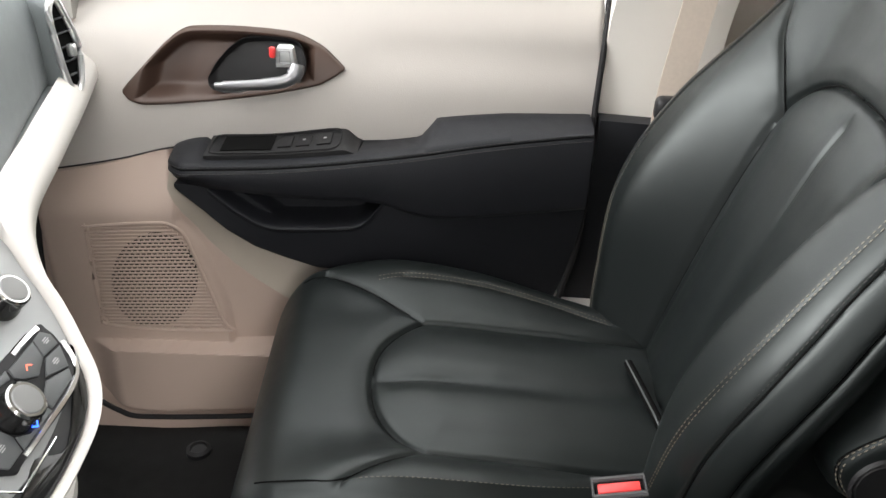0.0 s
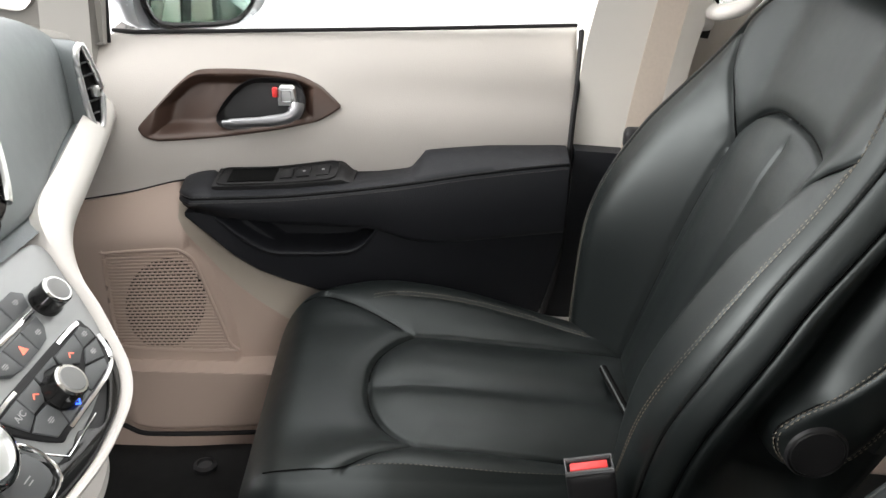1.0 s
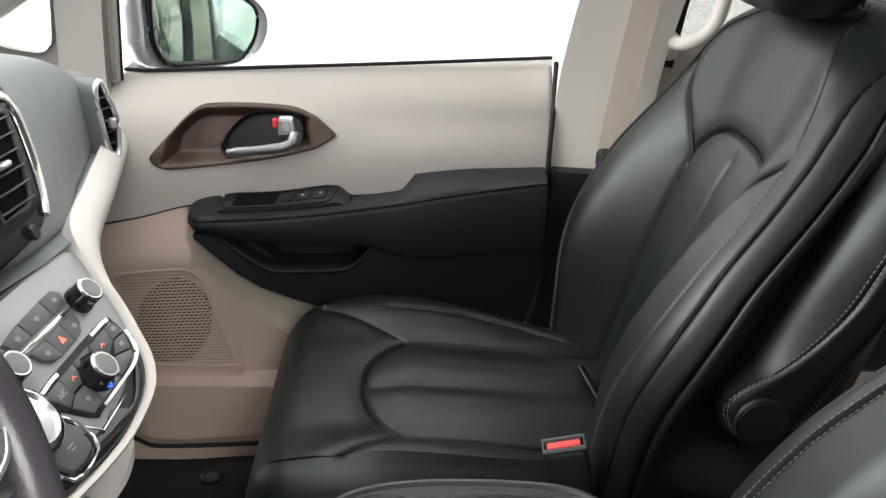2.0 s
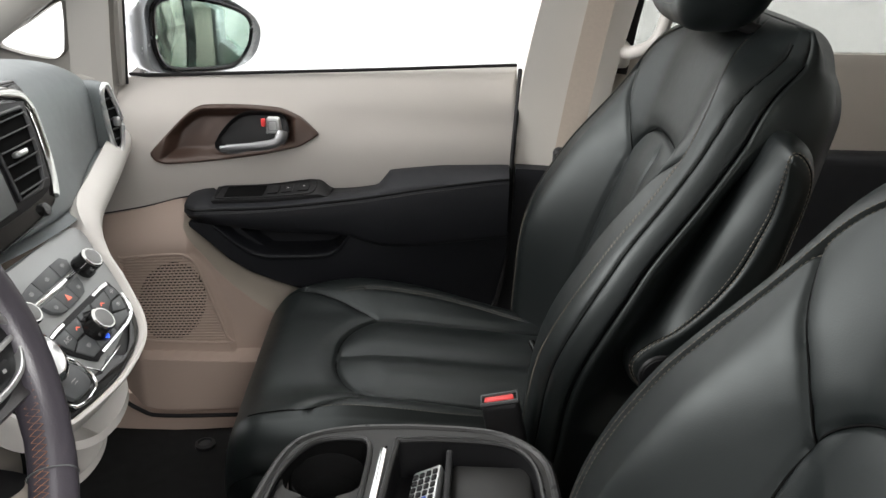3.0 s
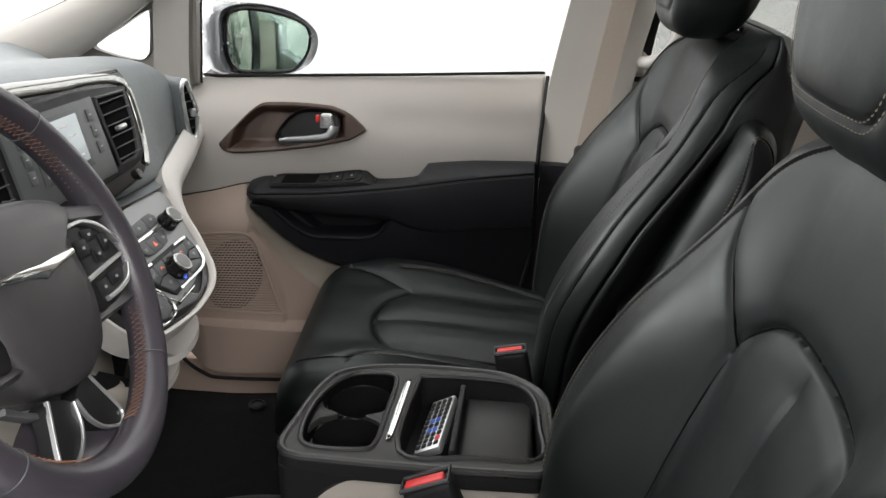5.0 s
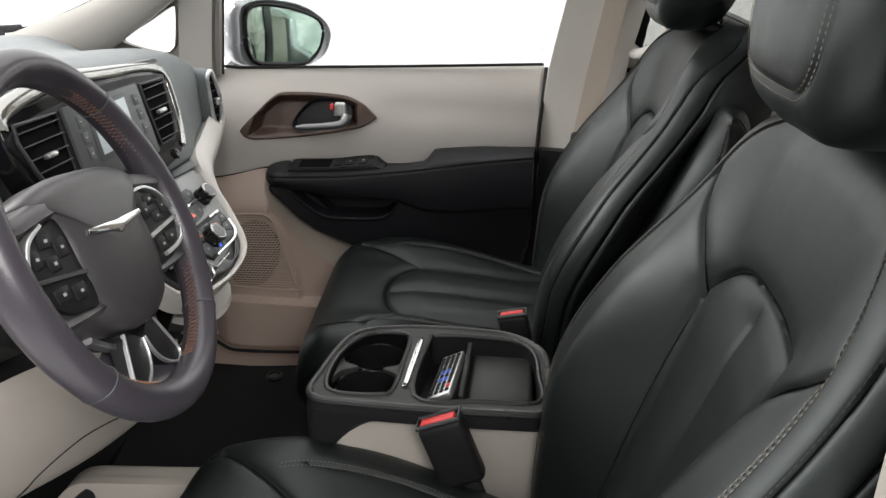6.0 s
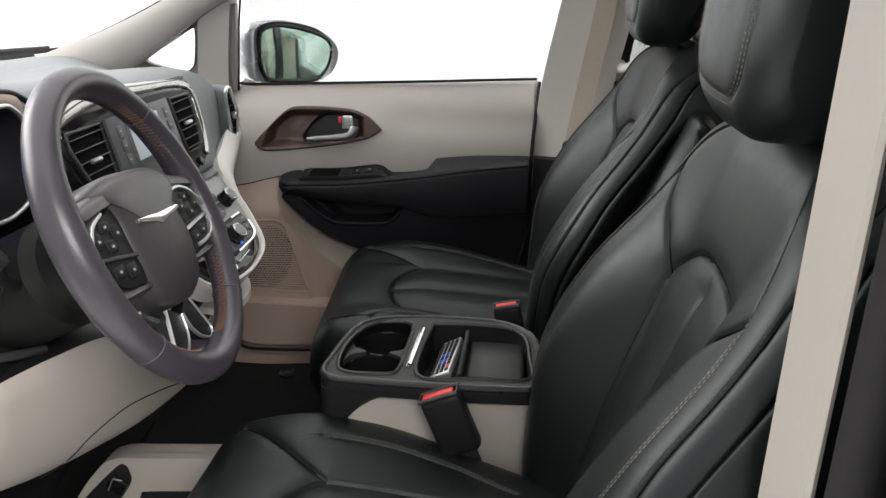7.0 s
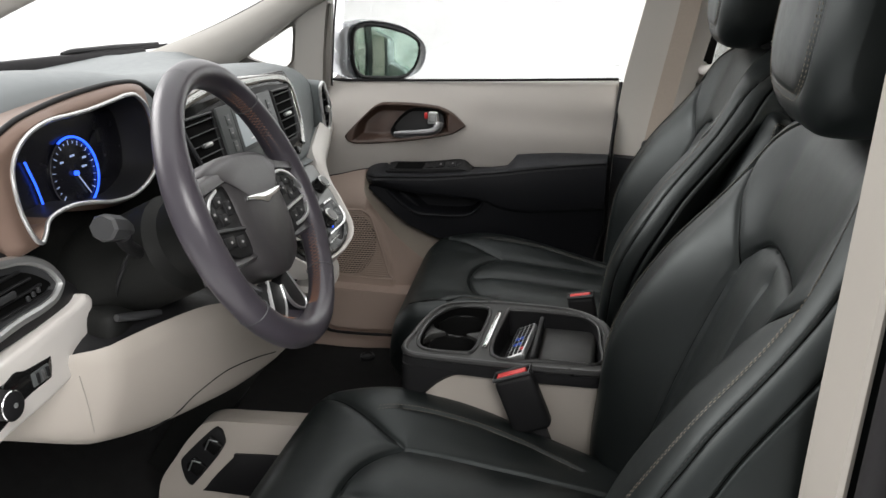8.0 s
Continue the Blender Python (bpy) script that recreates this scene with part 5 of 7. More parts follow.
# upper buttons: two rows with a bright strip between them
for poly, lit, kind in (([(-0.018, -0.008), (0.014, -0.012), (0.014, 0.006), (-0.014, 0.006)], PALE, "bars"), ([(0.014, -0.012), (0.057, -0.014), (0.055, 0.006), (0.014, 0.006)], PALE, "bars"), ([(0.057, -0.014), (0.080, -0.014), (0.088, -0.006), (0.080, 0.006), (0.055, 0.006)], PALE, "bars"),
                        ([(-0.006, 0.014), (0.021, 0.014), (0.021, 0.036), (0.008, 0.034), (-0.002, 0.026)], PALE, "bars"), ([(0.021, 0.014), (0.049, 0.014), (0.046, 0.036), (0.021, 0.036)], RED_LIGHT, "triangle"), ([(0.049, 0.014), (0.076, 0.014), (0.072, 0.026), (0.062, 0.034), (0.046, 0.036)], PALE, "bars")):
    cell(poly, lit, kind)
part("chrome_strip", prism([(-0.014, 0.0078), (0.079, 0.0078), (0.077, 0.0122), (-0.010, 0.0122)], 0.0062, on(LP, 0, 0, -0.001), 0.0012), CHROME, stack, "bright strip between buttons")

# climate panel
cl = curve2([(0.100, 0.041), (0.107, 0.050), (0.105, 0.062), (0.091, 0.086), (0.070, 0.092), (0.0, 0.0935), (-0.016, 0.091), (-0.040, 0.056), (-0.042, 0.045), (-0.034, 0.041), (0.03, 0.040)], 5)
part("climate_panel", prism([tuple(p) for p in cl], 0.003, on(LP, 0, 0, -0.001), 0.001), BLACK, stack, "black climate panel")
for poly, lit, kind in (([(-0.010, 0.046), (0.018, 0.046), (0.015, 0.056), (0.006, 0.064), (-0.011, 0.064)], RED_LIGHT, "up"), ([(-0.037, 0.047), (-0.010, 0.046), (-0.011, 0.065), (-0.027, 0.070)], PALE, ""), ([(-0.027, 0.071), (-0.011, 0.065), (0.005, 0.066), (0.008, 0.078), (0.003, 0.089), (-0.015, 0.089)], PALE, "bars"),
                        ([(0.008, 0.079), (0.018, 0.086), (0.034, 0.087), (0.045, 0.081), (0.046, 0.089), (0.004, 0.089)], BLUE_LIGHT, "down"), ([(0.046, 0.080), (0.064, 0.072), (0.088, 0.080), (0.082, 0.087), (0.047, 0.088)], BLUE_LIGHT, ""), ([(0.066, 0.071), (0.081, 0.062), (0.101, 0.064), (0.089, 0.080)], PALE, "bars"),
                        ([(0.081, 0.061), (0.087, 0.047), (0.099, 0.046), (0.104, 0.054), (0.101, 0.063)], PALE, "bars"), ([(0.048, 0.054), (0.051, 0.047), (0.087, 0.047), (0.081, 0.061), (0.064, 0.067), (0.052, 0.060)], RED_LIGHT, "up"), ([(0.019, 0.046), (0.050, 0.046), (0.046, 0.053), (0.030, 0.049), (0.018, 0.055)], PALE, "")):
    k = cell(poly, lit, kind)
    if poly[0] == (-0.037, 0.047):
        part("lettering", lettering("A/C", 0.0075, on(LP, -0.0215, 0.057, 0.0041) @ Matrix.Diagonal((1, -1, 1, 1))), PALE, k, smooth=0)


def strip(line, wide, label="bright chrome edge strip"):
    L = curve2(line, 5, closed=False)
    rows = []
    for i, p in enumerate(L):
        d = (L[min(i + 1, len(L) - 1)] - L[max(i - 1, 0)]).normalized()
        n = Vector((-d.y, d.x))
        rows.append([on(LP, *(p + n * (wide * k)), h).translation for k, h in ((-0.5, -0.001), (-0.5, 0.0035), (-0.3, 0.0048), (0.3, 0.0048), (0.5, 0.0035), (0.5, -0.001))])
    return part("climate_strip", sheet(rows, wrap=True, caps=True), CHROME, stack, label)


strip([(0.064, 0.0425), (0.085, 0.0425), (0.100, 0.0435)], 0.0052)
strip([(-0.039, 0.0440), (-0.020, 0.0425), (-0.006, 0.0425)], 0.0050)
strip([(0.105, 0.064), (0.094, 0.083), (0.072, 0.0905), (0.03, 0.0915), (0.0, 0.0915)], 0.0046)
knob(0.023, 0.068, 0.0148, 0.022, "gloss black fan knob with ribbed side")

# rotary shifter and parking brake switch
sh = part("shifter_dial", lathe([(0.033, 0), (0.033, 0.012), (0.030, 0.015), (0.026, 0.016), (0.025, 0.012)], on(LP, -0.078, 0.048, 0), 48), CHROME, stack, "chrome rotary gear selector")
part("dial_face", lathe([(0.0255, 0), (0.0255, 0.002), (0.02, 0.003)], on(LP, -0.078, 0.048, 0.011), 40), SILVER, sh)
bk = part("brake_switch", prism([tuple(p) for p in curve2(quad(-0.083, -0.048, 0.074, 0.102), 4)], 0.006, on(LP, 0, 0, -0.001), 0.002), BUTTON, stack, "grey parking brake switch")
part("brake_frame", tube([on(LP, p.x, p.y, 0.002).translation for p in curve2(quad(-0.089, -0.042, 0.069, 0.107), 4)], 0.0018, 8, closed=True), CHROME, bk, "chrome switch frame")
bars(-0.066, 0.088, 0.012, 2, None, 0, bk).location = (0.0018, 0, 0.0018)
part("chrome_divider", tube([on(LP, a, b, 0.001).translation for a, b in ((-0.112, 0.028), (-0.06, 0.033), (-0.036, 0.085), (-0.022, 0.104), (0.03, 0.102))], 0.0010, 8), CHROME, stack, "chrome divider")

# lower part of the stack, towards the floor
part("lower_column", sweep([(-0.25, -0.23, 0.86), (-0.31, -0.22, 0.70), (-0.44, -0.20, 0.52), (-0.54, -0.20, 0.36)], [(-0.085, -0.06), (0.085, -0.06), (0.10, 0.02), (-0.10, 0.02)], up=(1, 0, 0.3)), COLUMN, dash, "black lower console under the stack")
# cream side of the lower stack, towards the driver
rows = []
for y in np.linspace(-0.405, -0.285, 12):
    x0 = -0.235 - 0.30 * (y + 0.45)
    rows.append([(x0 + 0.03 * math.sin(f * 2.6) - 0.02 * f, y, 0.915 - (0.150 + 0.35 * (y + 0.405)) * f) for f in np.linspace(0, 1, 12)] + [(x0 - 0.06, y, 0.76), (x0 - 0.06, y, 0.915)])
part("control_panel_side", sheet(rows, wrap=True, caps=True), KNEE, dash, "cream side panel under the centre stack", smooth=50)
for z, xx in ((0.825, -0.190), (0.765, -0.225)):
    path = curve2([(xx - 0.05, -0.150, z + 0.012), (xx - 0.015, -0.180, z), (xx, -0.23, z - 0.006), (xx - 0.005, -0.28, z - 0.006), (xx - 0.03, -0.305, z), (xx - 0.06, -0.315, z + 0.012)], 5, closed=False)
    part("bin_edge", sweep(path, [(-0.006, -0.005), (0.080, -0.005), (0.080, 0.004), (-0.006, 0.006)]), CREAM, dash, "cream edge of a storage bin")

# screen surround
UO = Vector((-0.31, -0.257, 1.10))
F2 = Vector((0.34, 0, -0.9404)).normalized()
FN = Vector((0.9404, 0, 0.34)).normalized()
UP = Matrix(((0, F2.x, FN.x, UO.x), (1, F2.y, FN.y, UO.y), (0, F2.z, FN.z, UO.z), (0, 0, 0, 1)))
bl = curve2([(0.188, -0.066), (0.192, -0.045), (0.172, 0.035), (0.155, 0.062), (0.120, 0.080), (0.0, 0.088), (-0.15, 0.088), (-0.195, 0.078), (-0.228, 0.045), (-0.243, 0.0), (-0.244, -0.050), (-0.225, -0.074), (0.0, -0.080), (0.165, -0.074)], 5)
bez = part("screen_bezel", prism([tuple(p) for p in bl], 0.03, on(UP, 0, 0, -0.026), 0.006, 3), GLOSS, dash, "gloss black screen surround")
ch_out = curve2([(-0.243, -0.050), (-0.222, -0.078), (-0.110, -0.094), (0.017, -0.084), (0.113, -0.074), (0.166, -0.066), (0.193, -0.044), (0.182, 0.010), (0.164, 0.050), (0.150, 0.070)], 6, closed=False)
ch_in = curve2([(-0.234, -0.044), (-0.214, -0.060), (-0.100, -0.072), (0.030, -0.064), (0.102, -0.060), (0.156, -0.051), (0.179, -0.035), (0.168, 0.014), (0.152, 0.048), (0.142, 0.062)], 6, closed=False)
part("bezel_chrome", sheet([[on(UP, o.x + (i.x - o.x) * f, o.y + (i.y - o.y) * f, h).translation for f, h in ((0.0, -0.012), (0.0, 0.003), (0.25, 0.0075), (0.75, 0.0075), (1.0, 0.004), (1.0, -0.004))] for o, i in zip(ch_out, ch_in)], wrap=True, caps=True), DARK_CHROME, bez, "broad chrome bezel strip", smooth=50)
inner = curve2([(0.160, -0.048), (0.173, -0.034), (0.155, 0.030), (0.128, 0.058), (0.0, 0.064), (-0.15, 0.068), (-0.20, 0.055), (-0.230, 0.0), (-0.230, -0.045), (0.0, -0.060)], 5)
part("bezel_inner", prism([tuple(p) for p in inner], 0.004, on(UP, 0, 0, 0.003), 0.002), BLACK, bez, "dark inner surround")
radio = part("radio_unit", prism([(0.075, -0.048), (0.059, 0.056), (-0.145, 0.056), (-0.128, -0.050)], 0.008, on(UP, 0, 0, 0.004), 0.003), RADIO_GREY, bez, "grey radio unit")
part("screen_frame", prism([(0.030, -0.041), (0.016, 0.032), (-0.098, 0.032), (-0.084, -0.041)], 0.003, on(UP, 0, 0, 0.0105), 0.0015), BUTTON, radio, "dark raised screen frame")
part("screen", prism([(0.020, -0.035), (0.008, 0.024), (-0.088, 0.024), (-0.077, -0.035)], 0.002, on(UP, 0, 0, 0.0125), 0.0005), SCREEN, radio, "pale lit touch screen")
for k, (a, b, w) in enumerate(((-0.030, -0.026, 0.042), (-0.052, -0.012, 0.016), (-0.006, -0.012, 0.014), (-0.030, -0.001, 0.022), (-0.052, 0.014, 0.014), (-0.006, 0.014, 0.010))):
    part("screen_text", prism(quad(a - w / 2, a + w / 2, b, b + (0.006 if k == 3 else 0.0025)), 0.0004, on(UP, 0, 0, 0.0146)), PALE_FILM, radio)
for k in range(3):
    for a0, s in ((0.040, 1), (-0.116, -1)):
        b0 = -0.034 + k * 0.021
        kk = part("radio_button", prism(quad(a0, a0 + 0.013, b0, b0 + 0.016, -0.15), 0.002, on(UP, 0, 0, 0.0115), 0.001), RADIO_GREY, radio)
        part("symbol", prism(quad(a0 + 0.004, a0 + 0.009, b0 + 0.007, b0 + 0.0085, -0.15), 0.0006, on(UP, 0, 0, 0.0134)), PALE, kk)


def vent(m, outline, parent, slats, across, label):
    v = part("air_vent", prism(outline, 0.003, on(m, 0, 0, 0.0055), 0.001), CAVITY_SHADE, parent, label)
    part("vent_frame", tube([on(m, p[0], p[1], 0.009).translation for p in outline], 0.0028, 8, closed=True), SATIN, v, "dark vent frame")
    ys = [p[1] for p in outline]
    for k in range(slats):
        f = (k + 0.6) / slats
        b = min(ys) + (max(ys) - min(ys)) * f
        seg = [p for p in across(b)]
        part("slat", prism([(seg[0], b - 0.0008), (seg[1], b - 0.0008), (seg[1], b + 0.0008), (seg[0], b + 0.0008)], 0.005, on(m, 0, 0, 0.008), 0.0004, 1), SATIN, v)
    return v


vr = vent(UP, [(0.085, -0.043), (0.158, -0.040), (0.160, -0.028), (0.147, 0.011), (0.130, 0.042), (0.117, 0.049), (0.073, 0.049)], bez, 6, lambda b: (0.085 - 0.13 * (b + 0.043), 0.159 - 0.32 * max(0, b + 0.028)), "black vent with level slats")
part("vent_tab", rbox((0, 0, 0), (0.022, 0.007, 0.010), 0.003, 2, on(UP, 0.108, 0.004, 0.014)), SILVER, vr, "silver vent tab")
vl = vent(UP, [(-0.143, -0.047), (-0.228, -0.049), (-0.234, -0.030), (-0.226, 0.012), (-0.210, 0.042), (-0.192, 0.050), (-0.160, 0.050)], bez, 6, lambda b: (-0.232 + 0.28 * max(0, b + 0.005), -0.143 - 0.17 * (b + 0.047)), "black vent with level slats")
part("vent_tab", rbox((0, 0, 0), (0.022, 0.007, 0.010), 0.003, 2, on(UP, -0.195, -0.004, 0.014)), SILVER, vl, "silver vent tab")
part("start_button", lathe([(0.008, 0), (0.008, 0.004), (0.0065, 0.0055)], on(UP, 0.112, 0.073, 0.003)), GLOSS, bez, "small gloss black knob")

# passenger end vent
va, vb = Vector((0.21, 0.978, 0.0)), Vector((0.05, 0.0, -0.998)).normalized()
vn = va.cross(vb).normalized()
vn = vn if vn.x > 0 else -vn
pvm = Matrix(((va.x, vb.x, vn.x, -0.392), (va.y, vb.y, vn.y, 0.300), (va.z, vb.z, vn.z, 1.030), (0, 0, 0, 1)))
po = [(-0.014, -0.056), (-0.002, -0.058), (0.012, -0.036), (0.026, -0.006), (0.028, 0.014), (0.018, 0.044), (0.002, 0.056), (-0.012, 0.046), (-0.020, 0.018), (-0.024, -0.020), (-0.023, -0.046)]
po = [Vector((p[0] * 0.72, p[1])) for p in po]
pv = part("side_vent", prism([(p.x * 0.86, p.y * 0.95) for p in po], 0.02, on(pvm, 0, 0, -0.017), 0.001), CAVITY_SHADE, dash, "passenger air vent with chrome ring")
part("vent_collar", sheet([[on(pvm, p.x * k, p.y * k, h).translation for p in curve2(po, 2)] for k, h in ((0.98, 0.004), (1.05, 0.000), (1.10, -0.010), (1.12, -0.04))], wrap=True), DASHPAD, dash, "grey collar round the side vent", smooth=60)
part("vent_ring", tube([on(pvm, p.x, p.y, 0.005).translation for p in curve2(po, 2)], 0.0042, 10, closed=True), SILVER, pv, "satin silver vent ring")
for k in range(5):
    b = -0.036 + k * 0.017
    part("slat", prism([(-0.014, b), (0.008 + 0.008 * (1 - abs(k - 2) / 2), b), (0.008 + 0.008 * (1 - abs(k - 2) / 2), b + 0.0018), (-0.014, b + 0.0018)], 0.004, on(pvm, 0, 0, 0.003), 0.0005, 1), SATIN, pv)
part("vent_tab", rbox((0, 0, 0), (0.010, 0.016, 0.010), 0.003, 2, on(pvm, 0.004, 0.004, 0.008)), SILVER, pv, "silver vent tab")

# ---- instrument cluster ----
CM = Matrix(((0, 0.12, 0.993, -0.352), (1, 0, 0, -0.657), (0, -0.993, 0.12, 1.128), (0, 0, 0, 1)))
co = curve2([(-0.1356, -0.0251), (-0.1089, -0.0507), (-0.0648, -0.0632), (-0.0128, -0.0630), (0.0212, -0.0630), (0.0717, -0.0657), (0.1054, -0.0676), (0.1268, -0.0627), (0.1460, -0.0399), (0.1471, 0.0043), (0.1316, 0.0415), (0.0803, 0.0602), (0.0273, 0.0578), (-0.0118, 0.0479), (-0.0537, 0.0396), (-0.0973, 0.0422), (-0.1130, 0.0585), (-0.1215, 0.0644), (-0.1319, 0.0541), (-0.1411, 0.0183)], 4)
BROW_A = [-0.20, -0.16, -0.118, -0.088, -0.032, 0.03, 0.096, 0.132, 0.162, 0.180, 0.200, 0.22]
BROW_B = [-0.026, -0.048, -0.063, -0.0714, -0.0793, -0.0838, -0.0847, -0.0825, -0.0785, -0.0710, -0.0575, -0.036]
clu = thing("instrument_cluster", (-0.40, -0.655, 1.1), "lit blue instrument cluster in a bronze hood", "instrument cluster")
rows = []
for h, s, w in ((-0.06, 0.93, 0), (-0.06, 0.96, 0), (-0.02, 1.0, 0), (0.0, 1.02, 0), (0.0, 1.05, 0.2), (-0.008, 1.12, 0.7), (-0.020, 1.20, 1.0), (-0.07, 1.22, 0.7)):
    line = []
    for p in co:
        a, b = p.x * s, p.y * s
        line.append(on(CM, a, b + w * ss(-p.y, 0.0, 0.035) * (smooth_table(a, BROW_A, BROW_B) - b), h).translation)
    rows.append(line)
part("hood", sheet(rows, wrap=True), BRONZE, clu, "bronze cluster hood", smooth=50)
part("hood_brow", tube([on(CM, a, smooth_table(a, BROW_A, BROW_B) - 0.001, -0.020).translation for a in np.linspace(-0.185, 0.21, 60)], 0.0042, 12), BLACK, clu, "dark brow over the hood")
part("hood_lining", sheet([[on(CM, p.x * s, p.y * s, h).translation for p in co] for h, s in ((-0.055, 0.90), (-0.03, 0.975), (-0.003, 1.005))], wrap=True), BLACK, clu, "black cluster lining", smooth=50)
part("cluster_ring", tube([on(CM, p.x * 1.02, p.y * 1.02, 0.001).translation for p in co], 0.0029, 10, closed=True), SILVER, clu, "satin silver ring")
part("cluster_face", prism([(p.x * 0.93, p.y * 0.93) for p in co], 0.004, on(CM, 0, 0, -0.05)), GAUGE, clu, "black gauge face", smooth=0)


def gauge(a, b, r):
    g = part("gauge", lathe([(r, 0), (r, 0.002), (r * 0.9, 0.003)], on(CM, a, b, -0.046), 40), GAUGE, clu, "round gauge")
    part("gauge_ring", tube([on(CM, a + r * math.cos(k / 40 * 2 * math.pi), b + r * math.sin(k / 40 * 2 * math.pi), -0.042).translation for k in range(40)], 0.0009, 6, closed=True), SATIN, g, "thin gauge ring")
    part("lit_ring", tube([on(CM, a + 1.01 * r * math.cos(x), b + 1.01 * r * math.sin(x), -0.0415).translation for x in np.linspace(-2.0, 1.2, 36)], 0.0017, 6), BLUE_LIGHT, g, "blue lit part of the ring")
    tk = []
    for k in range(21):
        q = math.radians(140 + 260 * k / 20)
        tk.append(rbox((0, 0, 0), (0.003 if k % 2 else 0.006, 0.0007, 0.001), 0, 1, on(CM, a + 0.86 * r * math.cos(q), b + 0.86 * r * math.sin(q), -0.042, math.degrees(q))))
    part("tick_marks", merge(*tk), SOFT_LIGHT, g, kind="stuff", smooth=0)
    part("needle", rbox((0, 0, 0), (r * 0.8, 0.0018, 0.0015), 0.0005, 1, on(CM, a + 0.010, b + 0.016, -0.040, 58)), SOFT_LIGHT, g)
    part("needle_hub", lathe([(0.0032, 0), (0.0032, 0.004), (0.0025, 0.005)], on(CM, a, b, -0.042), 20), BLUE_LIGHT, g)
    return g


gauge(0.019, 0.016, 0.047)
part("fuel_gauge", tube([on(CM, a, b, -0.042).translation for a, b in ((-0.0665, -0.019), (-0.0625, -0.004), (-0.0585, 0.010), (-0.0555, 0.028), (-0.0545, 0.040))], 0.0015, 6), BLUE_LIGHT, clu, "blue lit fuel gauge line")
part("right_gauge", lathe([(0.036, 0), (0.036, 0.002), (0.033, 0.003)], on(CM, 0.095, 0.005, -0.046), 40), GAUGE, clu, "unlit round gauge")
for a, b, w in ((0.021, -0.008, 0.013), (0.044, -0.001, 0.010), (-0.002, -0.004, 0.009), (0.040, 0.010, 0.014)):
    part("gauge_print", prism(quad(a - w / 3, a + w / 3, b, b + 0.0025), 0.001, on(CM, 0, 0, -0.0425)), SOFT_LIGHT, clu, smooth=0)

# driver side lower dash
part("driver_end", sheet([[(x, y, z) for x, z in ((-0.95, 1.09), (-0.46, 1.10), (-0.405, 1.06), (-0.39, 0.97), (-0.41, 0.90), (-0.95, 0.88))] for y in np.linspace(-0.97, -0.40, 20)], wrap=True, caps=True), COLUMN, dash, "black dash body behind the wheel")
kp, lid = [], []
for y in np.concatenate([np.linspace(-0.99, -0.44, 44), -0.44 + 0.05 * np.sin(np.linspace(0.1, 1, 10) * 1.57)]):
    low = smooth_table(y, [-1.0, -0.885, -0.80, -0.73, -0.64, -0.54, -0.465, -0.414, -0.385], [0.87, 0.850, 0.797, 0.762, 0.738, 0.729, 0.740, 0.762, 0.80])
    top = smooth_table(y, [-1.0, -0.80, -0.735, -0.67, -0.59, -0.5, -0.385], [0.95, 0.915, 0.920, 0.921, 0.914, 0.88, 0.85])
    def px(z):
        return -0.38 + 0.38 * (y + 0.9) + 0.3 * (z - 0.8) - 0.06 * ss(-y, 0.745, 0.81)
    e = max(0, (y + 0.44) / 0.05)
    back_ = 0.05 * (1 - math.sqrt(max(0, 1 - e * e)))
    line = []
    for k in range(13):
        f = k / 12
        z = top + (low - top) * f
        r = 0.02 * (1 - math.sqrt(max(0, 1 - max(0, (f - 0.8) / 0.2) ** 2))) + 0.012 * (1 - math.sqrt(max(0, 1 - max(0, (0.1 - f) / 0.1) ** 2)))
        line.append((px(z) - r - back_ + 0.012 * math.sin(f * 3.14), y, z))
    lid.append([(px(top) - 0.012, y, top - 0.004), (px(top) - 0.05, y, top + 0.004), (-0.42, y, top + 0.03), (-0.46, y, top + 0.03), (-0.46, y, top - 0.06), (px(top) - 0.03, y, top - 0.03)])
    kp.append([(px(top) - 0.05, y, top - 0.012), (px(top) - 0.016, y, top - 0.010)] + line + [(px(low) - 0.08, y, low + 0.012), (-0.6, y, low + 0.04)])
part("lower_dash_cover", sheet(lid[4:], wrap=True, caps=True), BLACK, dash, "black cover under the column", smooth=40)
knee = part("knee_panel", sheet(kp, wrap=True, caps=True), KNEE, dash, "beige driver knee panel", smooth=60)
seam = []
for y, z in ((-0.647, 0.733), (-0.632, 0.757), (-0.615, 0.776), (-0.580, 0.791), (-0.55, 0.795), (-0.50, 0.789), (-0.459, 0.779)):
    low = smooth_table(y, [-1.0, -0.885, -0.80, -0.73, -0.64, -0.54, -0.465, -0.414, -0.385], [0.87, 0.850, 0.797, 0.762, 0.738, 0.729, 0.740, 0.762, 0.80])
    top = smooth_table(y, [-1.0, -0.80, -0.735, -0.67, -0.59, -0.5, -0.385], [0.95, 0.915, 0.920, 0.921, 0.914, 0.88, 0.85])
    f = (top - z) / (top - low)
    r = 0.02 * (1 - math.sqrt(max(0, 1 - max(0, (min(f, 1) - 0.8) / 0.2) ** 2)))
    seam.append((-0.38 + 0.38 * (y + 0.9) + 0.3 * (z - 0.8) - r + 0.012 * math.sin(f * 3.14), y, z))
part("panel_joint", tube([(-0.3262, -0.776, 0.888), (-0.3242, -0.773, 0.859), (-0.3252, -0.768, 0.832), (-0.3295, -0.760, 0.798)], 0.0007, 6), PILLAR_DIMMED, knee, "fine joint in the knee panel")
part("panel_gap", tube(curve2(seam, 5, closed=False), 0.0011, 6), BLACK, knee, "dark joint in the knee panel")
lv = Matrix(((0, 0.1, 0.995, -0.358), (1, 0, 0, -0.80), (0, -0.995, 0.1, 0.99), (0, 0, 0, 1)))
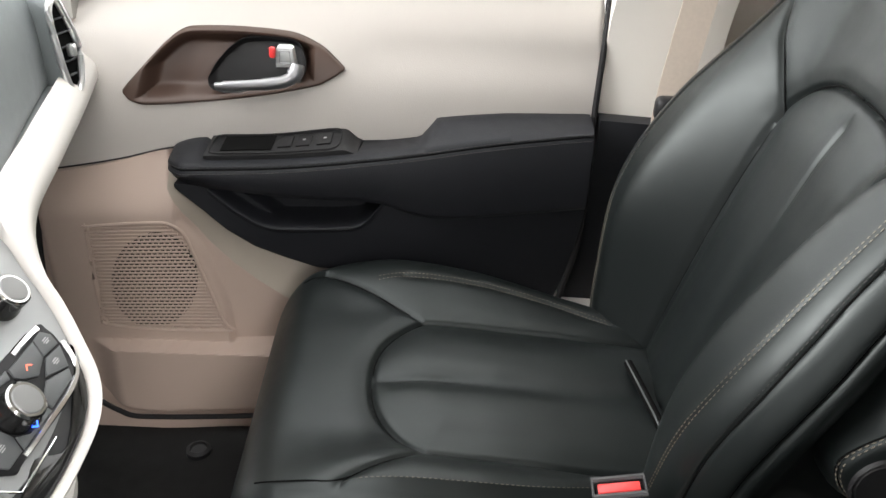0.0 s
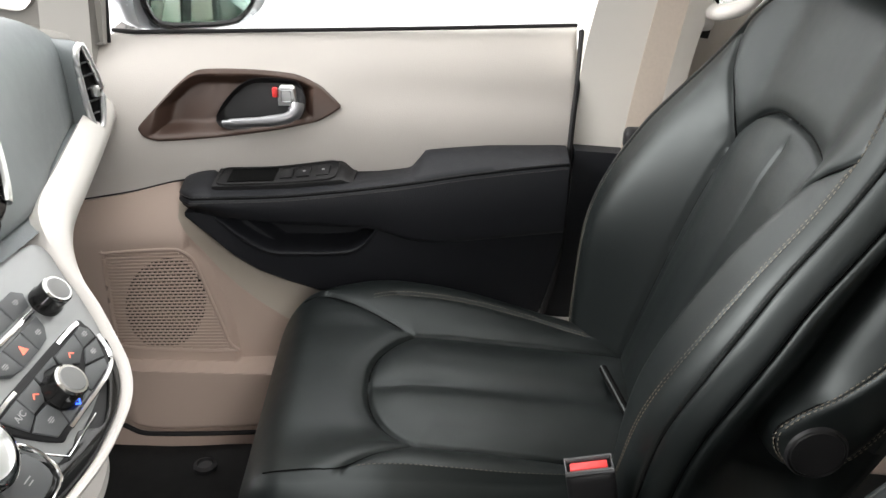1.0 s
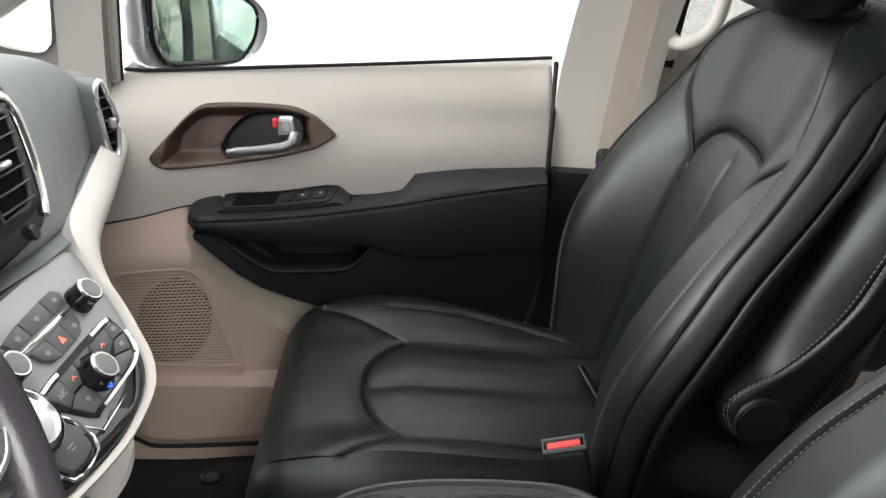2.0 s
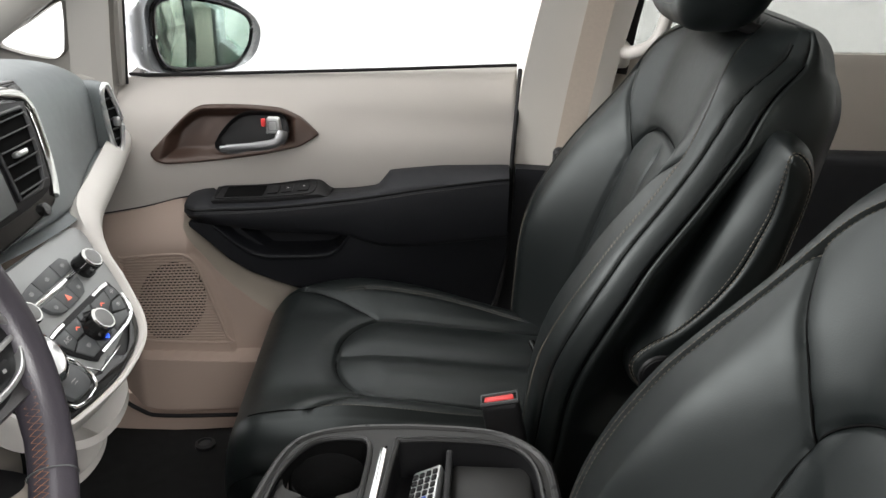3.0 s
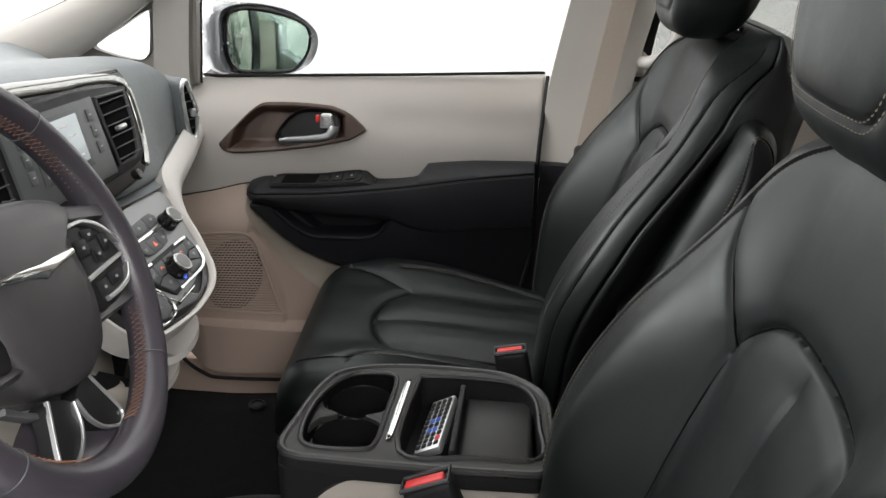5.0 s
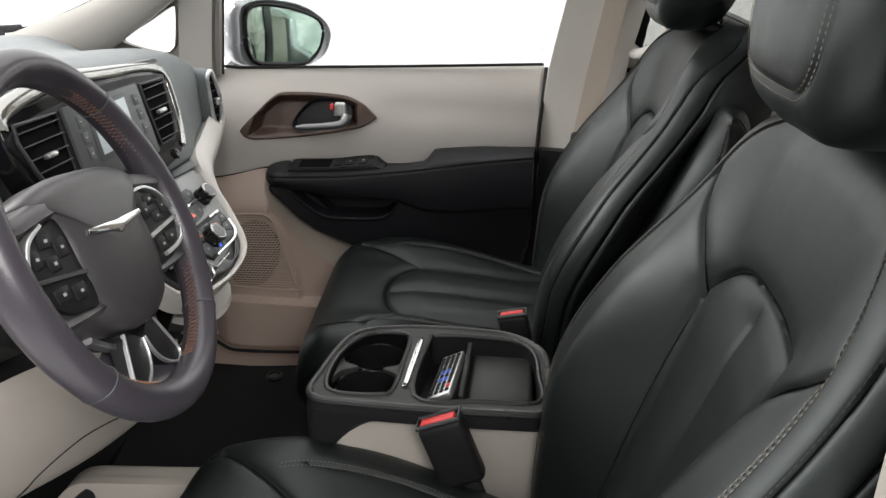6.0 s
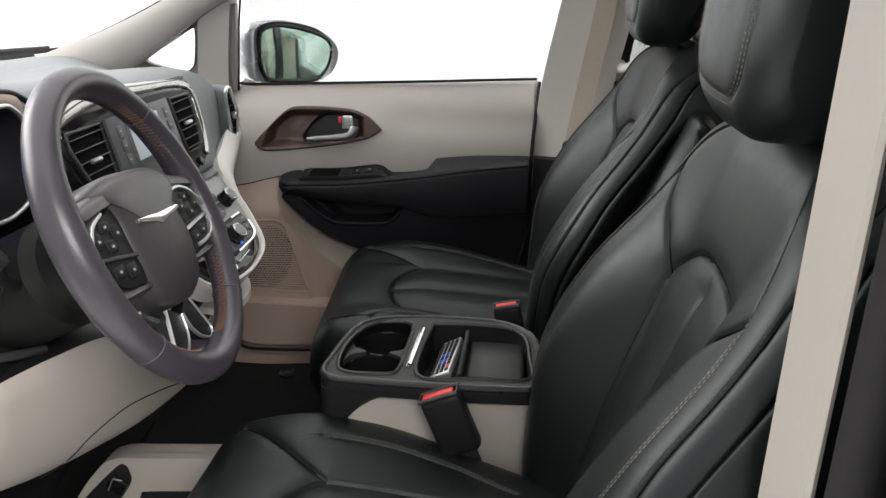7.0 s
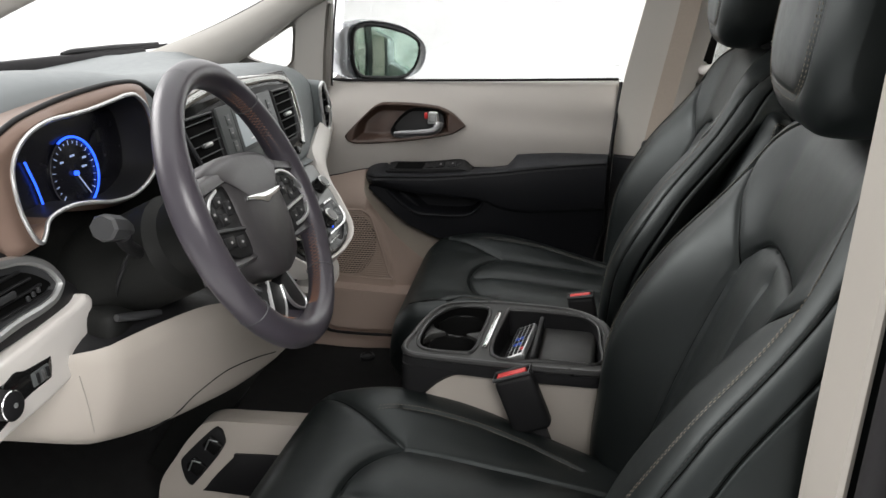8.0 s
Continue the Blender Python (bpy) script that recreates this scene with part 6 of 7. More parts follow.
lo_ = curve2([(-0.16, -0.100), (-0.03, -0.075), (0.005, -0.061), (0.065, -0.011), (0.091, 0.014), (0.072, 0.030), (-0.056, 0.033), (-0.16, 0.036)], 5)
dv = part("driver_vent", prism([tuple(p) for p in lo_], 0.02, on(lv, 0, 0, -0.022), 0.005), BLACK, dash, "driver air vent in a silver ring")
vo = curve2([(-0.13, -0.086), (-0.0256, -0.068), (0.0089, -0.0597), (0.0419, -0.0399), (0.0585, -0.0175), (0.0605, -0.0040), (0.0444, 0.0104), (0.0212, 0.0154), (-0.0193, 0.0158), (-0.13, 0.0125)], 5)


def inward(line, d):
    """A closed outline drawn in by d."""
    out = []
    for k, p in enumerate(line):
        t = (line[(k + 1) % len(line)] - line[k - 1]).normalized()
        out.append(Vector((p.x - t.y * d, p.y + t.x * d)))
    return out


def funnel(steps):
    return sheet([[on(lv, p.x, p.y, h).translation for p in inward(vo, d)] for d, h in steps], wrap=True)


part("vent_ring", funnel(((0.0, -0.006), (0.0, 0.003), (0.002, 0.006), (0.008, 0.007), (0.0115, 0.004), (0.012, -0.001))), SILVER, dv, "satin silver vent ring", smooth=40)
part("vent_throat", funnel(((0.012, 0.001), (0.016, -0.001), (0.021, -0.0018))), SATIN, dv, "dark grey vent throat", smooth=40)
part("cavity_shade", prism([tuple(p) for p in inward(vo, 0.020)], 0.001, on(lv, 0, 0, -0.0022)), CAVITY_SHADE, dv, smooth=0)
for k in range(4):
    b = -0.046 + 0.0135 * k
    e = -0.006 + 1.05 * (b + 0.0469)
    part("slat", prism([(-0.105, b), (e, b), (e, b + 0.0028), (-0.105, b + 0.0028)], 0.005, on(lv, 0, 0, -0.001), 0.0008, 1), BLACK, dv)
part("vent_tab", rbox((0, 0, 0), (0.052, 0.009, 0.006), 0.003, 2, on(lv, -0.050, -0.025, 0.006)), SATIN, dv, "dark grey vent tab")
for a in (-0.006, 0.004, 0.013):
    part("vent_thumb", rbox((0, 0, 0), (0.005, 0.007, 0.004), 0.0015, 2, on(lv, a, -0.012 - 0.2 * a, 0.005)), SATIN, dv)
cp = curve2([(0.080, 0.018), (0.093, 0.030), (0.083, 0.050), (0.066, 0.072), (0.040, 0.098), (0.012, 0.108), (-0.050, 0.114), (-0.10, 0.117), (-0.16, 0.12), (-0.16, 0.040), (-0.075, 0.036), (0.055, 0.026)], 5)
end = part("end_panel", prism([tuple(p) for p in cp], 0.04, on(lv, 0, 0, -0.026), 0.006, 3), CREAM, dash, "cream trim panel with light switch")
swp = part("light_switch", prism([tuple(p) for p in curve2([(-0.0855, 0.0585), (-0.0653, 0.0537), (-0.0484, 0.0590), (-0.012, 0.0620), (-0.0065, 0.0640), (-0.012, 0.0835), (-0.0180, 0.0865), (-0.0596, 0.0889), (-0.085, 0.098), (-0.115, 0.104), (-0.130, 0.090), (-0.124, 0.066), (-0.105, 0.055)], 4)], 0.004, on(lv, 0, 0, 0.0115), 0.001), GLOSS, end, "black headlamp switch panel")
KS = on(lv, -0.103, 0.0735, 0.015)
kn = part("switch_knob", lathe([(0.0178, 0), (0.0172, 0.005), (0.0165, 0.007), (0.0165, 0.021), (0.0155, 0.0235), (0.0125, 0.0245), (0.004, 0.0248)], KS, 40), BLACK, swp, "round black headlamp knob")
part("knob_ring", lathe([(0.0166, 0), (0.0170, 0.0008), (0.0162, 0.0020)], on(KS, 0, 0, 0.0212), 40), CHROME, kn, "thin chrome ring")
part("knob_mark", lathe([(0.0030, 0), (0.0030, 0.0008), (0.0022, 0.0012)], on(KS, 0.001, 0.0, 0.0246), 20), SILVER, kn, "small silver centre")
for q in (-150, -115, -80, -45, -10):
    part("switch_mark", rbox((0, 0, 0), (0.004, 0.0025, 0.0006), 0, 1, on(KS, 0.0215 * math.cos(math.radians(q)), 0.0205 * math.sin(math.radians(q)), 0.001, q)), HANDLE, swp, smooth=0)
sl = part("dimmer", rbox((0, 0, 0), (0.030, 0.017, 0.004), 0.0015, 2, on(lv, -0.030, 0.075, 0.0155)), RADIO_GREY, swp, "dimmer wheel cover")
for k in range(3):
    part("dimmer_wheel", rbox((0, 0, 0), (0.0045, 0.013, 0.004), 0.001, 2, on(lv, -0.037 + 0.0085 * k, 0.075, 0.0175)), (BLACK, HANDLE, BLACK)[k], sl)

# ---- steering column and wheel ----
colm = thing("steering_column", (-0.3, -0.623, 1.0), "black steering column shroud with stalks", "steering column")
P = curve2([(-0.50, -0.628, 0.915), (-0.37, -0.626, 0.962), (-0.27, -0.624, 1.010), (-0.205, -0.623, 1.045)], 6, closed=False)
part("shroud", tube(P, [0.088] * 8 + [0.080] * 6 + [0.068] * 5, 28, flat=0.85), COLUMN, colm, "black plastic shroud")
part("shroud_joint", tube([(-0.30 + 0.030 * math.sin(q), -0.624 + 0.0815 * math.cos(q), 0.995 + 0.071 * math.sin(q)) for q in np.linspace(0, 6.1, 30)], 0.003, 6), BLACK, colm)
part("turn_stalk", tube([(-0.275, -0.69, 1.022), (-0.264, -0.735, 1.050), (-0.258, -0.752, 1.070)], [0.008, 0.008, 0.011], 12), BLACK, colm, "black turn signal stalk")
part("stalk_end", tube([(-0.262, -0.735, 1.069), (-0.264, -0.748, 1.076), (-0.266, -0.772, 1.084), (-0.266, -0.776, 1.085)], [0.012, 0.018, 0.0195, 0.016], 8, flat=0.85), SATIN, colm, "dark stalk end")
part("wiper_stalk", tube([(-0.27, -0.58, 1.06), (-0.25, -0.53, 1.080), (-0.24, -0.492, 1.092)], [0.008, 0.010, 0.014], 12), BLACK, colm, "black wiper stalk")
part("lever_housing", rbox((-0.335, -0.700, 0.918), (0.07, 0.070, 0.064), 0.022, 4, pose(0, 0, 0, -14, 0, 0)), COLUMN, colm, "black lever housing under the shroud")
part("tilt_lever", tube([(-0.300, -0.724, 0.946), (-0.292, -0.690, 0.935), (-0.286, -0.650, 0.923)], [0.005, 0.006, 0.005], 10), SATIN, colm, "dark tilt lever")

WB, W_YAW = 0.418, 0.126
WC = Vector((-0.1505, -0.622, 1.0787))
TURN_W = math.radians(-9)
wn_ = Vector((math.cos(WB) * math.cos(W_YAW), math.cos(WB) * math.sin(W_YAW), math.sin(WB)))
ws0 = Vector((-math.sin(W_YAW), math.cos(W_YAW), 0))
wu0 = wn_.cross(ws0)
wsd = ws0 * math.cos(TURN_W) + wu0 * math.sin(TURN_W)
wu = wu0 * math.cos(TURN_W) - ws0 * math.sin(TURN_W)
WM = Matrix(((wsd.x, wu.x, wn_.x, WC.x), (wsd.y, wu.y, wn_.y, WC.y), (wsd.z, wu.z, wn_.z, WC.z), (0, 0, 0, 1)))


def wp(a, b, h=0.0):
    return WM @ Vector((a, b, h))


wheel = thing("steering_wheel", tuple(WC), "dark leather steering wheel with brown stitching", "steering wheel")
R = 0.175
rim_rows = []
for k in range(96):
    q = 2 * math.pi * k / 96
    flatb = 1 + 0.02 * max(0, -math.sin(q)) ** 2
    thick = 0.0165 + 0.002 * math.cos(2 * q) ** 2
    seam = min(abs((math.degrees(q) - s + 180) % 360 - 180) for s in (62, 118, 215, 325)) / 2.0
    t2 = thick * (1 - 0.06 * math.exp(-seam * seam * 2))
    rim_rows.append([wp((R + t2 * math.cos(s)) * math.cos(q) * 1.0, (R + t2 * math.cos(s)) * math.sin(q) * flatb, 1.15 * t2 * math.sin(s)) for s in (2 * math.pi * j / 20 for j in range(20))])
rim_rows.append(rim_rows[0])
bm = sheet(rim_rows, wrap=True)
bmesh.ops.remove_doubles(bm, verts=bm.verts, dist=1e-6)
rim = part("rim", bm, WHEEL_LEATHER, wheel, "dark purple-grey leather rim", smooth=60)
lines = []
for a0, a1 in ((12, 108), (-75, -12), (110, 168), (192, 255)):
    n = int((a1 - a0) / 2.0)
    for flip in (0, 1):
        zig = []
        for k in range(n):
            q = math.radians(a0 + (a1 - a0) * k / n)
            r = R - 0.0172
            hi = (k + flip) % 2
            rr = r + (0.0014 if hi else 0.0002)
            zig.append(wp(rr * math.cos(q), rr * math.sin(q), 0.0085 if hi else -0.0035))
        lines.append(zig)
for q0 in (49, 112, -45, 222):
    q = math.radians(q0)
    t2 = 0.0170
    loop = [wp((R + t2 * math.cos(x)) * math.cos(q), (R + t2 * math.cos(x)) * math.sin(q), 1.15 * t2 * math.sin(x)) for x in np.linspace(0, 2 * math.pi, 24, endpoint=False)]
    part("rim_seam", tube(loop, 0.0007, 5, closed=True), BUTTON, rim, "fine seam round the rim")
part("rim_stitching", merge(*[tube(z, 0.00042, 5) for z in lines]), BROWN_THREAD, rim, "brown cross stitching", kind="stuff")

# hub and air bag cover
half = [(0.050, 0.065), (0.090, 0.057), (0.104, 0.047), (0.088, 0.037), (0.080, 0.015), (0.080, -0.020), (0.073, -0.050), (0.052, -0.082), (0.022, -0.097)]
hub = curve2([(0.0, 0.067)] + half + [(0.0, -0.099)] + [(-a, b) for a, b in half[::-1]], 5)
rows = []
for h, s in ((-0.06, 0.92), (-0.03, 1.0), (-0.008, 1.01), (0.004, 0.985), (0.012, 0.90), (0.0165, 0.66), (0.019, 0.3), (0.0195, 0.05)):
    rows.append([wp(p.x * s, -0.02 + (p.y + 0.02) * s, h) for p in hub])
cover = part("airbag_cover", sheet(rows, wrap=True, caps=True), WHEEL_PLASTIC, wheel, "dark grey airbag cover", smooth=60)
for s in (-1, 1):
    part("cover_crease", tube(curve2([wp(s * a, b, h) for a, b, h in ((0.060, 0.0, 0.0128), (0.058, -0.020, 0.0138), (0.042, -0.045, 0.0150), (0.026, -0.069, 0.0130), (0.016, -0.092, 0.0075))], 5, closed=False), 0.0016, 6), WHEEL_PLASTIC, cover)
wing = [(-0.060, 0.003), (-0.018, -0.003), (0.0, -0.008), (0.018, -0.003), (0.060, 0.003), (0.058, 0.008), (0.018, 0.007), (0.0, 0.006), (-0.018, 0.007), (-0.058, 0.008)]
part("emblem", prism([(a, b + 0.001) for a, b in wing], 0.004, on(WM, 0, 0, 0.0160), 0.001), CHROME, cover, "plain chrome wing-shaped badge")
def ribbon(line, wide, h0, h1):
    """A flat strip with bevelled edges that follows a line on the wheel's plane."""
    L = [Vector(p) for p in curve2(line, 5, closed=False)]
    rows = []
    for i, p in enumerate(L):
        d = (L[min(i + 1, len(L) - 1)] - L[max(i - 1, 0)]).normalized()
        n = Vector((-d.y, d.x))
        rows.append([wp(*(p + n * (wide * k)), h) for k, h in ((-0.5, h0), (-0.5, h1 - 0.001), (-0.32, h1), (0.32, h1), (0.5, h1 - 0.001), (0.5, h0))])
    return sheet(rows, wrap=True, caps=True)


for s in (-1, 1):
    sp = part("spoke", sheet([[wp(s * a, c + w0 * f, h + hh) for f, h in ((1, -0.036), (1, -0.010), (0.90, 0.000), (0.72, 0.001), (0.64, -0.009), (0, -0.010), (-0.8, -0.010), (-0.92, -0.006), (-1, -0.014), (-1, -0.036))] for a, w0, c, hh in ((0.045, 0.062, -0.006, 0.010), (0.085, 0.059, -0.008, 0.012), (0.120, 0.056, -0.010, 0.012), (0.138, 0.054, -0.011, 0.012), (0.150, 0.053, -0.012, 0.012), (0.160, 0.056, -0.012, 0.010))], wrap=True, caps=True), WHEEL_PLASTIC, wheel, "dark side spoke", smooth=60)
    pad = part("button_pad", prism([(s * p.x, p.y) for p in curve2([(0.072, 0.024), (0.104, 0.026), (0.136, 0.016), (0.158, -0.011), (0.147, -0.036), (0.124, -0.052), (0.096, -0.056), (0.074, -0.050)], 4)][::s], 0.006, on(WM, 0, 0, 0.001), 0.0015), BLACK, sp, "black button pad")
    part("spoke_trim", ribbon([(s * a, b) for a, b in ((0.080, 0.028), (0.112, 0.028), (0.142, 0.016), (0.163, -0.011), (0.151, -0.037), (0.126, -0.046), (0.092, -0.049))[0 if s > 0 else 1:7 if s > 0 else 4]], 0.0045, 0.0, 0.0115), SILVER, sp, "satin silver spoke trim")
    # The left silver divider is coloured dark, for the dim light on that side.
    part("pad_divider", ribbon([(s * 0.076, -0.025), (s * 0.110, -0.021), (s * 0.156, -0.016)], 0.0042, 0.0, 0.0110), SILVER if s > 0 else SATIN, sp, "pad divider")
    for a, b, wd, hg in ((0.094, 0.004, 0.020, 0.018), (0.114, 0.014, 0.020, 0.013), (0.116, -0.007, 0.018, 0.014), (0.138, 0.002, 0.014, 0.018), (0.098, -0.038, 0.022, 0.016), (0.126, -0.034, 0.024, 0.014)):
        k = part("button", rbox((0, 0, 0), (wd, hg, 0.004), 0.0018, 2, on(WM, s * a, b, 0.0075)), BLACK, pad)
        part("symbol", rbox((0, 0, 0), (0.0045, 0.0028, 0.0006), 0, 1, on(WM, s * a, b, 0.0096)), PALE, k, smooth=0)
    edge = [(0.034, -0.098), (0.044, -0.118), (0.054, -0.138), (0.057, -0.148), (0.051, -0.156), (0.040, -0.156), (0.020, -0.147), (0.007, -0.132), (0.002, -0.112)]
    low = part("lower_spoke", prism([(s * p.x, p.y) for p in curve2(edge, 4)][::s], 0.016, on(WM, 0, 0, -0.028), 0.002), BLACK, wheel, "dark grey lower spoke")
    part("spoke_trim", ribbon([(s * a, b) for a, b in edge], 0.0034, -0.014, -0.0100), SILVER, low, "thin satin silver spoke surround")
    part("spoke_bridge", ribbon([(s * 0.072, -0.086), (s * 0.050, -0.100), (s * 0.032, -0.108)], 0.006, -0.030, -0.0200), HANDLE, low, "satin silver bridge under the hub")
part("lower_web", sheet([[wp(a, -0.100 - 5 * a * a, -0.040), wp(a, -0.135, -0.032), wp(a, -0.158 + 3 * a * a, -0.021), wp(a, -0.170 + 3 * a * a, -0.012), wp(a, -0.170 + 3 * a * a, -0.024), wp(a, -0.14, -0.042)] for a in np.linspace(-0.060, 0.060, 13)], wrap=True, caps=True), WHEEL_LEATHER, wheel, "dark web between the lower spokes")

# ---- centre console ----
con = thing("centre_console", (0.14, -0.29, FLOOR_Z), "cream and black centre console with cup holders and tray", "centre console")
CZ = 0.775
outer = curve2([(-0.012, -0.40), (-0.014, -0.33), (0.0, -0.235), (0.03, -0.195), (0.10, -0.176), (0.20, -0.174), (0.26, -0.186), (0.302, -0.228), (0.312, -0.29), (0.312, -0.395), (0.25, -0.412), (0.06, -0.412)], 6)


def grow(poly, s, c=(0.15, -0.29)):
    return [Vector((c[0] + (p[0] - c[0]) * s, c[1] + (p[1] - c[1]) * s)) for p in poly]


def circle(cx, cy, r, n=40):
    return [(cx + r * math.cos(2 * math.pi * k / n), cy + r * math.sin(2 * math.pi * k / n)) for k in range(n)]


cup_hole = [tuple(p) for p in curve2([(0.000, -0.350), (0.004, -0.272), (0.032, -0.214), (0.080, -0.202), (0.099, -0.220), (0.100, -0.30), (0.098, -0.372), (0.082, -0.389), (0.018, -0.389)], 5)]
bin_hole = [tuple(p) for p in curve2([(0.129, -0.386), (0.129, -0.222), (0.139, -0.203), (0.20, -0.199), (0.260, -0.207), (0.289, -0.242), (0.297, -0.31), (0.297, -0.380), (0.22, -0.387)], 5)]
part("top_plate", ring_top([tuple(p) for p in outer], [cup_hole, bin_hole], CZ - 0.012, CZ), CONSOLE, con, "dark satin console top", smooth=40)
part("rim_lip", tube([(p.x, p.y, CZ - 0.003) for p in grow(outer, 0.985)], 0.006, 10, closed=True), RIM, con, "rounded console rim")
part("inner_lip", tube([(p[0], p[1], CZ) for p in bin_hole], 0.0035, 8, closed=True), RIM, con)
part("inner_lip", tube([(p[0], p[1], CZ) for p in cup_hole], 0.0035, 8, closed=True), RIM, con)
rows = [[(p.x, p.y, z) for p in grow(outer, s)] for z, s in ((CZ - 0.006, 1.004), (CZ - 0.012, 1.010), (CZ - 0.022, 1.014), (CZ - 0.026, 1.012), (CZ - 0.028, 0.97))]
part("skirt", sheet(rows, wrap=True), BLACK, con, "black console skirt", smooth=50)
body = curve2([(0.015, -0.396), (0.012, -0.29), (0.02, -0.19), (0.16, -0.185), (0.30, -0.19), (0.31, -0.29), (0.308, -0.396), (0.24, -0.402), (0.16, -0.403), (0.08, -0.402)], 4)
rows = [[(0.16 + (p.x - 0.16) * s + sh, -0.29 + (p.y + 0.29) * s2, z) for p in body] for z, s, s2, sh in ((CZ - 0.022, 1.0, 1.02, 0), (CZ - 0.040, 1.0, 1.03, 0), (CZ - 0.08, 1.0, 1.045, 0), (0.62, 0.97, 1.06, 0.005), (0.50, 0.92, 1.0, 0.01), (FLOOR_Z, 0.90, 0.92, 0.02))]
part("console_body", sheet(rows, wrap=True), KNEE, con, "cream console body", smooth=60)
rows = []
for k in range(65):
    f = k / 64
    q = [(0.31, -0.412), (0.20, -0.4145), (0.10, -0.4145), (0.02, -0.413), (-0.016, -0.40), (-0.020, -0.33), (-0.006, -0.235), (0.025, -0.185), (0.10, -0.168)]
    c = curve2([(a, b) for a, b in q], 8, closed=False)[k]
    drop = 0.024 + 0.078 * math.exp(-((c.x + 0.02) / 0.052) ** 2)
    rows.append([(c.x + 0.02, -0.29 + (c.y + 0.29) * 0.9, CZ - 0.02), (c.x, c.y, CZ - 0.02), (c.x, c.y, CZ - drop), (c.x + 0.02, -0.29 + (c.y + 0.29) * 0.9, CZ - drop)])
part("front_skirt", sheet(rows, wrap=True, caps=True), BLACK, con, "black front skirt of the console", smooth=40)
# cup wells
well = part("cup_well", sheet([[(0.055 + (p[0] - 0.055) * s, -0.295 + (p[1] + 0.295) * s, z) for p in cup_hole] for z, s in ((CZ - 0.002, 1.0), (CZ - 0.016, 0.97), (CZ - 0.075, 0.93), (CZ - 0.076, 0.02))], wrap=True), CAVITY_SHADE, con, "black cup well, darkened in colour for its shade", smooth=40)
for cy in (-0.255, -0.340):
    part("cup_ring", sheet([[(x, y, z) for x, y in circle(0.056, cy, r)] for z, r in ((CZ - 0.017, 0.0445), (CZ - 0.015, 0.0425), (CZ - 0.019, 0.041), (CZ - 0.073, 0.037))], wrap=True), GLOSS, well, "round cup holder", smooth=40)
for tip, root in ((0.034, 0.002), (0.070, 0.100)):
    web = [tuple(p) for p in curve2([(root, -0.262), ((root * 2 + tip) / 3, -0.284), (tip, -0.2975), ((root * 2 + tip) / 3, -0.311), (root, -0.333)], 5)]
    part("cup_finger", prism(web if root < tip else web[::-1], 0.010, Matrix.Translation((0, 0, CZ - 0.020)), 0.002), CONSOLE, well, "grey web between the cup holders")
part("chrome_strip", prism([tuple(p) for p in curve2([(0.109, -0.355), (0.112, -0.23), (0.117, -0.224), (0.120, -0.23), (0.117, -0.355), (0.113, -0.361)], 4)], 0.005, Matrix.Translation((0, 0, CZ - 0.001)), 0.002), CHROME, con, "bright chrome strip")
# bin with a raised tray
part("bin_well", sheet([[(0.21 + (p[0] - 0.21) * s, -0.295 + (p[1] + 0.295) * s, z) for p in bin_hole] for z, s in ((CZ - 0.002, 1.0), (CZ - 0.05, 0.96), (CZ - 0.051, 0.02))], wrap=True), BLACK, con, "black storage bin", smooth=40)
part("bin_tray", rbox((0.242, -0.296, CZ - 0.030), (0.094, 0.160, 0.020), 0.008, 3), CONSOLE, con, "dark sliding tray")
part("tray_wall", rbox((0.192, -0.296, CZ - 0.018), (0.008, 0.160, 0.036), 0.003, 2), BLACK, con)

rem = thing("remote_control", (0.165, -0.31, CZ - 0.03), "small grey remote control lying in the console bin", "remote control")
rm = Matrix.Translation((0.166, -0.305, CZ - 0.014)) @ pose(0, 0, 0, 0, -28, -4)
part("casing", rbox((0, 0, 0), (0.036, 0.125, 0.012), 0.003, 2, rm), SILVER, rem, "silver-grey casing")
for i in range(4):
    for j in range(10):
        mtl = BLUE_LIGHT if (i in (1, 2) and 3 <= j <= 5) else (RED if (i == 3 and j == 1) else BLACK)
        if mtl is BLUE_LIGHT:
            mtl = RUBBER if j == 4 else BLUE_KEY
        part("key", rbox((0, 0, 0), (0.006, 0.008, 0.003), 0.001, 1, rm @ pose(-0.0125 + i * 0.0083, -0.052 + j * 0.0113, 0.0065)), mtl, rem)


def buckle(at, m, label, k=1.0):
    b = thing("seat_belt_buckle", at, label, "belt buckle", "belt buckles")
    M = Matrix.Translation(at) @ m @ Matrix.Diagonal((k, k, 1, 1))
    part("casing", rbox((0, 0, 0), (0.062, 0.030, 0.098), 0.009, 3, M), BLACK, b, "black plastic casing")
    part("release_button", rbox((0, 0, 0), (0.047, 0.014, 0.010), 0.002, 2, M @ pose(0, -0.004, 0.050)), RED, b, "red release button")
    part("slot_rim", tube([M @ Vector(p) for p in ((-0.029, -0.013, 0.051), (0.029, -0.013, 0.051), (0.029, 0.013, 0.051), (-0.029, 0.013, 0.051))], 0.003, 6, closed=True), SATIN, b)
    part("stalk", rbox((0, 0, 0), (0.040, 0.012, 0.12), 0.005, 2, M @ pose(0, 0, -0.10)), BLACK, b, "black flexible stalk")
    return b


buckle((0.262, -0.105, 0.725), pose(0, 0, 0, 0, -12, 0), "black belt buckle with red button beside passenger seat", 0.8)
buckle((0.187, -0.432, 0.724), pose(0, 0, 0, 0, -22, 0), "black belt buckle with red button beside console")

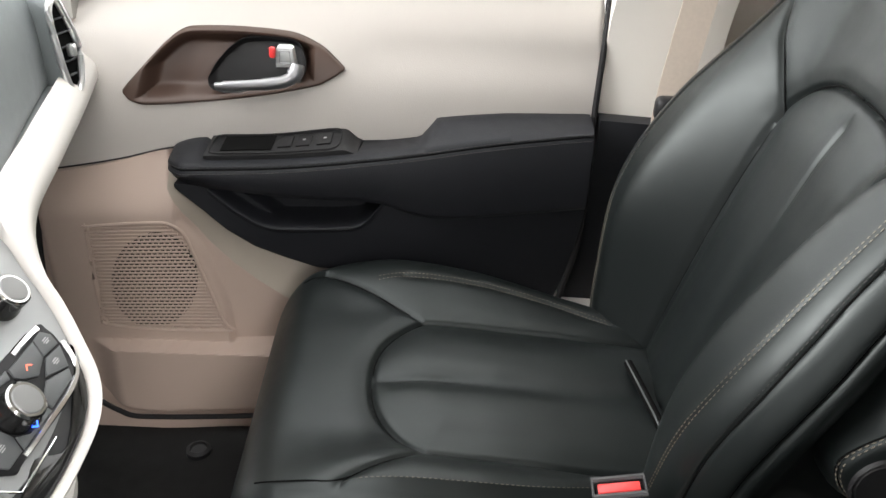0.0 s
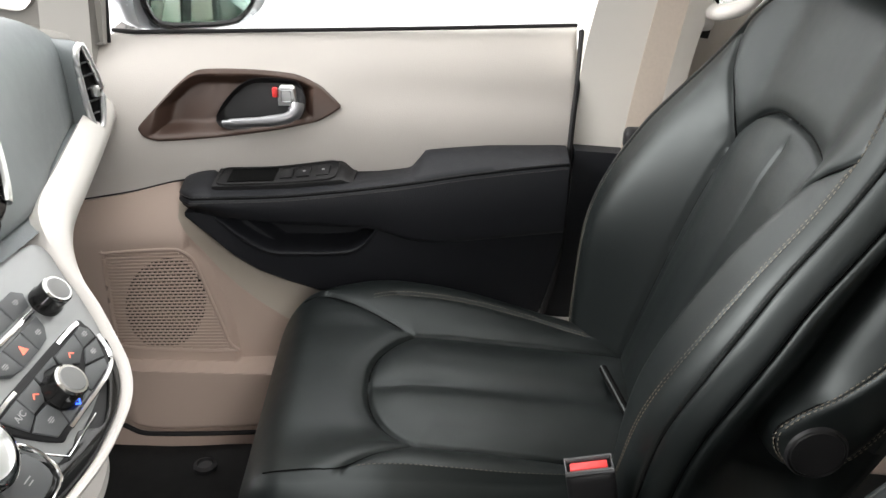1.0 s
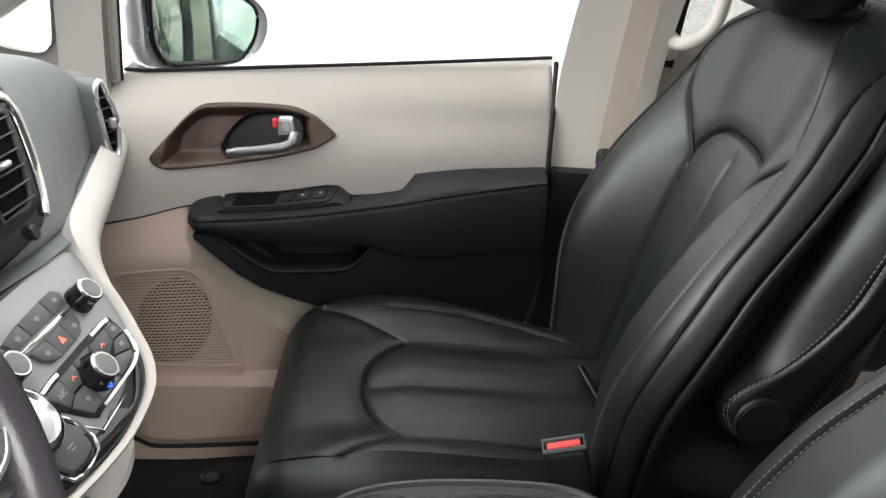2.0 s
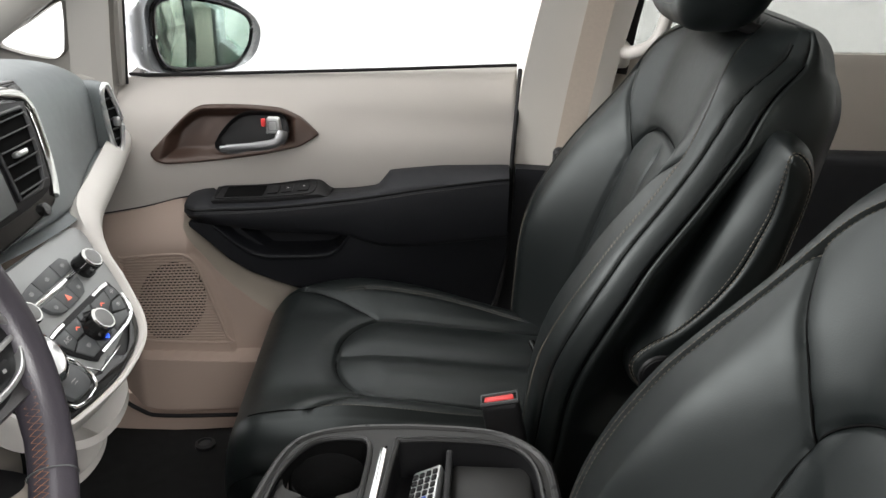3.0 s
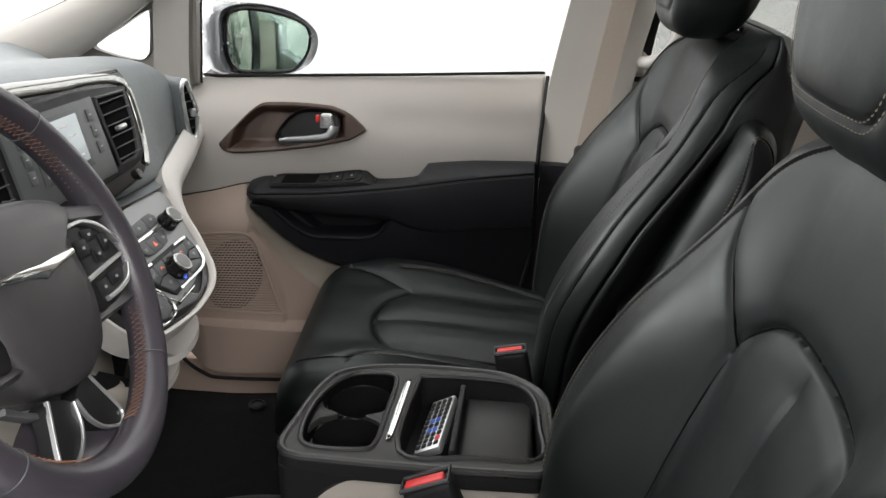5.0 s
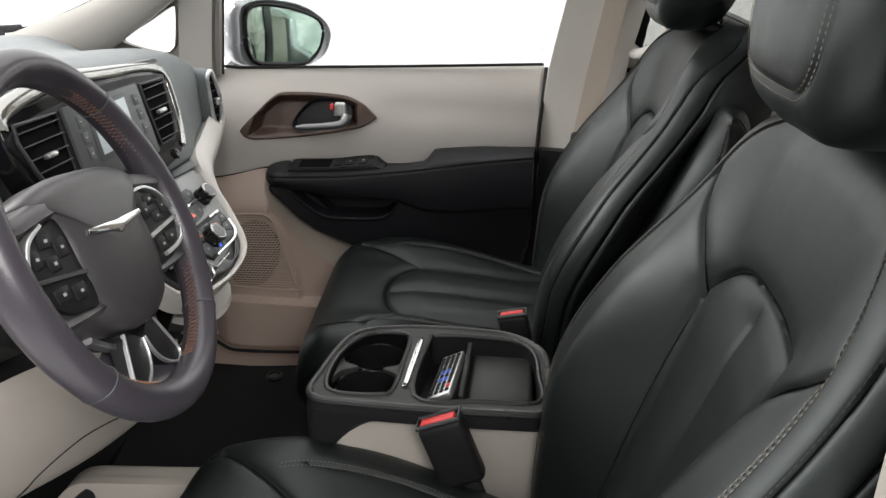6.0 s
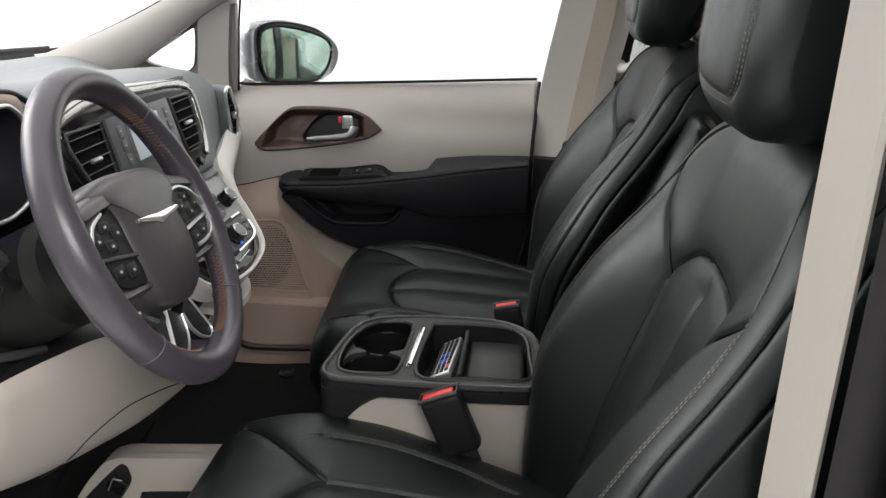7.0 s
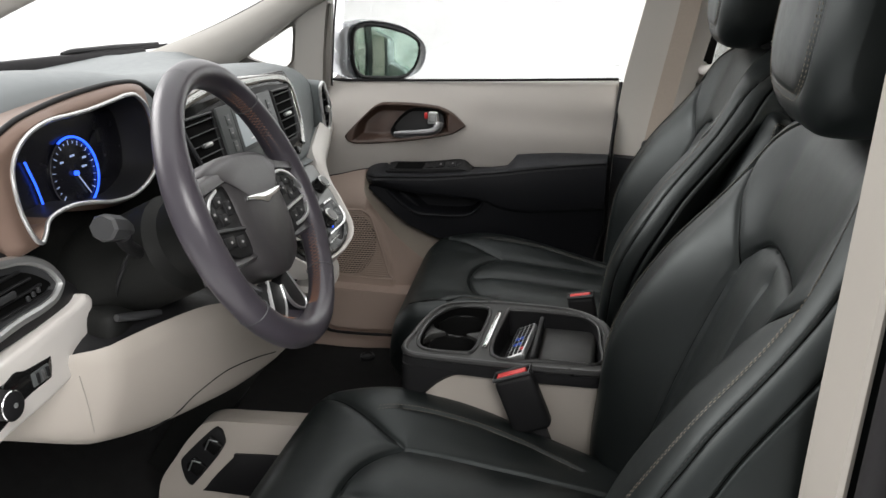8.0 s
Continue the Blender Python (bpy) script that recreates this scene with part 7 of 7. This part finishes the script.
# low console in front of the driver seat, with power outlets
lc = thing("floor_console", (-0.30, -0.33, FLOOR_Z), "cream low floor console with black outlets and tray", "floor console")
side = Matrix(((1, 0, 0, 0), (0, 0, 1, 0), (0, 1, 0, 0), (0, 0, 0, 1)))
shell = [tuple(p) for p in curve2([(-0.495, 0.36), (-0.484, 0.447), (-0.442, 0.515), (-0.409, 0.561), (-0.372, 0.594), (-0.30, 0.602), (-0.16, 0.612)], 5, closed=False)] + [(-0.14, 0.60), (-0.14, 0.36)]
part("console_shell", prism(shell, 0.035, Matrix.Translation((0, -0.385, 0)) @ side, 0.012, 3), KNEE, lc, "cream shell", smooth=40)
part("console_shell_front", prism([(a, b) for a, b in shell], 0.02, Matrix.Translation((0, -0.402, 0)) @ side, 0.0), KNEE, lc, "cream driver side face", smooth=40)
op = [tuple(p) for p in curve2([(-0.433, 0.504), (-0.422, 0.523), (-0.366, 0.581), (-0.351, 0.586), (-0.344, 0.574), (-0.348, 0.545), (-0.406, 0.468), (-0.419, 0.459), (-0.429, 0.474)], 4)]
panel = part("outlet_panel", prism(op, 0.006, Matrix.Translation((0, -0.402, 0)) @ pose(0, 0, 0, 90, 0, 0), 0.002), BLACK, lc, "black outlet panel")
for x, z in ((-0.401, 0.503), (-0.364, 0.552)):
    o = part("outlet_cover", rbox((x, -0.410, z), (0.030, 0.008, 0.030), 0.004, 2, pose(0, 0, 0, 0, 40, 0)), GLOSS, panel, "gloss black outlet cover")
    part("cover_edge", tube([(x - 0.014, -0.4145, z - 0.008), (x - 0.004, -0.4145, z + 0.014), (x + 0.012, -0.4145, z + 0.012)], 0.0012, 6), SILVER, o)
tr = [tuple(p) for p in curve2([(-0.388, 0.458), (-0.332, 0.525), (-0.312, 0.538), (-0.16, 0.548), (-0.15, 0.530), (-0.15, 0.462), (-0.37, 0.450)], 4)]
part("tray_recess", prism(tr, 0.004, Matrix.Translation((0, -0.402, 0)) @ pose(0, 0, 0, 90, 0, 0), 0.001), BLACK, lc, "black tray recess")

# pedal and wipers
pd = thing("brake_pedal", (-0.62, -0.70, 0.5), "black brake pedal in the dark footwell", "pedal")
part("pedal_pad", rbox((-0.62, -0.70, 0.53), (0.02, 0.10, 0.07), 0.008, 2, pose(0, 0, 0, 0, -30, 0)), RUBBER, pd)
part("pedal_arm", tube([(-0.63, -0.70, 0.55), (-0.70, -0.70, 0.70), (-0.72, -0.70, 0.88)], 0.012, 8), BLACK, pd)
rows = []
for y in np.linspace(-0.98, 0.64, 28):
    z = 1.146 - 0.05 * max(0, y) - 0.02 * ss(-y, 0.5, 0.98)
    rows.append([(-1.10, y, 1.0), (-1.10, y, z - 0.012), (-1.075, y, z), (-1.055, y, z - 0.002), (-1.045, y, z - 0.016), (-1.045, y, 1.0)])
part("cowl", sheet(rows, wrap=True, caps=True), RUBBER, None, "black cowl below the windscreen", kind="structure", category="trim", smooth=50)
wp_ = thing("windscreen_wiper", (-1.08, 0.30, 1.14), "black windscreen wiper resting on the cowl", "wiper", "wipers")
part("wiper_arm", tube([(-1.080, 0.305, 1.132), (-1.075, 0.34, 1.134), (-1.072, 0.52, 1.126), (-1.070, 0.74, 1.114)], [0.005, 0.008, 0.008, 0.005], 8), BLACK, wp_)
part("wiper_blade", tube([(-1.072, 0.32, 1.122), (-1.066, 0.42, 1.122), (-1.064, 0.60, 1.114), (-1.062, 0.78, 1.105)], 0.006, 8), RUBBER, wp_)
